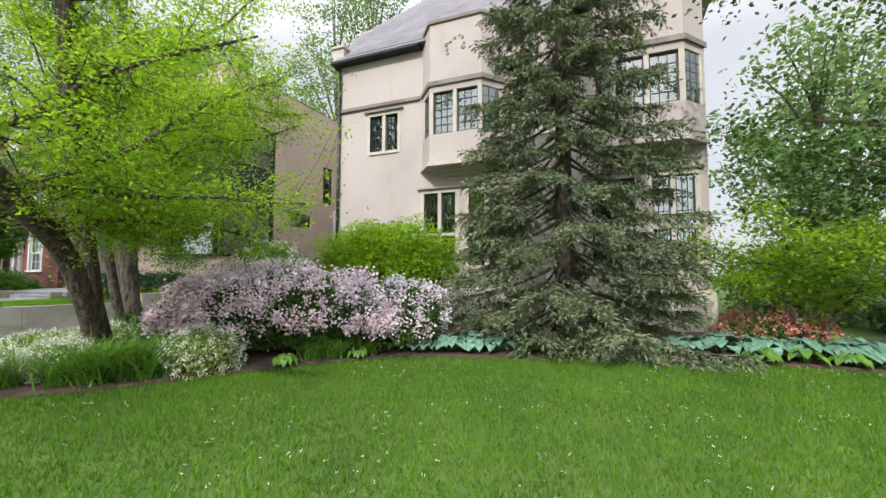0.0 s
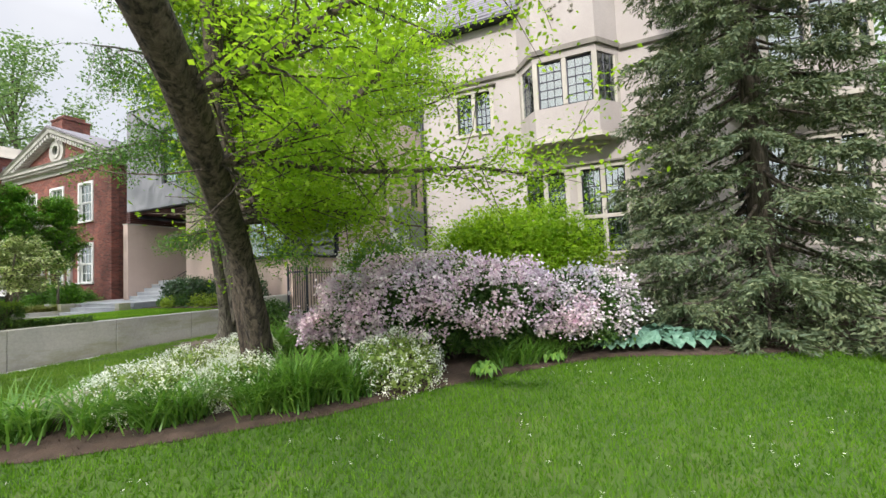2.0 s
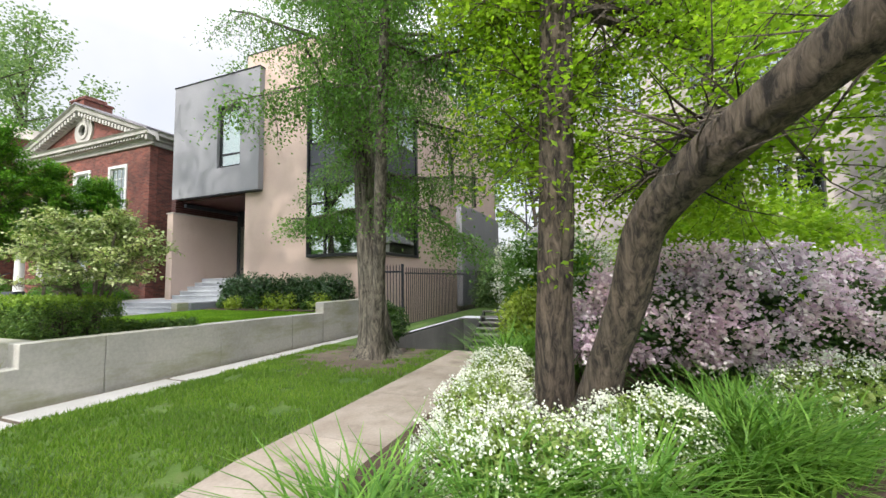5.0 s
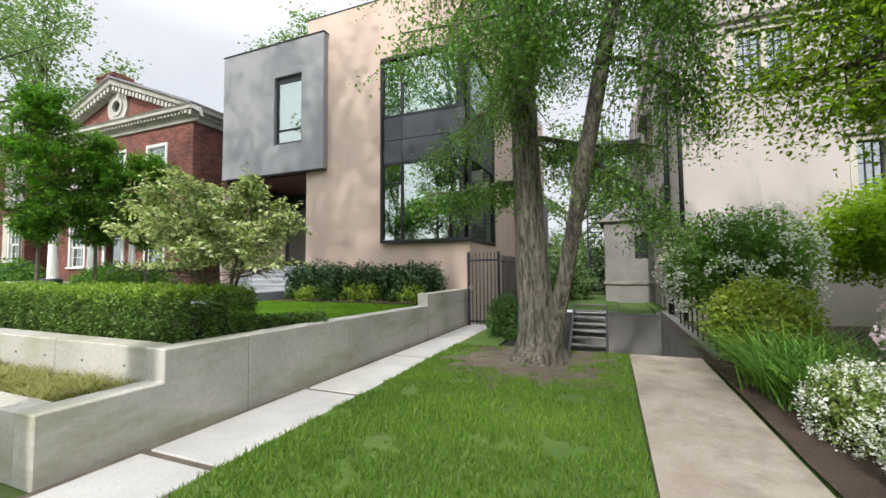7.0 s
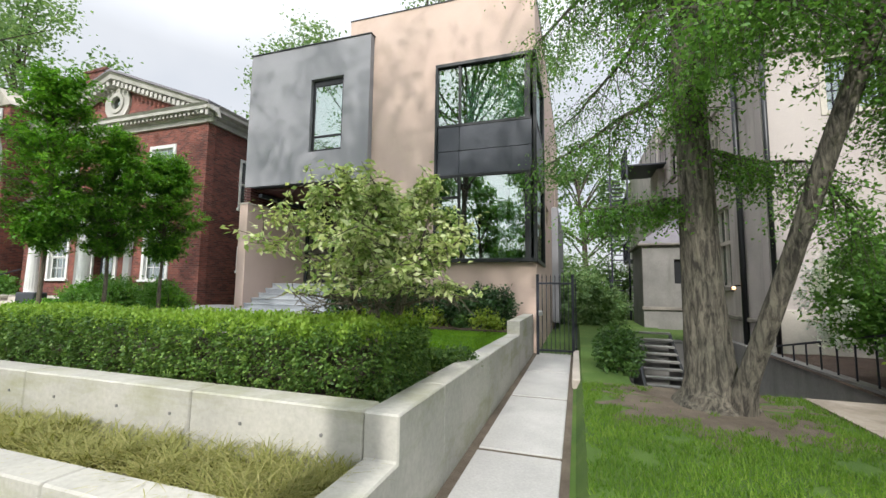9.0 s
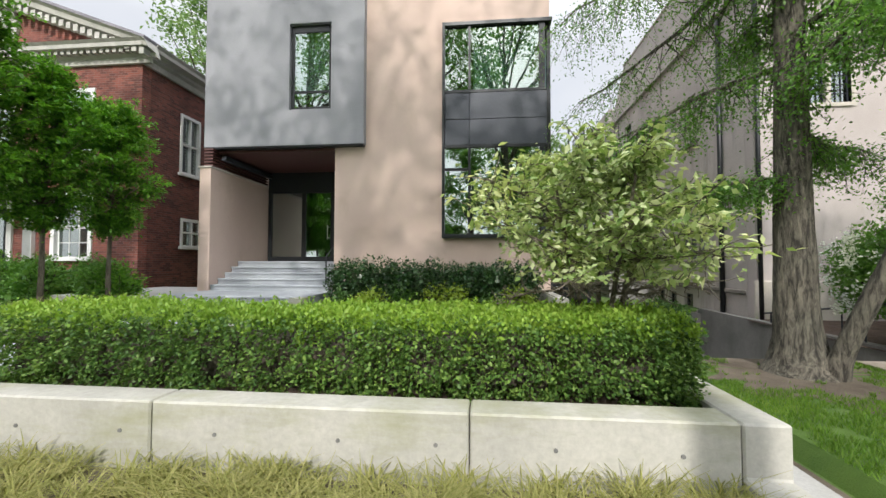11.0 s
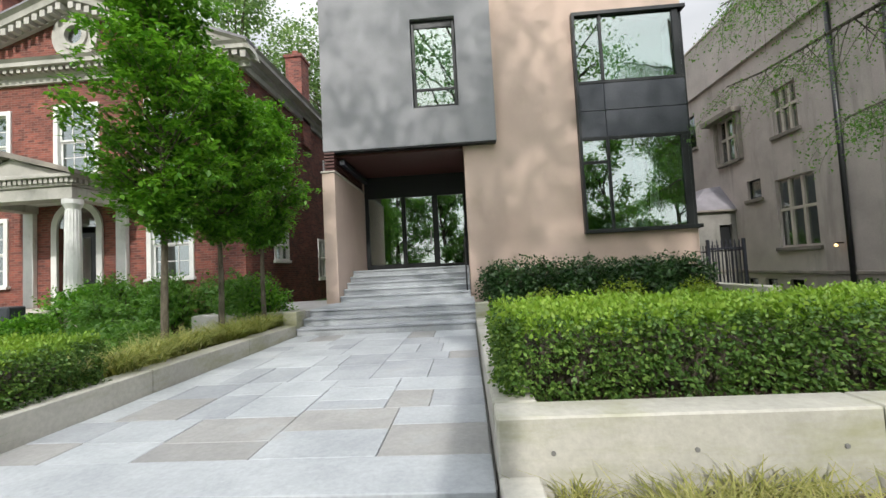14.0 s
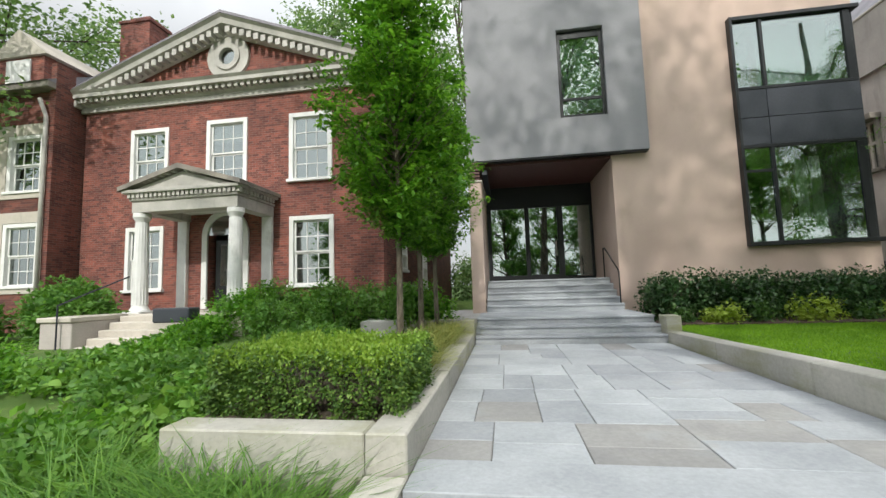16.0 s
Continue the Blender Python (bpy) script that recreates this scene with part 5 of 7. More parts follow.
# entrance door with a fan light
fd = part("front_door", boxes((BC - 0.45, BC + 0.45, BY + 0.14, BY + 0.2, 1.2, 3.35), bevel=0.01), M_BLACK, BH, "dark panelled front door under a fanlight")
part("pane", boxes((BC - 0.28, BC + 0.28, BY + 0.125, BY + 0.139, 1.9, 3.2)), M_OLDGLASS, fd)
arch = bmesh.new()
for k in range(14):
    t0, t1 = math.pi * k / 14, math.pi * (k + 1) / 14
    vs_ = []
    for y2 in (BY - 0.07, BY - 0.003):
        for t, r in ((t0, 0.62), (t1, 0.62), (t1, 0.8), (t0, 0.8)):
            vs_.append(arch.verts.new((BC + r * math.cos(t), y2, 3.5 + r * math.sin(t))))
    for f in ((0, 1, 2, 3), (0, 4, 5, 1), (2, 6, 7, 3)):
        arch.faces.new([vs_[i] for i in f])
bmesh.ops.recalc_face_normals(arch, faces=arch.faces)
box(arch, BC - 0.8, BC - 0.62, BY - 0.07, BY - 0.003, 1.2, 3.5)
box(arch, BC + 0.62, BC + 0.8, BY - 0.07, BY - 0.003, 1.2, 3.5)
part("door_surround", arch, M_WHITE, BH)
fan = bmesh.new()
fv = [fan.verts.new((BC + 0.62 * math.cos(math.pi * k / 14), BY - 0.012, 3.5 + 0.62 * math.sin(math.pi * k / 14))) for k in range(15)]
fan.faces.new(fv)
part("fanlight", fan, M_OLDGLASS, BH)
# porch
PC = thing("porch", (BC, 10.6, 0.6), "white painted classical porch with fluted columns", "porch")
part("porch_floor", boxes((BC - 1.95, BC + 1.95, 9.75, BY - 0.005, 0.3, 1.18), bevel=0.02), M_LIME, PC, "stone porch floor")


def column(x, y, r=0.185):
    rows = [(r * 1.35, 1.18), (r * 1.35, 1.27), (r * 1.12, 1.33), (r, 1.4), (r, 2.2), (r * 0.82, 3.72), (r * 0.9, 3.76), (r * 1.2, 3.86), (r * 1.2, 3.98)]
    c = part("column", lathe(bmesh.new(), x, y, rows, 24), M_PORCH, PC, "white fluted column", smooth=False)
    for k in range(16):
        t = 2 * math.pi * k / 16
        part("flute", tube(bmesh.new(), [(x + r * math.cos(t), y + r * math.sin(t), 1.42), (x + r * 0.82 * math.cos(t), y + r * 0.82 * math.sin(t), 3.7)], [0.016, 0.013], 5), M_PORCH, c)
    part("base", boxes((x - 0.27, x + 0.27, y - 0.27, y + 0.27, 1.181, 1.245), bevel=0.01), M_PORCH, c)


for sx in (-1, 1):
    column(BC + sx * 1.45, 10.18)
    part("pilaster", boxes((BC + sx * 1.45 - 0.16, BC + sx * 1.45 + 0.16, BY - 0.14, BY - 0.004, 1.18, 3.98), bevel=0.01), M_PORCH, PC)
part("entablature", boxes((BC - 1.62, BC + 1.62, 9.99, 10.4, 3.985, 4.3), (BC - 1.62, BC - 1.24, 10.4, BY - 0.004, 3.985, 4.3), (BC + 1.24, BC + 1.62, 10.4, BY - 0.004, 3.985, 4.3), bevel=0.01), M_CORNICE, PC)
part("ceiling_boards", boxes((BC - 1.23, BC + 1.23, 10.41, BY - 0.004, 4.2, 4.29)), M_PORCH, PC)
part("porch_cornice", boxes((BC - 1.66, BC + 1.66, 9.93, BY - 0.004, 4.305, 4.38), (BC - 1.78, BC + 1.78, 9.8, BY - 0.004, 4.5, 4.6), bevel=0.015), M_CORNICE, PC)
for i in range(24):
    q = BC - 1.6 + 3.2 * i / 23
    part("dentil", boxes((q - 0.045, q + 0.045, 9.86, 9.95, 4.38, 4.5)), M_CORNICE, PC)
for i in range(11):
    q = 9.95 + 1.6 * i / 10
    part("dentil", boxes((BC + 1.64, BC + 1.74, q - 0.045, q + 0.045, 4.38, 4.5)), M_CORNICE, PC)
part("pediment", profile_y([(BC - 1.6, 4.6), (BC + 1.6, 4.6), (BC, 5.05)], 9.92, BY - 0.004), M_CORNICE, PC)
for s in (-1, 1):
    part("porch_roof", profile_y([(BC + s * 1.85, 4.56), (BC + s * 1.85, 4.68), (BC, 5.24), (BC, 5.1)], 9.74, BY - 0.004), M_STAINED, PC, "weathered lead porch roof")
for s in (-1, 1):
    for i in range(9):
        q = (i + 0.6) / 9.6
        part("dentil", boxes((BC + s * 1.85 * (1 - q) - 0.045, BC + s * 1.85 * (1 - q) + 0.045, 9.8, 9.92, 4.6 + 0.46 * q, 4.68 + 0.46 * q)), M_CORNICE, PC)
PS = thing("porch_steps", (-32.6, 9.2, 0.4), "worn tan stone steps up to the porch", "steps")
for i in range(5):
    part("step", boxes((-33.3, -31.0, 8.35 + 0.28 * i, 8.66 + 0.28 * i if i < 4 else 9.74, 0.2, 0.52 + 0.165 * i - (0.02 if i == 4 else 0)), bevel=0.02), M_LIME, PS)
part("pier", boxes((-34.2, -33.32, 8.3, 9.73, 0.2, 1.1), bevel=0.02), M_STUCCO_S, PS)
part("pier_cap", boxes((-34.25, -33.3, 8.25, 9.73, 1.1, 1.22), bevel=0.02), M_LIME, PS)
pr = bmesh.new()
tube(pr, [(-33.6, 8.2, 0.4), (-33.6, 8.2, 1.5), (-33.5, 9.9, 2.2)], [0.02] * 3, 8)
part("rail", pr, M_IRON, PS, "black iron handrail")
pl = bmesh.new()
box(pl, -31.9, -30.9, 9.0, 9.4, 1.0, 1.35, bevel=0.03)
tagged(part("planter_box", pl, M_CHAR), "long grey planter box by the porch", "planter")
structure("planter_plinth", boxes((-31.95, -30.85, 8.95, 9.45, 0.2, 0.995)), M_LIME, "stone plinth under the planter box", "plinth")

# neighbour on the far side
NH = thing("far_brick_house", (-42, 12, 0.4), "dark red brick house with stone window surrounds", "house")
nw = [(-39.35, -37.75, 5.05, 7.05), (-39.35, -37.75, 2.0, 4.15), (-43.2, -41.6, 5.05, 7.05), (-43.2, -41.6, 2.0, 4.15)]
part("wall", pierced("x", -47.0, -37.45, 0.0, 8.4, 10.9, 11.2, nw), M_BRICK_D, NH)
part("wall", boxes((-37.75, -37.45, 11.21, 26, 0, 9.2)), M_BRICK_D, NH)
part("pier", boxes((-37.62, -37.4, 10.8, 11.4, 0, 9.3)), M_BRICK_D, NH)
for x0, x1, z0, z1 in nw:
    sash(NH, x0 + 0.1, x1 - 0.1, z0 + 0.1, z1 - 0.05, 10.93, 0.0 if z0 > 3 else 0.0)
    part("stone_band", boxes((x0 - 0.35, x0 + 0.1, 10.86, 10.898, z0 - 0.15, z1 + 0.3), (x1 - 0.1, x1 + 0.2, 10.86, 10.898, z0 - 0.15, z1 + 0.3), (x0 + 0.1, x1 - 0.1, 10.86, 10.898, z1 - 0.05, z1 + 0.3), (x0 + 0.1, x1 - 0.1, 10.86, 10.898, z0 - 0.15, z0 + 0.1)), M_LIME, NH)
part("room_wall", boxes((-46.8, -37.8, 13.0, 13.1, 0.3, 8.3)), M_ROOM, NH)
part("pipe", tube(bmesh.new(), [(-37.62, 10.72, 0.4), (-37.62, 10.72, 7.5), (-37.9, 10.72, 8.1)], [0.06] * 3, 8), M_CORNICE, NH, "pale downpipe", smooth=True)
part("eaves_board", boxes((-47.1, -37.4, 10.55, 11.2, 8.4, 8.6), bevel=0.02), M_STAINED, NH)
part("roof", profile_x([(10.5, 8.6), (17.5, 12.6), (26, 8.6)], -47.2, -37.4), M_SLATE, NH)
dm = part("dormer", boxes((-40.6, -38.6, 11.3, 14, 8.6, 10.0)), M_BRICK, NH, "brick dormer with a white window")
part("dormer_gable", profile_y([(-40.8, 10.0), (-38.4, 10.0), (-39.6, 11.0)], 11.2, 14.5), M_LIME, dm)
part("dormer_window", boxes((-40.1, -39.1, 11.24, 11.298, 8.9, 9.9), bevel=0.01), M_WHITE, dm)


# ---------------------------------------------------------------- plants
def limb(rng, p, d, length, r0, r1, pts=6, wander=0.25, rise=0.0):
    """A wandering limb: points and radii."""
    P, R = [Vector(p)], [r0]
    d = Vector(d).normalized()
    for i in range(pts):
        d = (d + Vector((rng.uniform(-1, 1), rng.uniform(-1, 1), rng.uniform(-1, 1))) * wander + Vector((0, 0, rise))).normalized()
        P.append(P[-1] + d * length / pts)
        R.append(r0 + (r1 - r0) * (i + 1) / pts)
    return P, R


def crown_points(twigs, per, spread, rs):
    """Leaf points scattered round twig points, clumped."""
    T = np.array([tuple(t) for t in twigs])
    idx = np.repeat(np.arange(len(T)), per)
    return T[idx] + rs.normal(size=(len(idx), 3)) * np.array([spread, spread, spread * 0.6])


def stem_tree(name, label, stems, seed, bark, leaf, boughs, per=10, leaf_len=0.09, spread=0.22, droop=0.2, hang=0.0, width=0.55, category="tree", twig_n=5, bare=None):
    """A tree from given trunk lines: stems [(points, radii)], boughs [(start, way, length, radius)]; twigs and leaves grow from the boughs."""
    rng, rs = random.Random(seed), np.random.RandomState(seed)
    base = stems[0][0][0]
    t = thing(name, base, label, category)
    bm = bmesh.new()
    for pts, radii in stems:
        fine_p, fine_r = [], []
        q = [Vector(p) for p in pts]
        q = [q[0] * 2 - q[1], *q, q[-1] * 2 - q[-2]]
        for i in range(1, len(q) - 2):
            for k in range(7):
                f = k / 7
                a, c, d, e = q[i - 1:i + 3]
                fine_p.append(0.5 * (2 * c + (d - a) * f + (2 * a - 5 * c + 4 * d - e) * f * f + (3 * c - a - 3 * d + e) * f ** 3))
                fine_r.append(radii[i - 1] + (radii[i] - radii[i - 1]) * f)
        fine_p.append(Vector(pts[-1]))
        fine_r.append(radii[-1])
        tube(bm, fine_p, fine_r, 40 if len(stems) < 3 else 10, 0.065, rng)
        if len(stems) > 2:
            part("stem", bm, bark, t, smooth=True)
            bm = bmesh.new()
    if len(stems) < 3:
        part("trunk", bm, bark, t, smooth=True)
    else:
        bm.free()
    bb, tips = bmesh.new(), []
    for start, way, length, radius in boughs:
        P, R = limb(rng, start, way, length, radius, radius * 0.3, 7, 0.22, 0.02 - hang * 0.12)
        tube(bb, P, R, 6)
        for i in range(1, len(P)):
            for _ in range(twig_n):
                q = P[i - 1].lerp(P[i], rng.random())
                way2 = Vector((rng.uniform(-1, 1), rng.uniform(-1, 1), rng.uniform(-0.5, 0.6) - hang))
                tp, tr = limb(rng, q, way2, length * rng.uniform(0.16, 0.36), max(0.006, R[i] * 0.35), 0.003, 4, 0.25, -hang * 0.35)
                tube(bb, tp, tr, 3)
                tips += tp[1:]
    part("branchwork", bb, bark, t)
    P = crown_points(tips, per, spread, rs)
    if bare is not None:
        P = P[~bare(P)]
    quad_mesh("crown", leaf_quads(P, leaf_len, rs, width, 0.6, droop), leaf, t)
    return t


def ball_points(n, rs, shell=0.5):
    d = unit(rs.normal(size=(n, 3)))
    return d * (shell + (1 - shell) * rs.random_sample((n, 1))) if shell < 1 else d


def mound(name, label, centre, radii, seed, leaf, n, leaf_len, category="shrub", core=0.8, lump=0.18, width=0.55, turn=0.0, flowers=None, flat=0.4, flower_n=0, flower_len=0.02, per_flower=12, low=-0.55, stems=True, bloom_low=-1.0, bare_patch=-0.28):
    """A shrub: a lumpy mass of leaves round a dark twiggy heart, with flower heads where it blooms."""
    rs = np.random.RandomState(seed)
    cx, cy, cz = centre
    t = thing(name, (cx, cy, max(0.0, cz - radii[2])), label, category)
    ca, sa = math.cos(radians(turn)), math.sin(radians(turn))

    def place(D):
        k = np.array([1 + lump * (noise.noise((d[0] * 2.6 + seed, d[1] * 2.6, d[2] * 2.6)) + 0.5 * noise.noise((d[0] * 6, d[1] * 6 + seed, d[2] * 6))) for d in unit(D)])
        Q = D * k[:, None] * np.array(radii)
        return np.stack([cx + Q[:, 0] * ca - Q[:, 1] * sa, cy + Q[:, 0] * sa + Q[:, 1] * ca, cz + Q[:, 2]], axis=1)

    def dirs(m, shell):
        D = ball_points(int(m * 1.7), rs, shell)
        return D[D[:, 2] > low][:m]

    D = dirs(n, 0.72)
    out = unit(D) * 0.6
    quad_mesh("foliage", leaf_quads(place(D), leaf_len, rs, width, flat, 0.1, out), leaf, t)
    if flowers is not None:
        D = dirs(flower_n, 0.99)
        D = D[D[:, 2] > bloom_low]
        keep = np.array([noise.noise((d[0] * 3 + seed, d[1] * 3, d[2] * 3)) + 0.5 * noise.noise((d[0] * 9, d[1] * 9 + seed, d[2] * 9)) > bare_patch for d in D])
        C = place(D[keep] * 1.03)
        P = np.repeat(C, per_flower, axis=0) + rs.normal(size=(len(C) * per_flower, 3)) * flower_len * np.array([1.4, 1.4, 1.9])
        quad_mesh("bloom", leaf_quads(P, min(flower_len * 1.6, 0.05), rs, 0.9, 0.2, 0.0), flowers, t)
    hb = bmesh.new()
    rng = random.Random(seed)
    if stems:
        for _ in range(14):
            a = rng.uniform(0, 6.28)
            q = Vector((cx + math.cos(a) * radii[0] * 0.15, cy + math.sin(a) * radii[1] * 0.15, max(0.1, cz - radii[2])))
            d = unit(rs.normal(size=(1, 3)))[0]
            e = place(np.array([[d[0] * 0.8, d[1] * 0.8, abs(d[2]) * 0.8]]))[0]
            tube(hb, [q, q.lerp(Vector(e), 0.5) + Vector((0, 0, 0.1)), Vector(e)], [0.02, 0.014, 0.005], 5)
        part("stemwork", hb, M_BARK_D, t)
    if core:
        D = dirs(int(n * 0.35), 0.4)
        quad_mesh("inner_foliage", leaf_quads(place(D * core), leaf_len * 1.7, rs, 0.9, 0.3, 0.1), leaf, t)
    return t


def hedge(name, label, x0, x1, y0, y1, z0, z1, seed, dens=430):
    """A clipped hedge: sprigs of leaves over a rounded, uneven block, fresh growth on top, gaps darkened by an inner
    block and a ragged foot.
    """
    rs = np.random.RandomState(seed)
    t = thing(name, ((x0 + x1) / 2, (y0 + y1) / 2, z0), label, "hedge")
    w, d, h = x1 - x0, y1 - y0, z1 - z0
    rnd = 0.13

    def wave(P, N):
        k = np.array([noise.noise((p[0] * 1.5, p[1] * 1.5, p[2] * 2 + seed)) * 0.07 + noise.noise((p[0] * 4.5, p[1] * 4.5, p[2] * 5)) * 0.07 for p in P])
        Q = P + N * k[:, None]
        e = np.minimum(Q[:, 2] - z0, 0.16) / 0.16
        Q[:, 1] += np.where(N[:, 1] < 0, (1 - e) * 0.09, 0)
        lo, hi = np.array([x0, y0, z0 - 9]) + rnd, np.array([x1, y1, z1]) - rnd
        c = np.clip(Q, lo, hi)
        o = Q - c
        n = np.linalg.norm(o, axis=1, keepdims=True)
        return np.where(n > rnd * 1.02, c + o / np.maximum(n, 1e-6) * (rnd + (n - rnd) * 0.35), Q)

    def face(m, axis, side, soft=0.06):
        U = rs.random_sample((m, 3))
        U[:, axis] = side
        P = np.array([x0, y0, z0]) + U * np.array([w, d, h])
        N = np.zeros((m, 3))
        N[:, axis] = 1 if side else -1
        return wave(P, N) - N * np.abs(rs.normal(size=(m, 1))) * soft, N

    def sprigs(P, N, per, spread, size, lift):
        idx = np.repeat(np.arange(len(P)), per)
        Q = P[idx] + rs.normal(size=(len(idx), 3)) * spread
        Q[:, 2] = np.maximum(Q[:, 2], z0 + 0.01)
        return leaf_quads(Q, size, rs, 0.62, 0.35, lift, N[idx] * 0.8 + rs.normal(size=(len(P), 3))[idx] * 0.25)

    sides = [face(int(dens * w * h), 1, 0), face(int(dens * w * h * 0.5), 1, 1), face(int(dens * d * h), 0, 0), face(int(dens * d * h), 0, 1)]
    P, N = np.concatenate([v[0] for v in sides]), np.concatenate([v[1] for v in sides])
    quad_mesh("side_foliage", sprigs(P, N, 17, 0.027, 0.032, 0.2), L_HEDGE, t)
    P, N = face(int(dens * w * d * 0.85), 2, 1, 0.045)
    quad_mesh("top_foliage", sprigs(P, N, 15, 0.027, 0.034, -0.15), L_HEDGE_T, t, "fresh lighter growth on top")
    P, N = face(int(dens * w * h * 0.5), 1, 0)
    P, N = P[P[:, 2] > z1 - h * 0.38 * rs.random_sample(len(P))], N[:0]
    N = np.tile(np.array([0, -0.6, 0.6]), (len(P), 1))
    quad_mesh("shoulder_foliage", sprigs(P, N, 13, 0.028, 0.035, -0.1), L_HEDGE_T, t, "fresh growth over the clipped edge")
    # solid dark block added as the inner shade seen between the leaves
    part("dark_core", boxes((x0 + 0.2, x1 - 0.2, y0 + 0.2, y1 - 0.2, z0, z1 - 0.2), bevel=0.08), M_BARK_D, t)
    return t


def tufts(name, label, spots, seed, leaf, per, length, width, lean=0.6, bend=0.7, category="plant", root=0.06, group=""):
    """Clumps of strap leaves, each clump a thing of its own."""
    for i, (x, y, z, s) in enumerate(spots):
        rs = np.random.RandomState(seed + i)
        t = thing(name, (x, y, z), label, category, group)
        P = np.array([x, y, z]) + rs.normal(size=(int(per * s), 3)) * np.array([root * s, root * s, 0])
        quad_mesh("foliage", strap_quads(P, length * s, rs, width, lean, bend), leaf, t)


def columnar(name, label, x, y, z, clear, top, radius, seed):
    """A young upright hornbeam with a bare stem and a dense egg-shaped crown."""
    rng, rs = random.Random(seed), np.random.RandomState(seed)
    t = thing(name, (x, y, z), label, "tree", "row of upright hornbeams")
    bm = bmesh.new()
    P, R = limb(rng, (x, y, z), (0, 0, 1), top - z - 0.8, 0.055, 0.015, 12, 0.02, 0.0)
    tube(bm, P, R, 10)
    part("trunk", bm, M_TWIG, t, smooth=True)
    bb, tips = bmesh.new(), []
    for i in range(150):
        f = rng.random()
        zz = clear + (top - clear) * f
        a = rng.uniform(0, 6.28)
        prof = (math.sin(min(1.0, f * 2.6) * math.pi / 2) ** 0.8) * (1 - max(0, f - 0.35) / 0.65) ** 0.75
        r = radius * (0.25 + 0.85 * prof) * rng.uniform(0.75, 1.1)
        q = Vector((x, y, min(zz - r * 0.5, top - 0.85)))
        e = Vector((x + math.cos(a) * r, y + math.sin(a) * r, zz + r * 0.25))
        mid = q.lerp(e, 0.5) + Vector((0, 0, 0.06))
        tube(bb, [q, mid, e], [0.014, 0.009, 0.003], 4)
        for k in range(9):
            g = 0.25 + 0.75 * (k + rng.random()) / 9
            tips.append(q.lerp(e, g) + Vector((rng.gauss(0, 0.12), rng.gauss(0, 0.12), rng.gauss(0, 0.09))))
    part("branchwork", bb, M_TWIG, t)
    P = crown_points(tips, 17, 0.062, rs)
    quad_mesh("crown", leaf_quads(P, 0.098, rs, 0.52, 0.8, 0.15), L_HORN, t)
    return t


def spruce(name, label, x, y, z, height, radius, seed):
    """A conifer with whorls of drooping, upturned boughs and hanging needle sprays."""
    rng, rs = random.Random(seed), np.random.RandomState(seed)
    t = thing(name, (x, y, z), label, "tree")
    part("trunk", tube(bmesh.new(), [(x, y, z), (x, y + 0.05, z + height * 0.5), (x, y + 0.1, z + height)], [0.22, 0.13, 0.02], 12, 0.05, rng), M_BARK_D, t, smooth=True)
    bb, S, D, SL = bmesh.new(), [], [], []
    n = 165
    for i in range(n):
        f = (i + rng.random()) / n
        f = f ** 1.15
        zz = z + 0.35 + (height - 0.5) * f
        a = i * 2.4 + rng.uniform(-0.4, 0.4)
        r = radius * (1 - f) ** 0.85 * rng.uniform(0.72, 1.12) + 0.12
        pts = []
        for k in range(8):
            g = k / 7
            drop = -0.75 * r * (g * 0.6 - g * g * 0.25) - (0.3 * (1 - f) * g)
            sy = 0.42 + 0.4 * f if math.sin(a) < 0 else 0.8
            pts.append(Vector((x + math.cos(a) * r * g, y + math.sin(a) * r * g * sy, max(z + 0.12, zz + drop + 0.10 * r * g ** 3))))
        tube(bb, pts, [0.035 * (1 - f) + 0.012 - 0.0035 * min(k, 3) * (1 - f) * 2 for k in range(8)] if f < 0.5 else [0.016 - 0.0015 * k for k in range(8)], 5)
        side = Vector((-math.sin(a), math.cos(a), 0))
        out = Vector((math.cos(a), math.sin(a), 0))
        m = int(12 + 28 * (1 - f))
        for k in range(m):
            g = 0.3 + 0.7 * ((k + rng.random()) / m) ** 0.8
            j = min(6, int(g * 7))
            q = pts[j].lerp(pts[j + 1], g * 7 - j)
            for s in (-1, 1):
                S.append(q)
                D.append((side * s * rng.uniform(0.5, 1.0) + out * rng.uniform(0.3, 0.9) + Vector((0, 0, rng.uniform(-0.55, 0.05)))).normalized())
                SL.append(r * 0.24 * (1.15 - g * 0.6) + 0.16)
    part("branchwork", bb, M_BARK_D, t)
    S, D, SL = np.array([tuple(v) for v in S]), np.array([tuple(v) for v in D]), np.array(SL)
    per = 17
    idx = np.repeat(np.arange(len(S)), per)
    g = np.tile((np.arange(per) + 0.5) / per, len(S))
    P = S[idx] + D[idx] * (SL[idx] * g)[:, None]
    P[:, 2] -= 0.22 * SL[idx] * g * g
    P[:, 2] = np.maximum(P[:, 2], z + 0.05)
    quad_mesh("foliage", leaf_quads(P, 0.1, rs, 0.3, 0.35, 0.2, D[idx] * 0.7), L_SPRUCE, t, "grey-green needles")
    return t


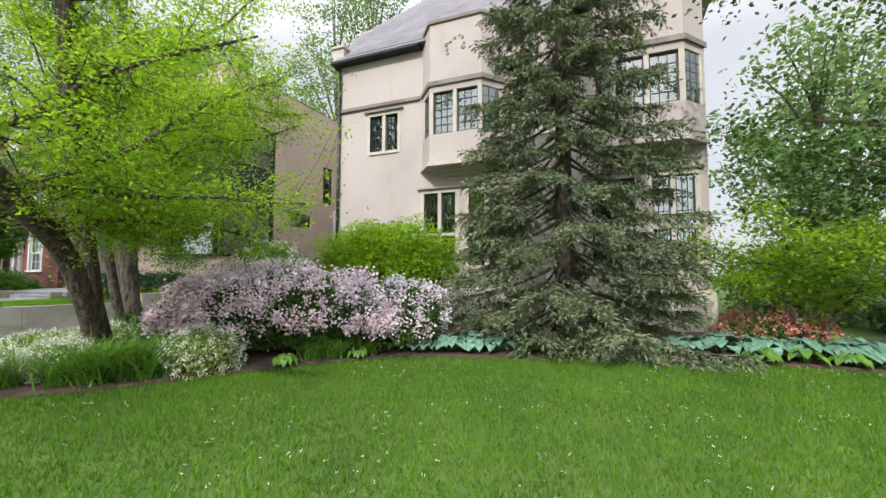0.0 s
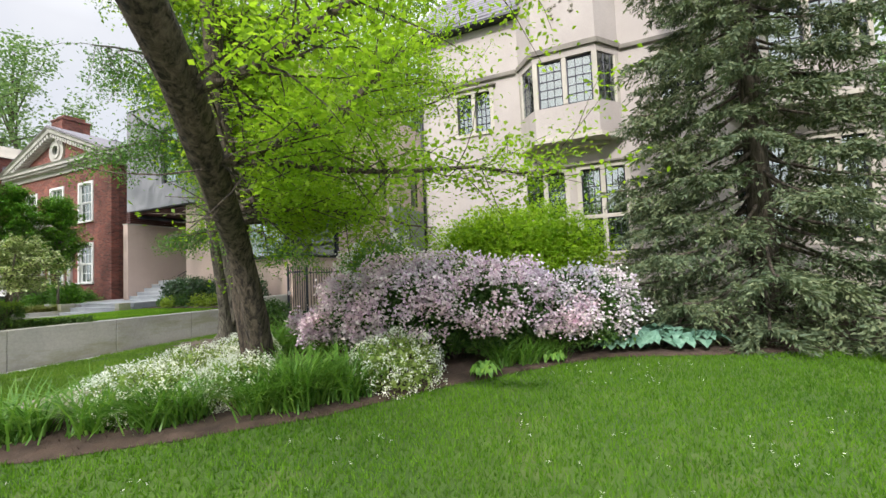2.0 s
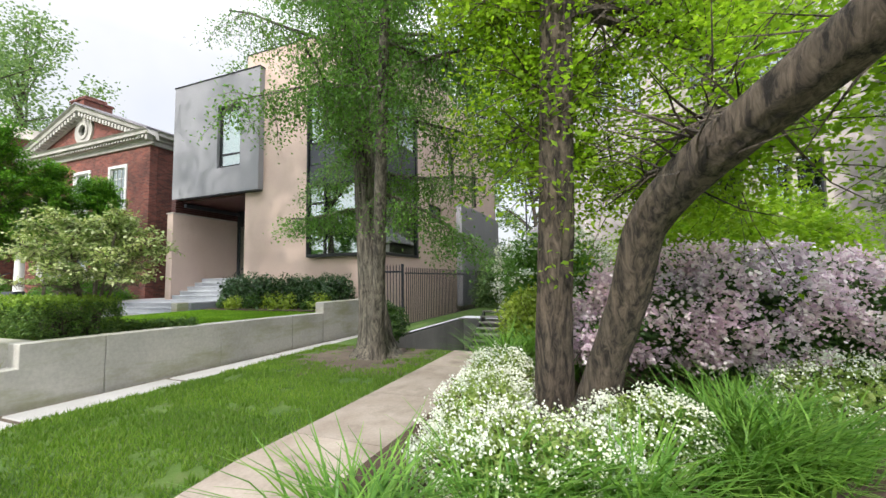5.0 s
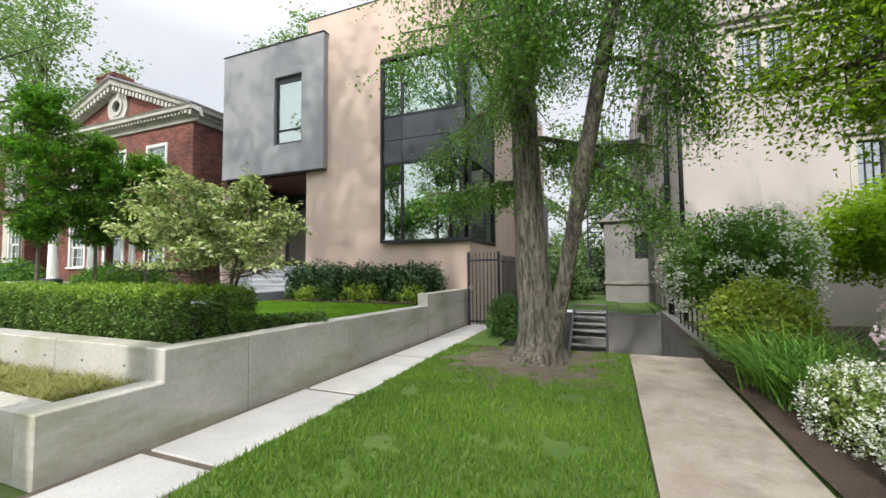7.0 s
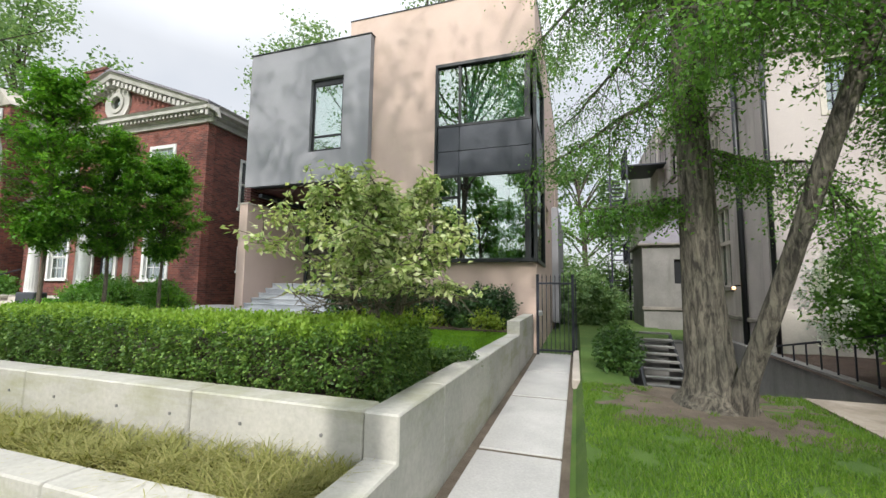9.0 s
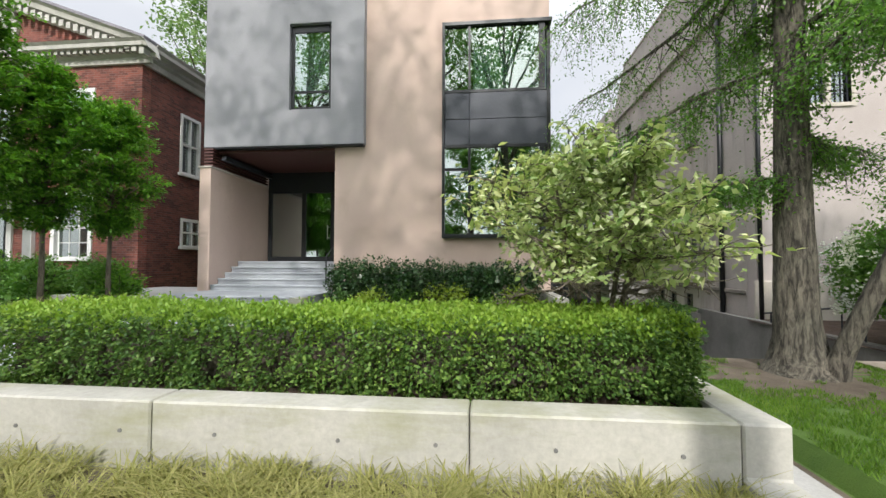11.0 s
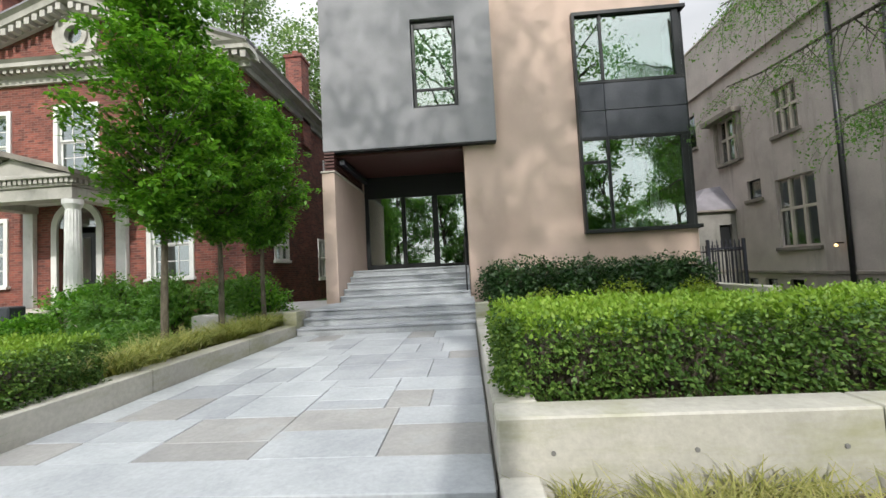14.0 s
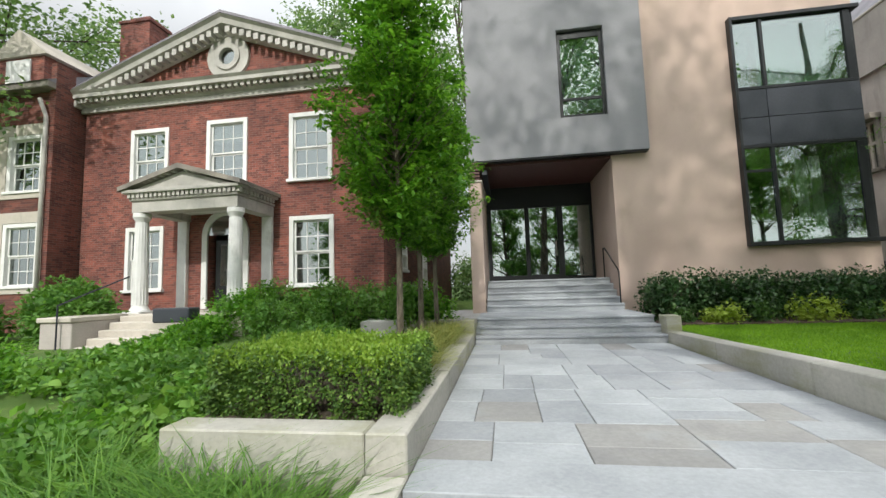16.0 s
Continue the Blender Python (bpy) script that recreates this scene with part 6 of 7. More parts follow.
def far_tree(name, label, x, y, z, height, radius, seed, leaf, n=5000, size=0.28, clear=0.35):
    """A broad tree seen at a distance: trunk, limbs and leaf clumps with gaps."""
    rng, rs = random.Random(seed), np.random.RandomState(seed)
    t = thing(name, (x, y, z), label, "tree")
    bm = bmesh.new()
    P, R = limb(rng, (x, y, z), (0, 0, 1), height * 0.75, 0.28, 0.08, 8, 0.05, 0.02)
    tube(bm, P, R, 10)
    cl = []
    for i in range(26):
        f = rng.uniform(clear, 1.0)
        q = P[min(8, int(f * 8))]
        a = rng.uniform(0, 6.28)
        r = radius * math.sin(math.pi * (0.18 + 0.78 * (f - clear) / (1 - clear))) * rng.uniform(0.6, 1.1)
        e = Vector((x + math.cos(a) * r, y + math.sin(a) * r, z + height * f))
        tube(bm, [q, q.lerp(e, 0.5) + Vector((0, 0, 0.3)), e], [0.08, 0.05, 0.015], 5)
        for g in (0.55, 0.8, 1.0):
            cl.append(q.lerp(e, g) + Vector((rng.gauss(0, 0.3), rng.gauss(0, 0.3), rng.gauss(0, 0.3))))
    part("trunk", bm, M_BARK_D, t)
    C = np.array([tuple(c) for c in cl])
    idx = rs.randint(0, len(C), n)
    D = ball_points(n, rs, 0.3) * rs.uniform(0.5, 1.2, (n, 1)) * radius * 0.30
    quad_mesh("crown", leaf_quads(C[idx] + D * np.array([1, 1, 0.7]), size, rs, 0.6, 0.5, 0.2), leaf, t)
    return t


# street tree that leans over the pavement, two stems from one base
fork_boughs = [
    ((-7.05, 2.7, 2.4), (0.3, 0.85, 0.45), 3.0, 0.05), ((-6.35, 2.0, 2.7), (0.7, 0.7, 0.3), 3.2, 0.05), ((-5.9, 1.4, 3.0), (0.9, 0.6, 0.4), 3.2, 0.05),
    ((-7.1, 2.8, 2.3), (-0.3, 0.9, 0.35), 2.6, 0.04), 
    ((-8.0, 3.4, 3.2), (-0.6, 0.5, 0.4), 2.2, 0.05), ((-7.95, 3.3, 3.8), (0.8, 0.6, 0.25), 3.6, 0.05),
    ((-8.0, 3.4, 3.4), (0.2, 1.0, 0.2), 3.4, 0.05), ((-7.9, 3.2, 4.4), (-0.5, 0.8, 0.3), 3.2, 0.05), 
    ((-7.85, 3.1, 5.4), (-0.7, 0.4, 0.4), 2.4, 0.05), ((-7.85, 3.0, 6.0), (0.4, 0.8, 0.5), 3.2, 0.045), ((-7.85, 3.0, 6.3), (-0.5, -0.5, 0.5), 2.2, 0.045),
    ((-8.05, 3.5, 3.0), (-0.5, 0.9, 0.1), 3.0, 0.045), ((-7.95, 3.25, 4.2), (-0.5, 0.9, 0.15), 3.0, 0.05), ((-8.0, 3.5, 2.6), (0.2, 1.0, 0.1), 2.8, 0.04),
    ((-7.9, 3.15, 5.2), (0.1, 1.0, 0.2), 4.0, 0.05), ((-7.05, 2.7, 2.4), (0.5, 0.9, 0.15), 3.2, 0.04), ((-6.35, 2.0, 2.7), (0.6, 0.9, 0.15), 3.4, 0.04),
    ((-7.95, 3.3, 4.0), (0.6, 0.9, 0.1), 3.6, 0.05), ((-6.8, 2.4, 2.5), (-0.2, 1.0, 0.3), 2.6, 0.04), ((-7.9, 3.2, 4.9), (0.4, 0.9, 0.1), 3.8, 0.05)]
stem_tree("leaning_street_tree", "leaning twin-stemmed street tree with furrowed bark and light green leaves", [
    ([(-7.92, 3.92, 0.05), (-7.80, 3.76, 0.4), (-7.66, 3.58, 0.9), (-7.5, 3.34, 1.4), (-7.36, 3.06, 1.95), (-7.08, 2.71, 2.27), (-6.72, 2.3, 2.53), (-6.38, 1.9, 2.77), (-5.93, 1.38, 3.09), (-5.35, 0.62, 3.5), (-4.6, -0.3, 4.05), (-3.9, -1.1, 4.8)], [0.27, 0.18, 0.15, 0.142, 0.14, 0.142, 0.14, 0.138, 0.135, 0.125, 0.1, 0.05]),
    ([(-8.20, 4.10, 0.05), (-8.17, 4.00, 0.4), (-8.13, 3.80, 1.2), (-8.07, 3.66, 2), (-7.95, 3.26, 4), (-7.85, 3.00, 6.5), (-7.75, 2.90, 8.5)], [0.28, 0.19, 0.165, 0.155, 0.13, 0.09, 0.03])],
    11, M_BARK, L_LIME, fork_boughs, per=20, leaf_len=0.06, spread=0.15, twig_n=8,
    bare=lambda P: (P[:, 0] > -7.7) & (P[:, 2] < 4.6) & ((P[:, 0] + 7.42) * -0.78 + (P[:, 1] - 3.18) * -0.625 > -0.3))

big_boughs = [((-11.85, 6.35, z), (math.cos(a), math.sin(a), u), ln, 0.05) for z, a, u, ln in (
    (2.9, 3.3, 0.0, 1.6), (3.6, 0.6, 0.1, 2.2), (4.2, 4.4, 0.2, 2.4), (4.6, 2.4, 0.2, 2.6), (5.0, 5.4, 0.3, 2.8), (5.4, 1.4, 0.3, 2.6), (5.8, 3.5, 0.3, 3.0), (6.2, 0.2, 0.3, 3.0),
    (6.6, 4.7, 0.3, 3.2), (7.2, 2.9, 0.4, 3.0), (7.6, 5.9, 0.4, 3.2), (8.2, 1.8, 0.4, 3.0), (8.8, 4.0, 0.5, 3.0))]
big_boughs += [((-11.0, 5.4, 3.0), (0.8, 0.5, -0.1), 2.2, 0.035), ((-10.7, 5.0, 4.0), (0.7, 0.7, 0.1), 2.6, 0.035), ((-10.5, 4.7, 5.0), (0.3, 0.9, 0.2), 2.6, 0.035), ((-10.4, 4.5, 5.5), (0.9, -0.2, 0.2), 2.6, 0.035), ((-10.6, 4.9, 4.4), (-0.7, -0.5, 0.1), 2.4, 0.03)]
big_boughs += [((-12.0, 6.2, 6.2), (-0.15, 1.0, 0.35), 5.0, 0.06), ((-12.0, 6.2, 7.2), (0.1, 1.0, 0.35), 4.8, 0.05), ((-11.95, 6.2, 6.7), (-0.4, 0.9, 0.35), 4.4, 0.05)]
big_boughs += [((-10.6, 4.9, 4.6), (0.8, 0.1, 0.3), 3.0, 0.035), ((-10.3, 4.45, 6.0), (0.5, 0.8, 0.4), 3.0, 0.035), ((-10.25, 4.35, 6.2), (1.0, -0.3, 0.2), 2.8, 0.035), ((-12.0, 6.15, 7.4), (0.9, -0.3, 0.2), 3.4, 0.05), ((-11.95, 6.2, 6.4), (0.7, 0.6, 0.2), 3.2, 0.05), ((-12.0, 6.1, 8.2), (-0.4, -0.9, 0.3), 3.0, 0.05), ((-12.0, 6.2, 7.0), (-0.3, 0.9, 0.3), 2.6, 0.04)]
stem_tree("tall_street_tree", "tall street tree with a flared grey trunk and drooping small-leaved branches", [
    ([(-11.72, 6.5, 0.1), (-11.725, 6.5, 0.28), (-11.73, 6.5, 0.5), (-11.76, 6.48, 1.0), (-11.81, 6.42, 2.0), (-11.9, 6.28, 5.0), (-12.0, 6.16, 8.0), (-12.1, 6.1, 11.0)], [0.60, 0.42, 0.33, 0.27, 0.235, 0.18, 0.12, 0.05]),
    ([(-11.5, 6.25, 0.0), (-11.45, 6.1, 0.6), (-11.2, 5.75, 1.7), (-10.92, 5.33, 3.0), (-10.47, 4.69, 5.0), (-10.2, 4.3, 6.4)], [0.2, 0.12, 0.1, 0.095, 0.075, 0.04])],
    23, M_BARK_G, L_MID, big_boughs, per=14, leaf_len=0.055, spread=0.12, droop=0.6, hang=0.6, twig_n=9)

spruce("spruce", "tall grey-green spruce with drooping boughs down to the bed", -0.83, 8.35, 0.15, 13.0, 3.0, 5)

far_tree("garden_tree", "broad leafy tree overhanging the lawn", 6.0, 8.6, 0.2, 11.0, 4.2, 31, L_BUSH, 26000, 0.12, 0.2)
far_tree("garden_tree", "large leafy tree in the neighbouring garden", -42.0, 9.2, 0.4, 18.5, 6.2, 32, L_FAR, 13000, 0.22, 0.35)
for i, (x, y, h) in enumerate(((-46, 33, 17), (-38, 32, 18), (-31, 33, 17.5), (-25, 33, 35), (-18.5, 32, 34), (-12.6, 33, 13), (8, 22, 13), (14, 16, 12), (12, 28, 15), (22, 24, 14), (-36, 29.5, 25), (-29.5, 31, 22), (-49.5, 17, 23))):
    far_tree("background_tree", "distant leafy tree behind the houses", x, y, 0.3, h, 4.4 if h < 22 else 6.2, 40 + i, L_FAR, 5000 if h < 22 else 9000, 0.3, 0.3)
for i, (x, y) in enumerate(((-40, -19.5), (-34, -20), (-28.5, -19), (-23, -20), (-17.5, -19.5), (-12, -20), (-6, -19.5), (1, -20))):
    far_tree("street_tree", "street tree across the road", x, y, -0.15, 14.5 + (i * 7 % 3), 4.6, 60 + i, L_MID, 10000, 0.34, 0.1)

for i, (x, h) in enumerate(((-27, 19), (-20.5, 21), (-14.5, 20))):
    far_tree("street_tree", "tall street tree on the verge beside the road", x, -2.9, 0.0, h, 5.2, 160 + i, L_MID, 5600, 0.24, 0.5)
for i, (x, y, r, h) in enumerate(((-12.6, 19, 1.2, 1.3), (-13.6, 22, 1.3, 1.8), (-11.6, 27.0, 1.8, 2.4), (-14, 29, 2.2, 3), (-25.5, 27, 1.6, 2.5), (5.5, 16, 2.0, 2.0), (9, 18, 2.6, 2.4), (13, 17, 2.6, 2.2), (7.5, 13.5, 1.4, 1.1), (18, 18, 3, 2.4), (23, 16, 3, 2.4), (10.5, 12.5, 1.5, 0.9))):
    mound("background_shrub", "large leafy shrub closing the garden behind", (x, y, h * 0.75), (r, r, h * 0.8), 240 + i, L_FAR, 2600, 0.16, "shrub", lump=0.35, low=-0.8)

for i, (y, top) in enumerate(((6.04, 6.75), (7.34, 5.7), (8.75, 5.5))):
    columnar("hornbeam", "young upright hornbeam with dense bright green crown", -24.9 + 0.05 * i, y, 0.7, 2.5, top, 1.08 - 0.08 * i, 70 + i)

# variegated dogwood on the raised bed
dg = random.Random(8)
dog_boughs = []
for tier, (z, up, reach, count) in enumerate(((1.75, 0.25, 0.8, 6), (2.0, 0.3, 0.98, 7), (2.25, 0.35, 0.95, 7), (2.5, 0.5, 0.75, 6), (2.65, 0.9, 0.5, 5))):
    for k in range(count):
        q = 6.283 * (k + dg.uniform(-0.3, 0.3)) / count + tier
        reach_k = reach * dg.uniform(0.8, 1.12) * (0.78 if math.cos(q) > 0.2 else 1.0)
        dog_boughs.append(((-15.25 + 0.22 * math.cos(q), 3.75 + 0.22 * math.sin(q), z - 0.25), (math.cos(q), math.sin(q), up), reach_k, 0.012))
stem_tree("dogwood", "small multi-stemmed dogwood with layered cream-edged leaves", [([(-15.25 + 0.04 * k, 3.72, 0.78), (-15.25 + 0.2 * math.cos(1.26 * k), 3.75 + 0.2 * math.sin(1.26 * k), 1.4), (-15.25 + 0.5 * math.cos(1.26 * k), 3.75 + 0.5 * math.sin(1.26 * k), 2.4)], [0.032, 0.022, 0.01]) for k in range(6)],
          81, M_TWIG, L_DOG, dog_boughs, per=3, leaf_len=0.072, spread=0.042, droop=0.35, width=0.48, twig_n=5, bare=lambda P: P[:, 2] < 1.62)
for k in range(7):
    mound("groundcover", "low dark evergreen groundcover at the hedge end", (-15.35 + 0.09 * k, 4.15 + 0.14 * k, 0.8), (0.24, 0.22, 0.16), 870 + k, L_HEDGE, 420, 0.05, "garden plants", lump=0.3, stems=False, low=-0.6)

# shrubs and flowers of the old house's bed
mound("lilac_bush", "wide lilac bush covered in pale mauve flowers", (-5.85, 5.85, 0.98), (2.15, 1.05, 0.8), 3, L_BUSH, 15000, 0.075, "lilac", turn=24, flowers=P_LILAC, flower_n=2150, flower_len=0.034, per_flower=22, low=-0.75, lump=0.3, bloom_low=-0.38, bare_patch=-0.2)
mound("lilac_bush", "small lilac bush with almost white flowers", (-3.75, 6.85, 0.88), (0.85, 0.75, 0.68), 13, L_BUSH, 5000, 0.07, "lilac", turn=20, flowers=P_PALE, flower_n=420, flower_len=0.034, per_flower=20, low=-0.75, lump=0.3, bloom_low=-0.35, bare_patch=-0.2)
mound("spreading_maple_bush", "broad bright green maple bush against the wall", (-5.5, 9.1, 2.05), (2.3, 1.5, 1.1), 4, L_LIME, 15000, 0.085, "shrub", lump=0.22, flat=0.75, low=-0.6)
mound("flowering_shrub", "white-flowered rounded deutzia at the bed edge", (-5.9, 4.2, 0.45), (0.6, 0.55, 0.42), 5, L_DEUT, 3000, 0.035, "flowering shrub", flowers=P_WHITE, flower_n=620, flower_len=0.013, per_flower=9, low=-0.9)
for i, (x, y, rx, ry, rz, tn) in enumerate(((-8.2, 2.45, 0.7, 0.42, 0.33, 20), (-7.45, 3.1, 0.48, 0.4, 0.34, 35), (-8.7, 3.3, 0.42, 0.75, 0.34, 0), (-8.8, 4.3, 0.4, 0.6, 0.36, 0))):
    mound("flowering_shrub", "low spreading deutzia white with blossom", (x, y, 0.15 + rz * 0.75), (rx, ry, rz), 90 + i, L_DEUT, 3000, 0.032, "flowering shrub", turn=tn, flowers=P_WHITE, flower_n=680, flower_len=0.013, per_flower=9, low=-0.9)
mound("viburnum", "shrub with white snowball flowers beside the path", (-8.7, 8.3, 1.6), (1.15, 0.9, 1.0), 97, L_MID, 6500, 0.07, "shrub", flowers=P_WHITE, flower_n=120, flower_len=0.035, per_flower=26, low=-0.8)
mound("golden_shrub", "yellow-green low shrub beside the path", (-8.8, 6.9, 0.85), (0.7, 0.6, 0.6), 98, L_YEL, 3500, 0.06, "shrub", low=-0.9)
mound("dark_shrub", "dark green shrub by the sunken area", (-12.7, 8.6, 0.55), (0.45, 0.8, 0.5), 99, L_BUSH, 2500, 0.06, "shrub", low=-0.9)
mound("azalea", "coral azalea in flower", (2.9, 9.4, 0.6), (0.95, 0.6, 0.4), 100, L_MID, 1800, 0.05, "azalea", flowers=P_AZAL, flower_n=420, flower_len=0.03, per_flower=10, low=-0.8)
stem_tree("japanese_maple", "small japanese maple with layered fresh green leaves", [([(3.4, 9.0, 0.2), (3.2, 9.0, 0.8), (2.9, 9.0, 1.5)], [0.07, 0.06, 0.03]), ([(3.42, 9.0, 0.2), (3.7, 9.1, 0.9), (4.2, 9.1, 1.6)], [0.06, 0.05, 0.03])],
          101, M_BARK_D, L_LIME, [((3.2 + 0.25 * math.cos(1.3 * i), 9.0 + 0.25 * math.sin(1.3 * i), 1.2 + 0.1 * i), (math.cos(1.3 * i), math.sin(1.3 * i), 0.2), 1.6, 0.02) for i in range(11)], per=8, leaf_len=0.08, spread=0.12)

rg = random.Random(77)
lily = []
for x, off in ((-8.95, 0.25), (-8.75, 0.3), (-8.5, 0.35), (-8.2, 0.4), (-7.85, 0.45), (-7.5, 0.5), (-7.2, 0.55), (-6.95, 0.5), (-6.75, 0.75), (-6.5, 0.55), (-6.35, 0.9), (-6.9, 1.1), (-7.2, 1.2), (-6.6, 1.3), (-7.0, 0.3), (-6.6, 0.35), (-7.6, 0.3), (-6.2, 0.45)):
    y = bed_y(x) + off + 0.12
    lily.append((x, y, ground_height(x, y) + 0.03, rg.uniform(0.8, 1.05)))
lily += [(-7.0, 2.75, 0.2, 0.95), (-6.85, 3.0, 0.2, 0.95), (-6.6, 3.2, 0.2, 0.95), (-6.75, 3.45, 0.2, 1.0), (-6.45, 3.6, 0.2, 0.95), (-6.95, 3.3, 0.2, 1.0)]
lily += [(-4.85, 5.5, 0.2, 0.9), (-4.55, 5.7, 0.2, 0.9), (-4.3, 5.95, 0.2, 0.8), (-4.2, 6.15, 0.2, 0.8), (-6.2, 4.7, 0.2, 0.9)]
lily += [(-8.95, 5.0, 0.2, 1.25), (-8.7, 5.4, 0.2, 1.3), (-9.0, 5.7, 0.2, 1.3), (-8.6, 6.1, 0.2, 1.35), (-8.3, 5.6, 0.2, 1.3), (-8.2, 5.0, 0.2, 1.2), (-8.9, 6.4, 0.2, 1.2)]
tufts("daylily", "clump of arching green daylily leaves in the bed", [v for k, v in enumerate(lily) if k % 4 != 2], 200, L_STRAP, 150, 0.78, 0.021, 0.55, 0.9, root=0.1, group="daylilies in the bed")


def hosta(x, y, z, s, seed, leaf=L_HOSTA, label="blue-green hosta with broad leaves"):
    """A rosette of broad pointed leaves on short stalks."""
    rs = np.random.RandomState(seed)
    t = thing("hosta", (x, y, z), label, "hosta", "hostas in the bed")
    n = 34
    a = rs.uniform(0, 6.28, n)
    r = s * (0.25 + 0.75 * rs.random_sample(n))
    out = np.stack([np.cos(a), np.sin(a), np.zeros(n)], axis=1)
    side = np.stack([-np.sin(a), np.cos(a), np.zeros(n)], axis=1)
    root = np.array([x, y, z])
    c = root + out * (r * 0.6)[:, None] + np.stack([np.zeros(n), np.zeros(n), s * (0.75 - 0.45 * r / s)], axis=1)
    L, w = s * 0.55, s * 0.24
    up = np.array([0, 0, 1.0])
    b0, m1, m2, tip = c, c + out * L * 0.35 + up * 0.03, c + out * L * 0.7 - up * 0.01, c + out * L - up * 0.07
    Q = []
    for sg in (1, -1):
        Q.append(np.stack([b0, b0 + side * sg * w * 0.6 + up * 0.03, m1 + side * sg * w + up * 0.025, m1], axis=1))
        Q.append(np.stack([m1, m1 + side * sg * w + up * 0.025, m2 + side * sg * w * 0.7 + up * 0.01, m2], axis=1))
        Q.append(np.stack([m2, m2 + side * sg * w * 0.7 + up * 0.01, tip, tip - out * 0.004], axis=1))
    V = np.concatenate(Q)
    quad_mesh("foliage", V, leaf, t)
    st = np.stack([np.tile(root, (n, 1)) - side * 0.006, np.tile(root, (n, 1)) + side * 0.006, b0 + side * 0.006, b0 - side * 0.006], axis=1)
    quad_mesh("stalk_cluster", st, leaf, t)


for i, (x, y, s) in enumerate(((-3.35, 6.95, 0.42), (-2.85, 7.1, 0.45), (-2.4, 7.25, 0.42), (-2.0, 7.35, 0.4), (-2.6, 7.7, 0.4), (1.3, 8.55, 0.45), (1.9, 8.7, 0.5), (2.5, 8.6, 0.5), (3.1, 8.65, 0.5), (3.7, 8.6, 0.5), (4.3, 8.7, 0.5), (2.2, 9.2, 0.5), (3.9, 9.2, 0.5), (4.9, 8.7, 0.5))):
    hosta(x, y, ground_height(x, y) + 0.04, s, 300 + i)
for i, (x, y, s) in enumerate(((-4.95, 4.95, 0.22), (-4.2, 5.95, 0.22), (2.4, 8.25, 0.3), (3.0, 8.28, 0.32), (3.6, 8.3, 0.3), (4.3, 8.3, 0.32))):
    hosta(x, y, ground_height(x, y) + 0.04, s, 330 + i, L_STRAP, "small hosta with pale edged leaves")

# modern house planting
hedge("box_hedge", "long clipped box hedge with bright new growth on top", -20.28, -14.8, 2.93, 3.95, 0.79, 1.36, 6)
hedge("box_hedge", "short clipped box hedge in the planter", -25.7, -24.1, 3.05, 4.25, 0.70, 1.2, 7)
rg = random.Random(5)
for i in range(9):
    x = -19.75 + 0.56 * i
    mound("holly_bush", "dense dark glossy holly below the window", (x, 10.35 + rg.uniform(-0.15, 0.15), 1.22), (0.5, 0.6, 0.58 + rg.uniform(-0.06, 0.06)), 110 + i, L_DARK, 1500, 0.07, "holly", lump=0.3, low=-0.85)
for i in range(9):
    r_ = rg.uniform(0.16, 0.32)
    mound("small_shrub", "small yellow-green shrub before the hollies", (-19.75 + 0.58 * i + rg.uniform(-0.22, 0.22), 9.6 + rg.uniform(-0.1, 0.22), 0.74 + r_ * 0.6), (r_ * 1.2, r_, r_), 125 + i, L_YEL if i % 3 else L_BUSH, 260, 0.06, "shrub", stems=False, low=-0.9, lump=0.5)
rg = random.Random(9)
strip = [(rg.uniform(-20.0, -14.85), rg.uniform(2.0, 2.52), 0.42, rg.uniform(0.6, 1.1)) for _ in range(125)]
tufts("dry_grass", "tuft of dry yellowing grass in the low planter", strip, 400, L_STRAW, 80, 0.29, 0.009, 0.9, 1.0, "grass", 0.06, "dry grass tufts")
lir = [(rg.uniform(-24.7, -24.3), 4.45 + 0.165 * i, 0.70, rg.uniform(0.8, 1.1)) for i in range(27)]
tufts("liriope", "yellow-edged strap-leaved liriope along the wall", lir, 500, L_LIRI, 130, 0.5, 0.013, 0.9, 1.1, "plant", 0.07, "liriope row")
gr = [(-25.2, 2.3, 0.05, 1.15), (-24.75, 2.3, 0.05, 1.1), (-25.75, 2.2, 0.05, 1.15), (-26.3, 2.3, 0.05, 1.15), (-25.1, 2.0, 0.03, 1.0), (-25.7, 1.95, 0.03, 1.0)]
tufts("fountain_grass", "soft bright green fountain grass before the planter", gr, 560, L_STRAP, 520, 0.92, 0.012, 0.55, 1.15, "grass", 0.1, "fountain grass")

# brick house garden
rg = random.Random(21)
for i in range(30):
    x, y = rg.uniform(-34.5, -26.2), rg.uniform(2.6, 9.3)
    if -34.4 < x < -30.8 and y > 6.4:
        continue
    h = rg.uniform(0.22, 0.42)
    mound("groundcover", "leafy green weeds and perennials in the front garden", (x, y, ground_height(x, y) + h * 0.6), (rg.uniform(0.6, 1.1), rg.uniform(0.6, 1.0), h), 140 + i, rg.choice((L_MID, L_HORN, L_STRAP)), 1100, 0.09, "garden plants", lump=0.35, stems=False, low=-0.8)
for i in range(14):
    x, y = -30.5 + 0.42 * i, rg.uniform(8.8, 10.8)
    mound("garden_shrub", "loose leafy shrub before the brick wall", (x, y, 1.05 + rg.uniform(-0.1, 0.25)), (0.6, 0.55, rg.uniform(0.5, 0.8)), 180 + i, rg.choice((L_MID, L_HORN)), 1300, 0.08, "shrub", lump=0.4, low=-0.9)
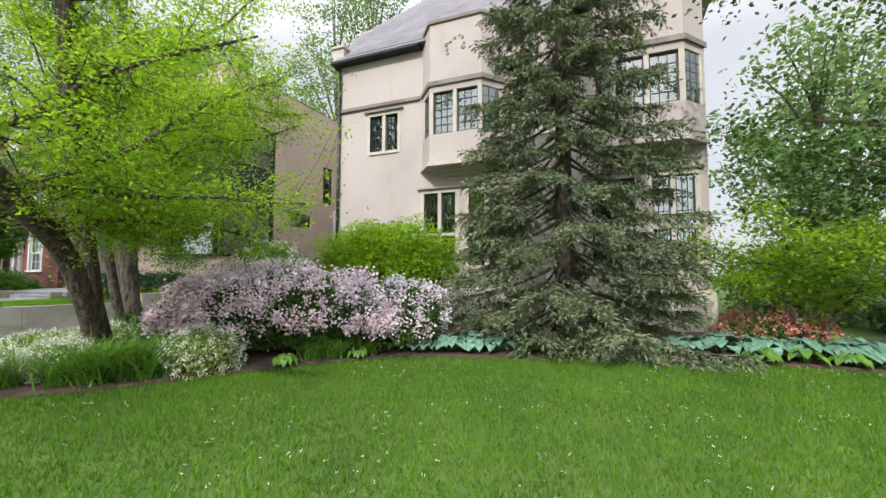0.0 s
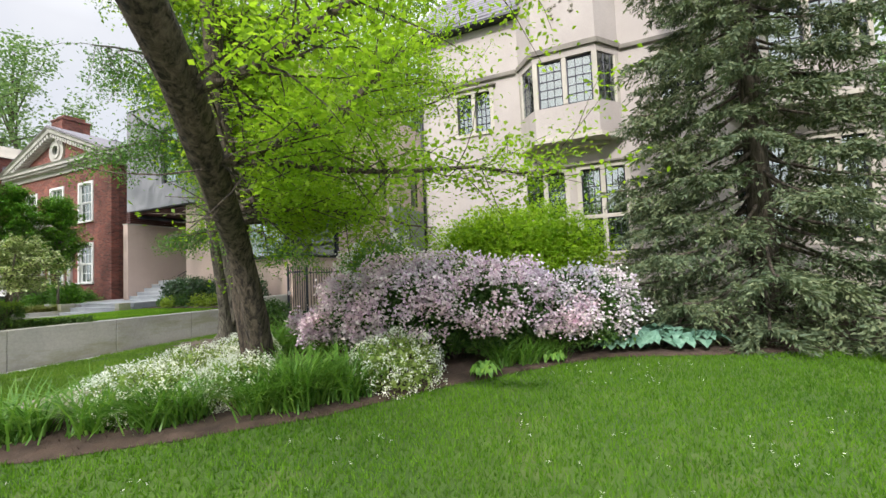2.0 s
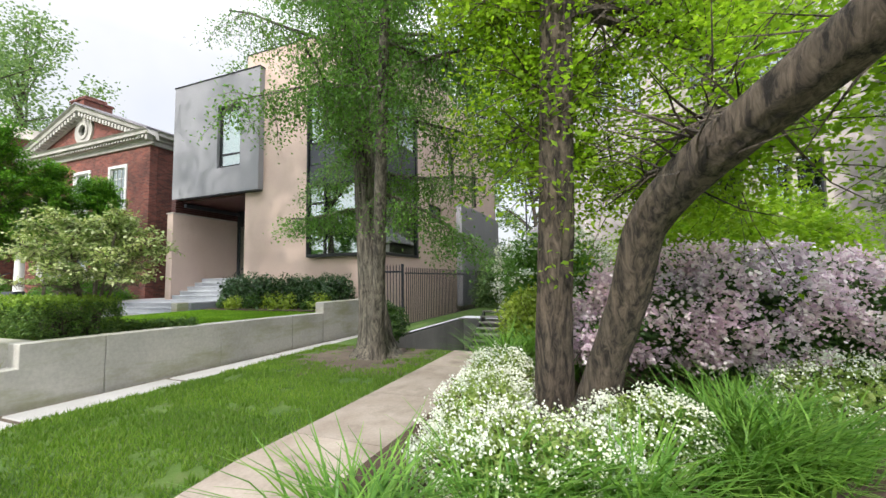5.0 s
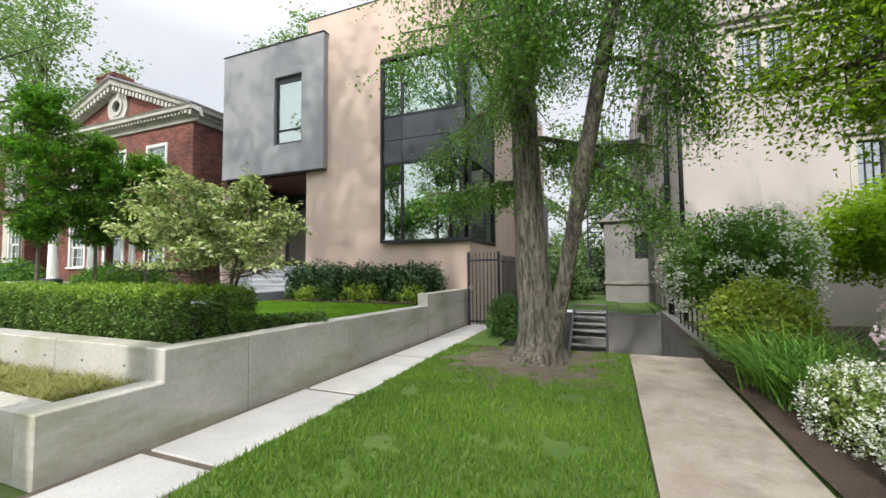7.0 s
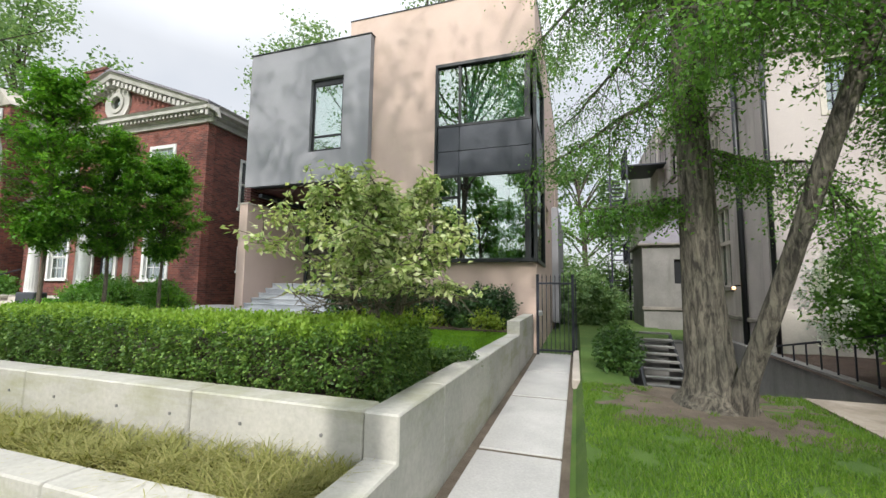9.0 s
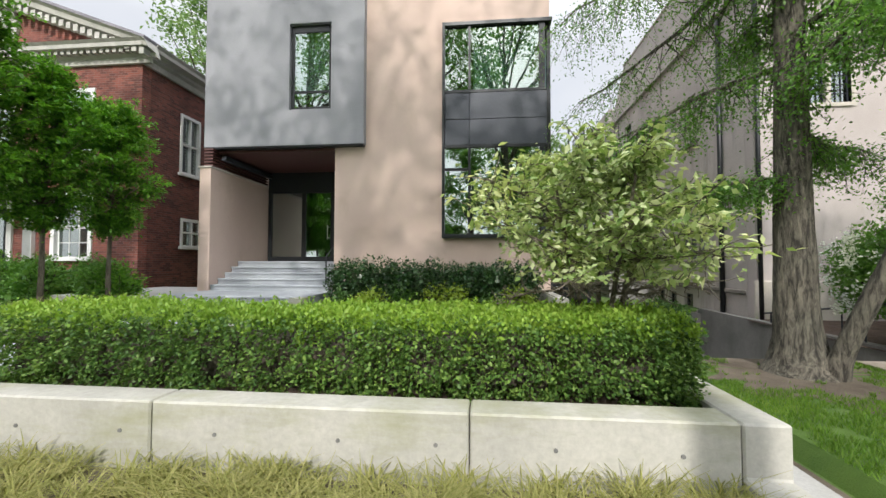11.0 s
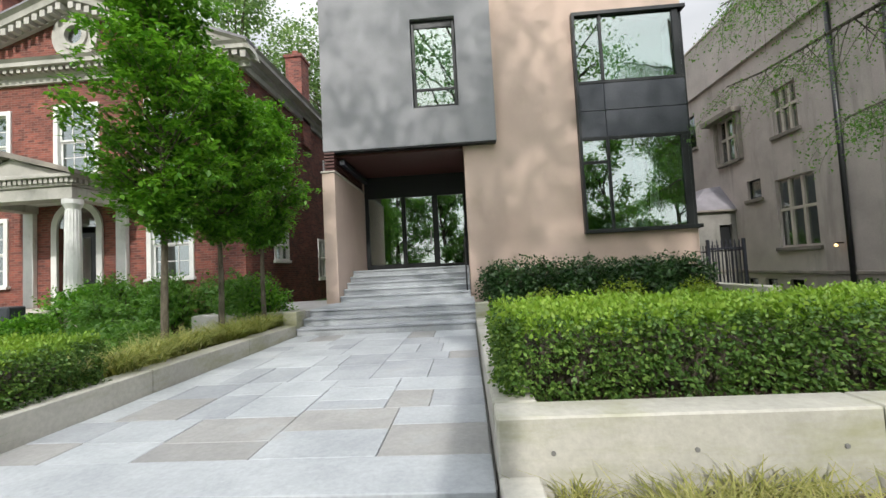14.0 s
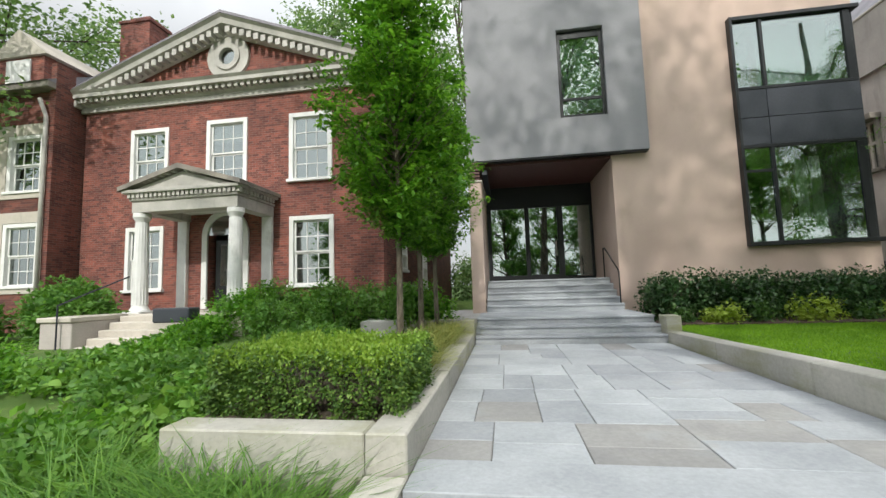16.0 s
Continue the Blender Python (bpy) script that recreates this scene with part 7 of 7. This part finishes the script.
for i, (x, y) in enumerate(((-26.7, 2.7), (-27.3, 3.1), (-27.5, 2.3), (-28.2, 2.7), (-27.0, 1.9), (-28.0, 1.8))):
    mound("groundcover", "leafy green weeds and perennials in the front garden", (x, y, ground_height(x, y) + 0.2), (0.6, 0.5, 0.32), 910 + i, (L_MID, L_HORN, L_STRAP)[i % 3], 1100, 0.085, "garden plants", lump=0.35, stems=False, low=-0.8)
mound("hydrangea", "large leafy hydrangea beside the porch steps", (-35.0, 9.6, 1.2), (1.3, 0.9, 0.95), 199, L_MID, 4200, 0.12, "shrub", lump=0.3, low=-0.9)
mound("hydrangea", "large leafy shrub by the far house", (-37.3, 8.6, 1.0), (1.2, 0.9, 0.9), 198, L_MID, 3000, 0.14, "shrub", lump=0.3, low=-0.9)

# lawn: loose blades and clover flowers over the nearest turf
rs = np.random.RandomState(12)


def blades(name, label, x0, x1, y0, y1, n, test, h=0.05, lift=None, leaf=L_GRASS):
    X, Y = rs.uniform(x0, x1, n), rs.uniform(y0, y1, n)
    keep = np.array([test(a, b) for a, b in zip(X, Y)])
    X, Y = X[keep], Y[keep]
    Z = np.array([lift if lift is not None else ground_height(a, b) for a, b in zip(X, Y)]) - 0.004
    m = len(X)
    a = rs.uniform(0, 6.28, m)
    hh = h * rs.uniform(0.5, 1.4, m)
    w = 0.007
    base = np.stack([X, Y, Z], axis=1)
    sd = np.stack([np.cos(a), np.sin(a), np.zeros(m)], axis=1) * w
    tip = base + np.stack([rs.normal(size=m) * 0.02, rs.normal(size=m) * 0.02, hh], axis=1)
    t = quad_mesh(name, np.stack([base - sd, base + sd, tip], axis=1), leaf, None, "", 3)
    return tagged(t, label, "grass", kind="stuff")


blades("grass", "short mown grass blades of the big lawn", -9.3, 6.0, 1.1, 8.2, 190000, lambda a, b: b < bed_y(a) - 0.01)
blades("grass", "short mown grass blades of the verge", -13.35, -10.45, 1.0, 7.2, 48000, lambda a, b: ((a + 11.85) / 1.6) ** 2 + ((b - 6.45) / 1.5) ** 2 > 0.55 + 0.9 * noise.noise((a * 3, b * 3, 0)) + 0.5 * noise.noise((a * 11, b * 11, 0)) and noise.noise((a * 2.2, b * 2.2, 5)) + 0.6 * noise.noise((a * 7, b * 7, 2)) > -0.42, leaf=L_VERGE)
blades("grass", "fine clipped grass blades of the raised lawn", -20.05, -14.8, 4.2, 9.3, 80000, lambda a, b: True, 0.035, 0.70, L_LAWN)
cX, cY = rs.uniform(-9, 5, 1100), rs.uniform(1.2, 8, 1100)
keep = np.array([b < bed_y(a) - 0.1 and noise.noise((a * 0.8, b * 0.8, 4)) > 0.02 for a, b in zip(cX, cY)])
cP = np.stack([cX[keep], cY[keep], np.array([ground_height(a, b) for a, b in zip(cX[keep], cY[keep])]) + 0.05], axis=1)
cP = np.repeat(cP, 6, axis=0) + rs.normal(size=(len(cP) * 6, 3)) * 0.008
tagged(quad_mesh("clover_flowers", leaf_quads(cP, 0.010, rs, 0.9, 0.3, 0.0), P_WHITE), "tiny white clover flowers in the lawn", "flowers", kind="stuff")
mX, mY = rs.uniform(-9.3, 4, 9000), rs.uniform(1.2, 9.5, 9000)
keep = np.array([bed_y(a) + 0.05 < b < bed_y(a) + 2.2 for a, b in zip(mX, mY)])
mP = np.stack([mX[keep], mY[keep], np.array([ground_height(a, b) for a, b in zip(mX[keep], mY[keep])]) + 0.055], axis=1)
tagged(quad_mesh("mulch_chips", leaf_quads(mP, 0.045, rs, 0.4, 0.75, 0.0), M_MULCH), "loose bark chips on the bed", "mulch", kind="stuff")

# ---------------------------------------------------------------- paving pieces
rp = random.Random(14)
WALKWAY = thing("bluestone_walk", (-22.2, 5.5, 0.4), "broad walk of grey bluestone flags to the entrance", "paving", kind="structure")
part("joint_bed", boxes((-24.0, -20.36, 2.6, 8.42, 0.1, 0.474)), M_JOINT, WALKWAY, "dark recessed joints")
part("front_flag", boxes((-23.99, -20.37, 2.55, 3.0, 0.42, 0.492), bevel=0.006), M_BLUE, WALKWAY)


def flags(x0, x1, y0, y1, depth=0):
    """Cuts an oblong into flags of random sizes, some of them tan."""
    w, h = x1 - x0, y1 - y0
    if (w < 1.15 and h < 0.8) and (w * h < 0.42 or rp.random() < 0.3) or depth > 8:
        m = M_BLUE_T if rp.random() < 0.14 else M_BLUE
        part("flag", boxes((x0 + 0.0035, x1 - 0.0035, y0 + 0.0035, y1 - 0.0035, 0.44, 0.489 + rp.uniform(-0.003, 0.003)), bevel=0.005), m, WALKWAY)
        return
    f = rp.uniform(0.32, 0.68)
    if w > h * rp.uniform(0.9, 1.5):
        flags(x0, x0 + w * f, y0, y1, depth + 1)
        flags(x0 + w * f, x1, y0, y1, depth + 1)
    else:
        flags(x0, x1, y0, y0 + h * f, depth + 1)
        flags(x0, x1, y0 + h * f, y1, depth + 1)


flags(-23.99, -20.37, 3.0, 8.4)
for i in range(-30, 20):
    part("slab", boxes((i * 1.5 + 0.006, i * 1.5 + 1.494, -1.0, 0.92, -0.08, 0.008), bevel=0.008), M_WALK, PAVEMENT)
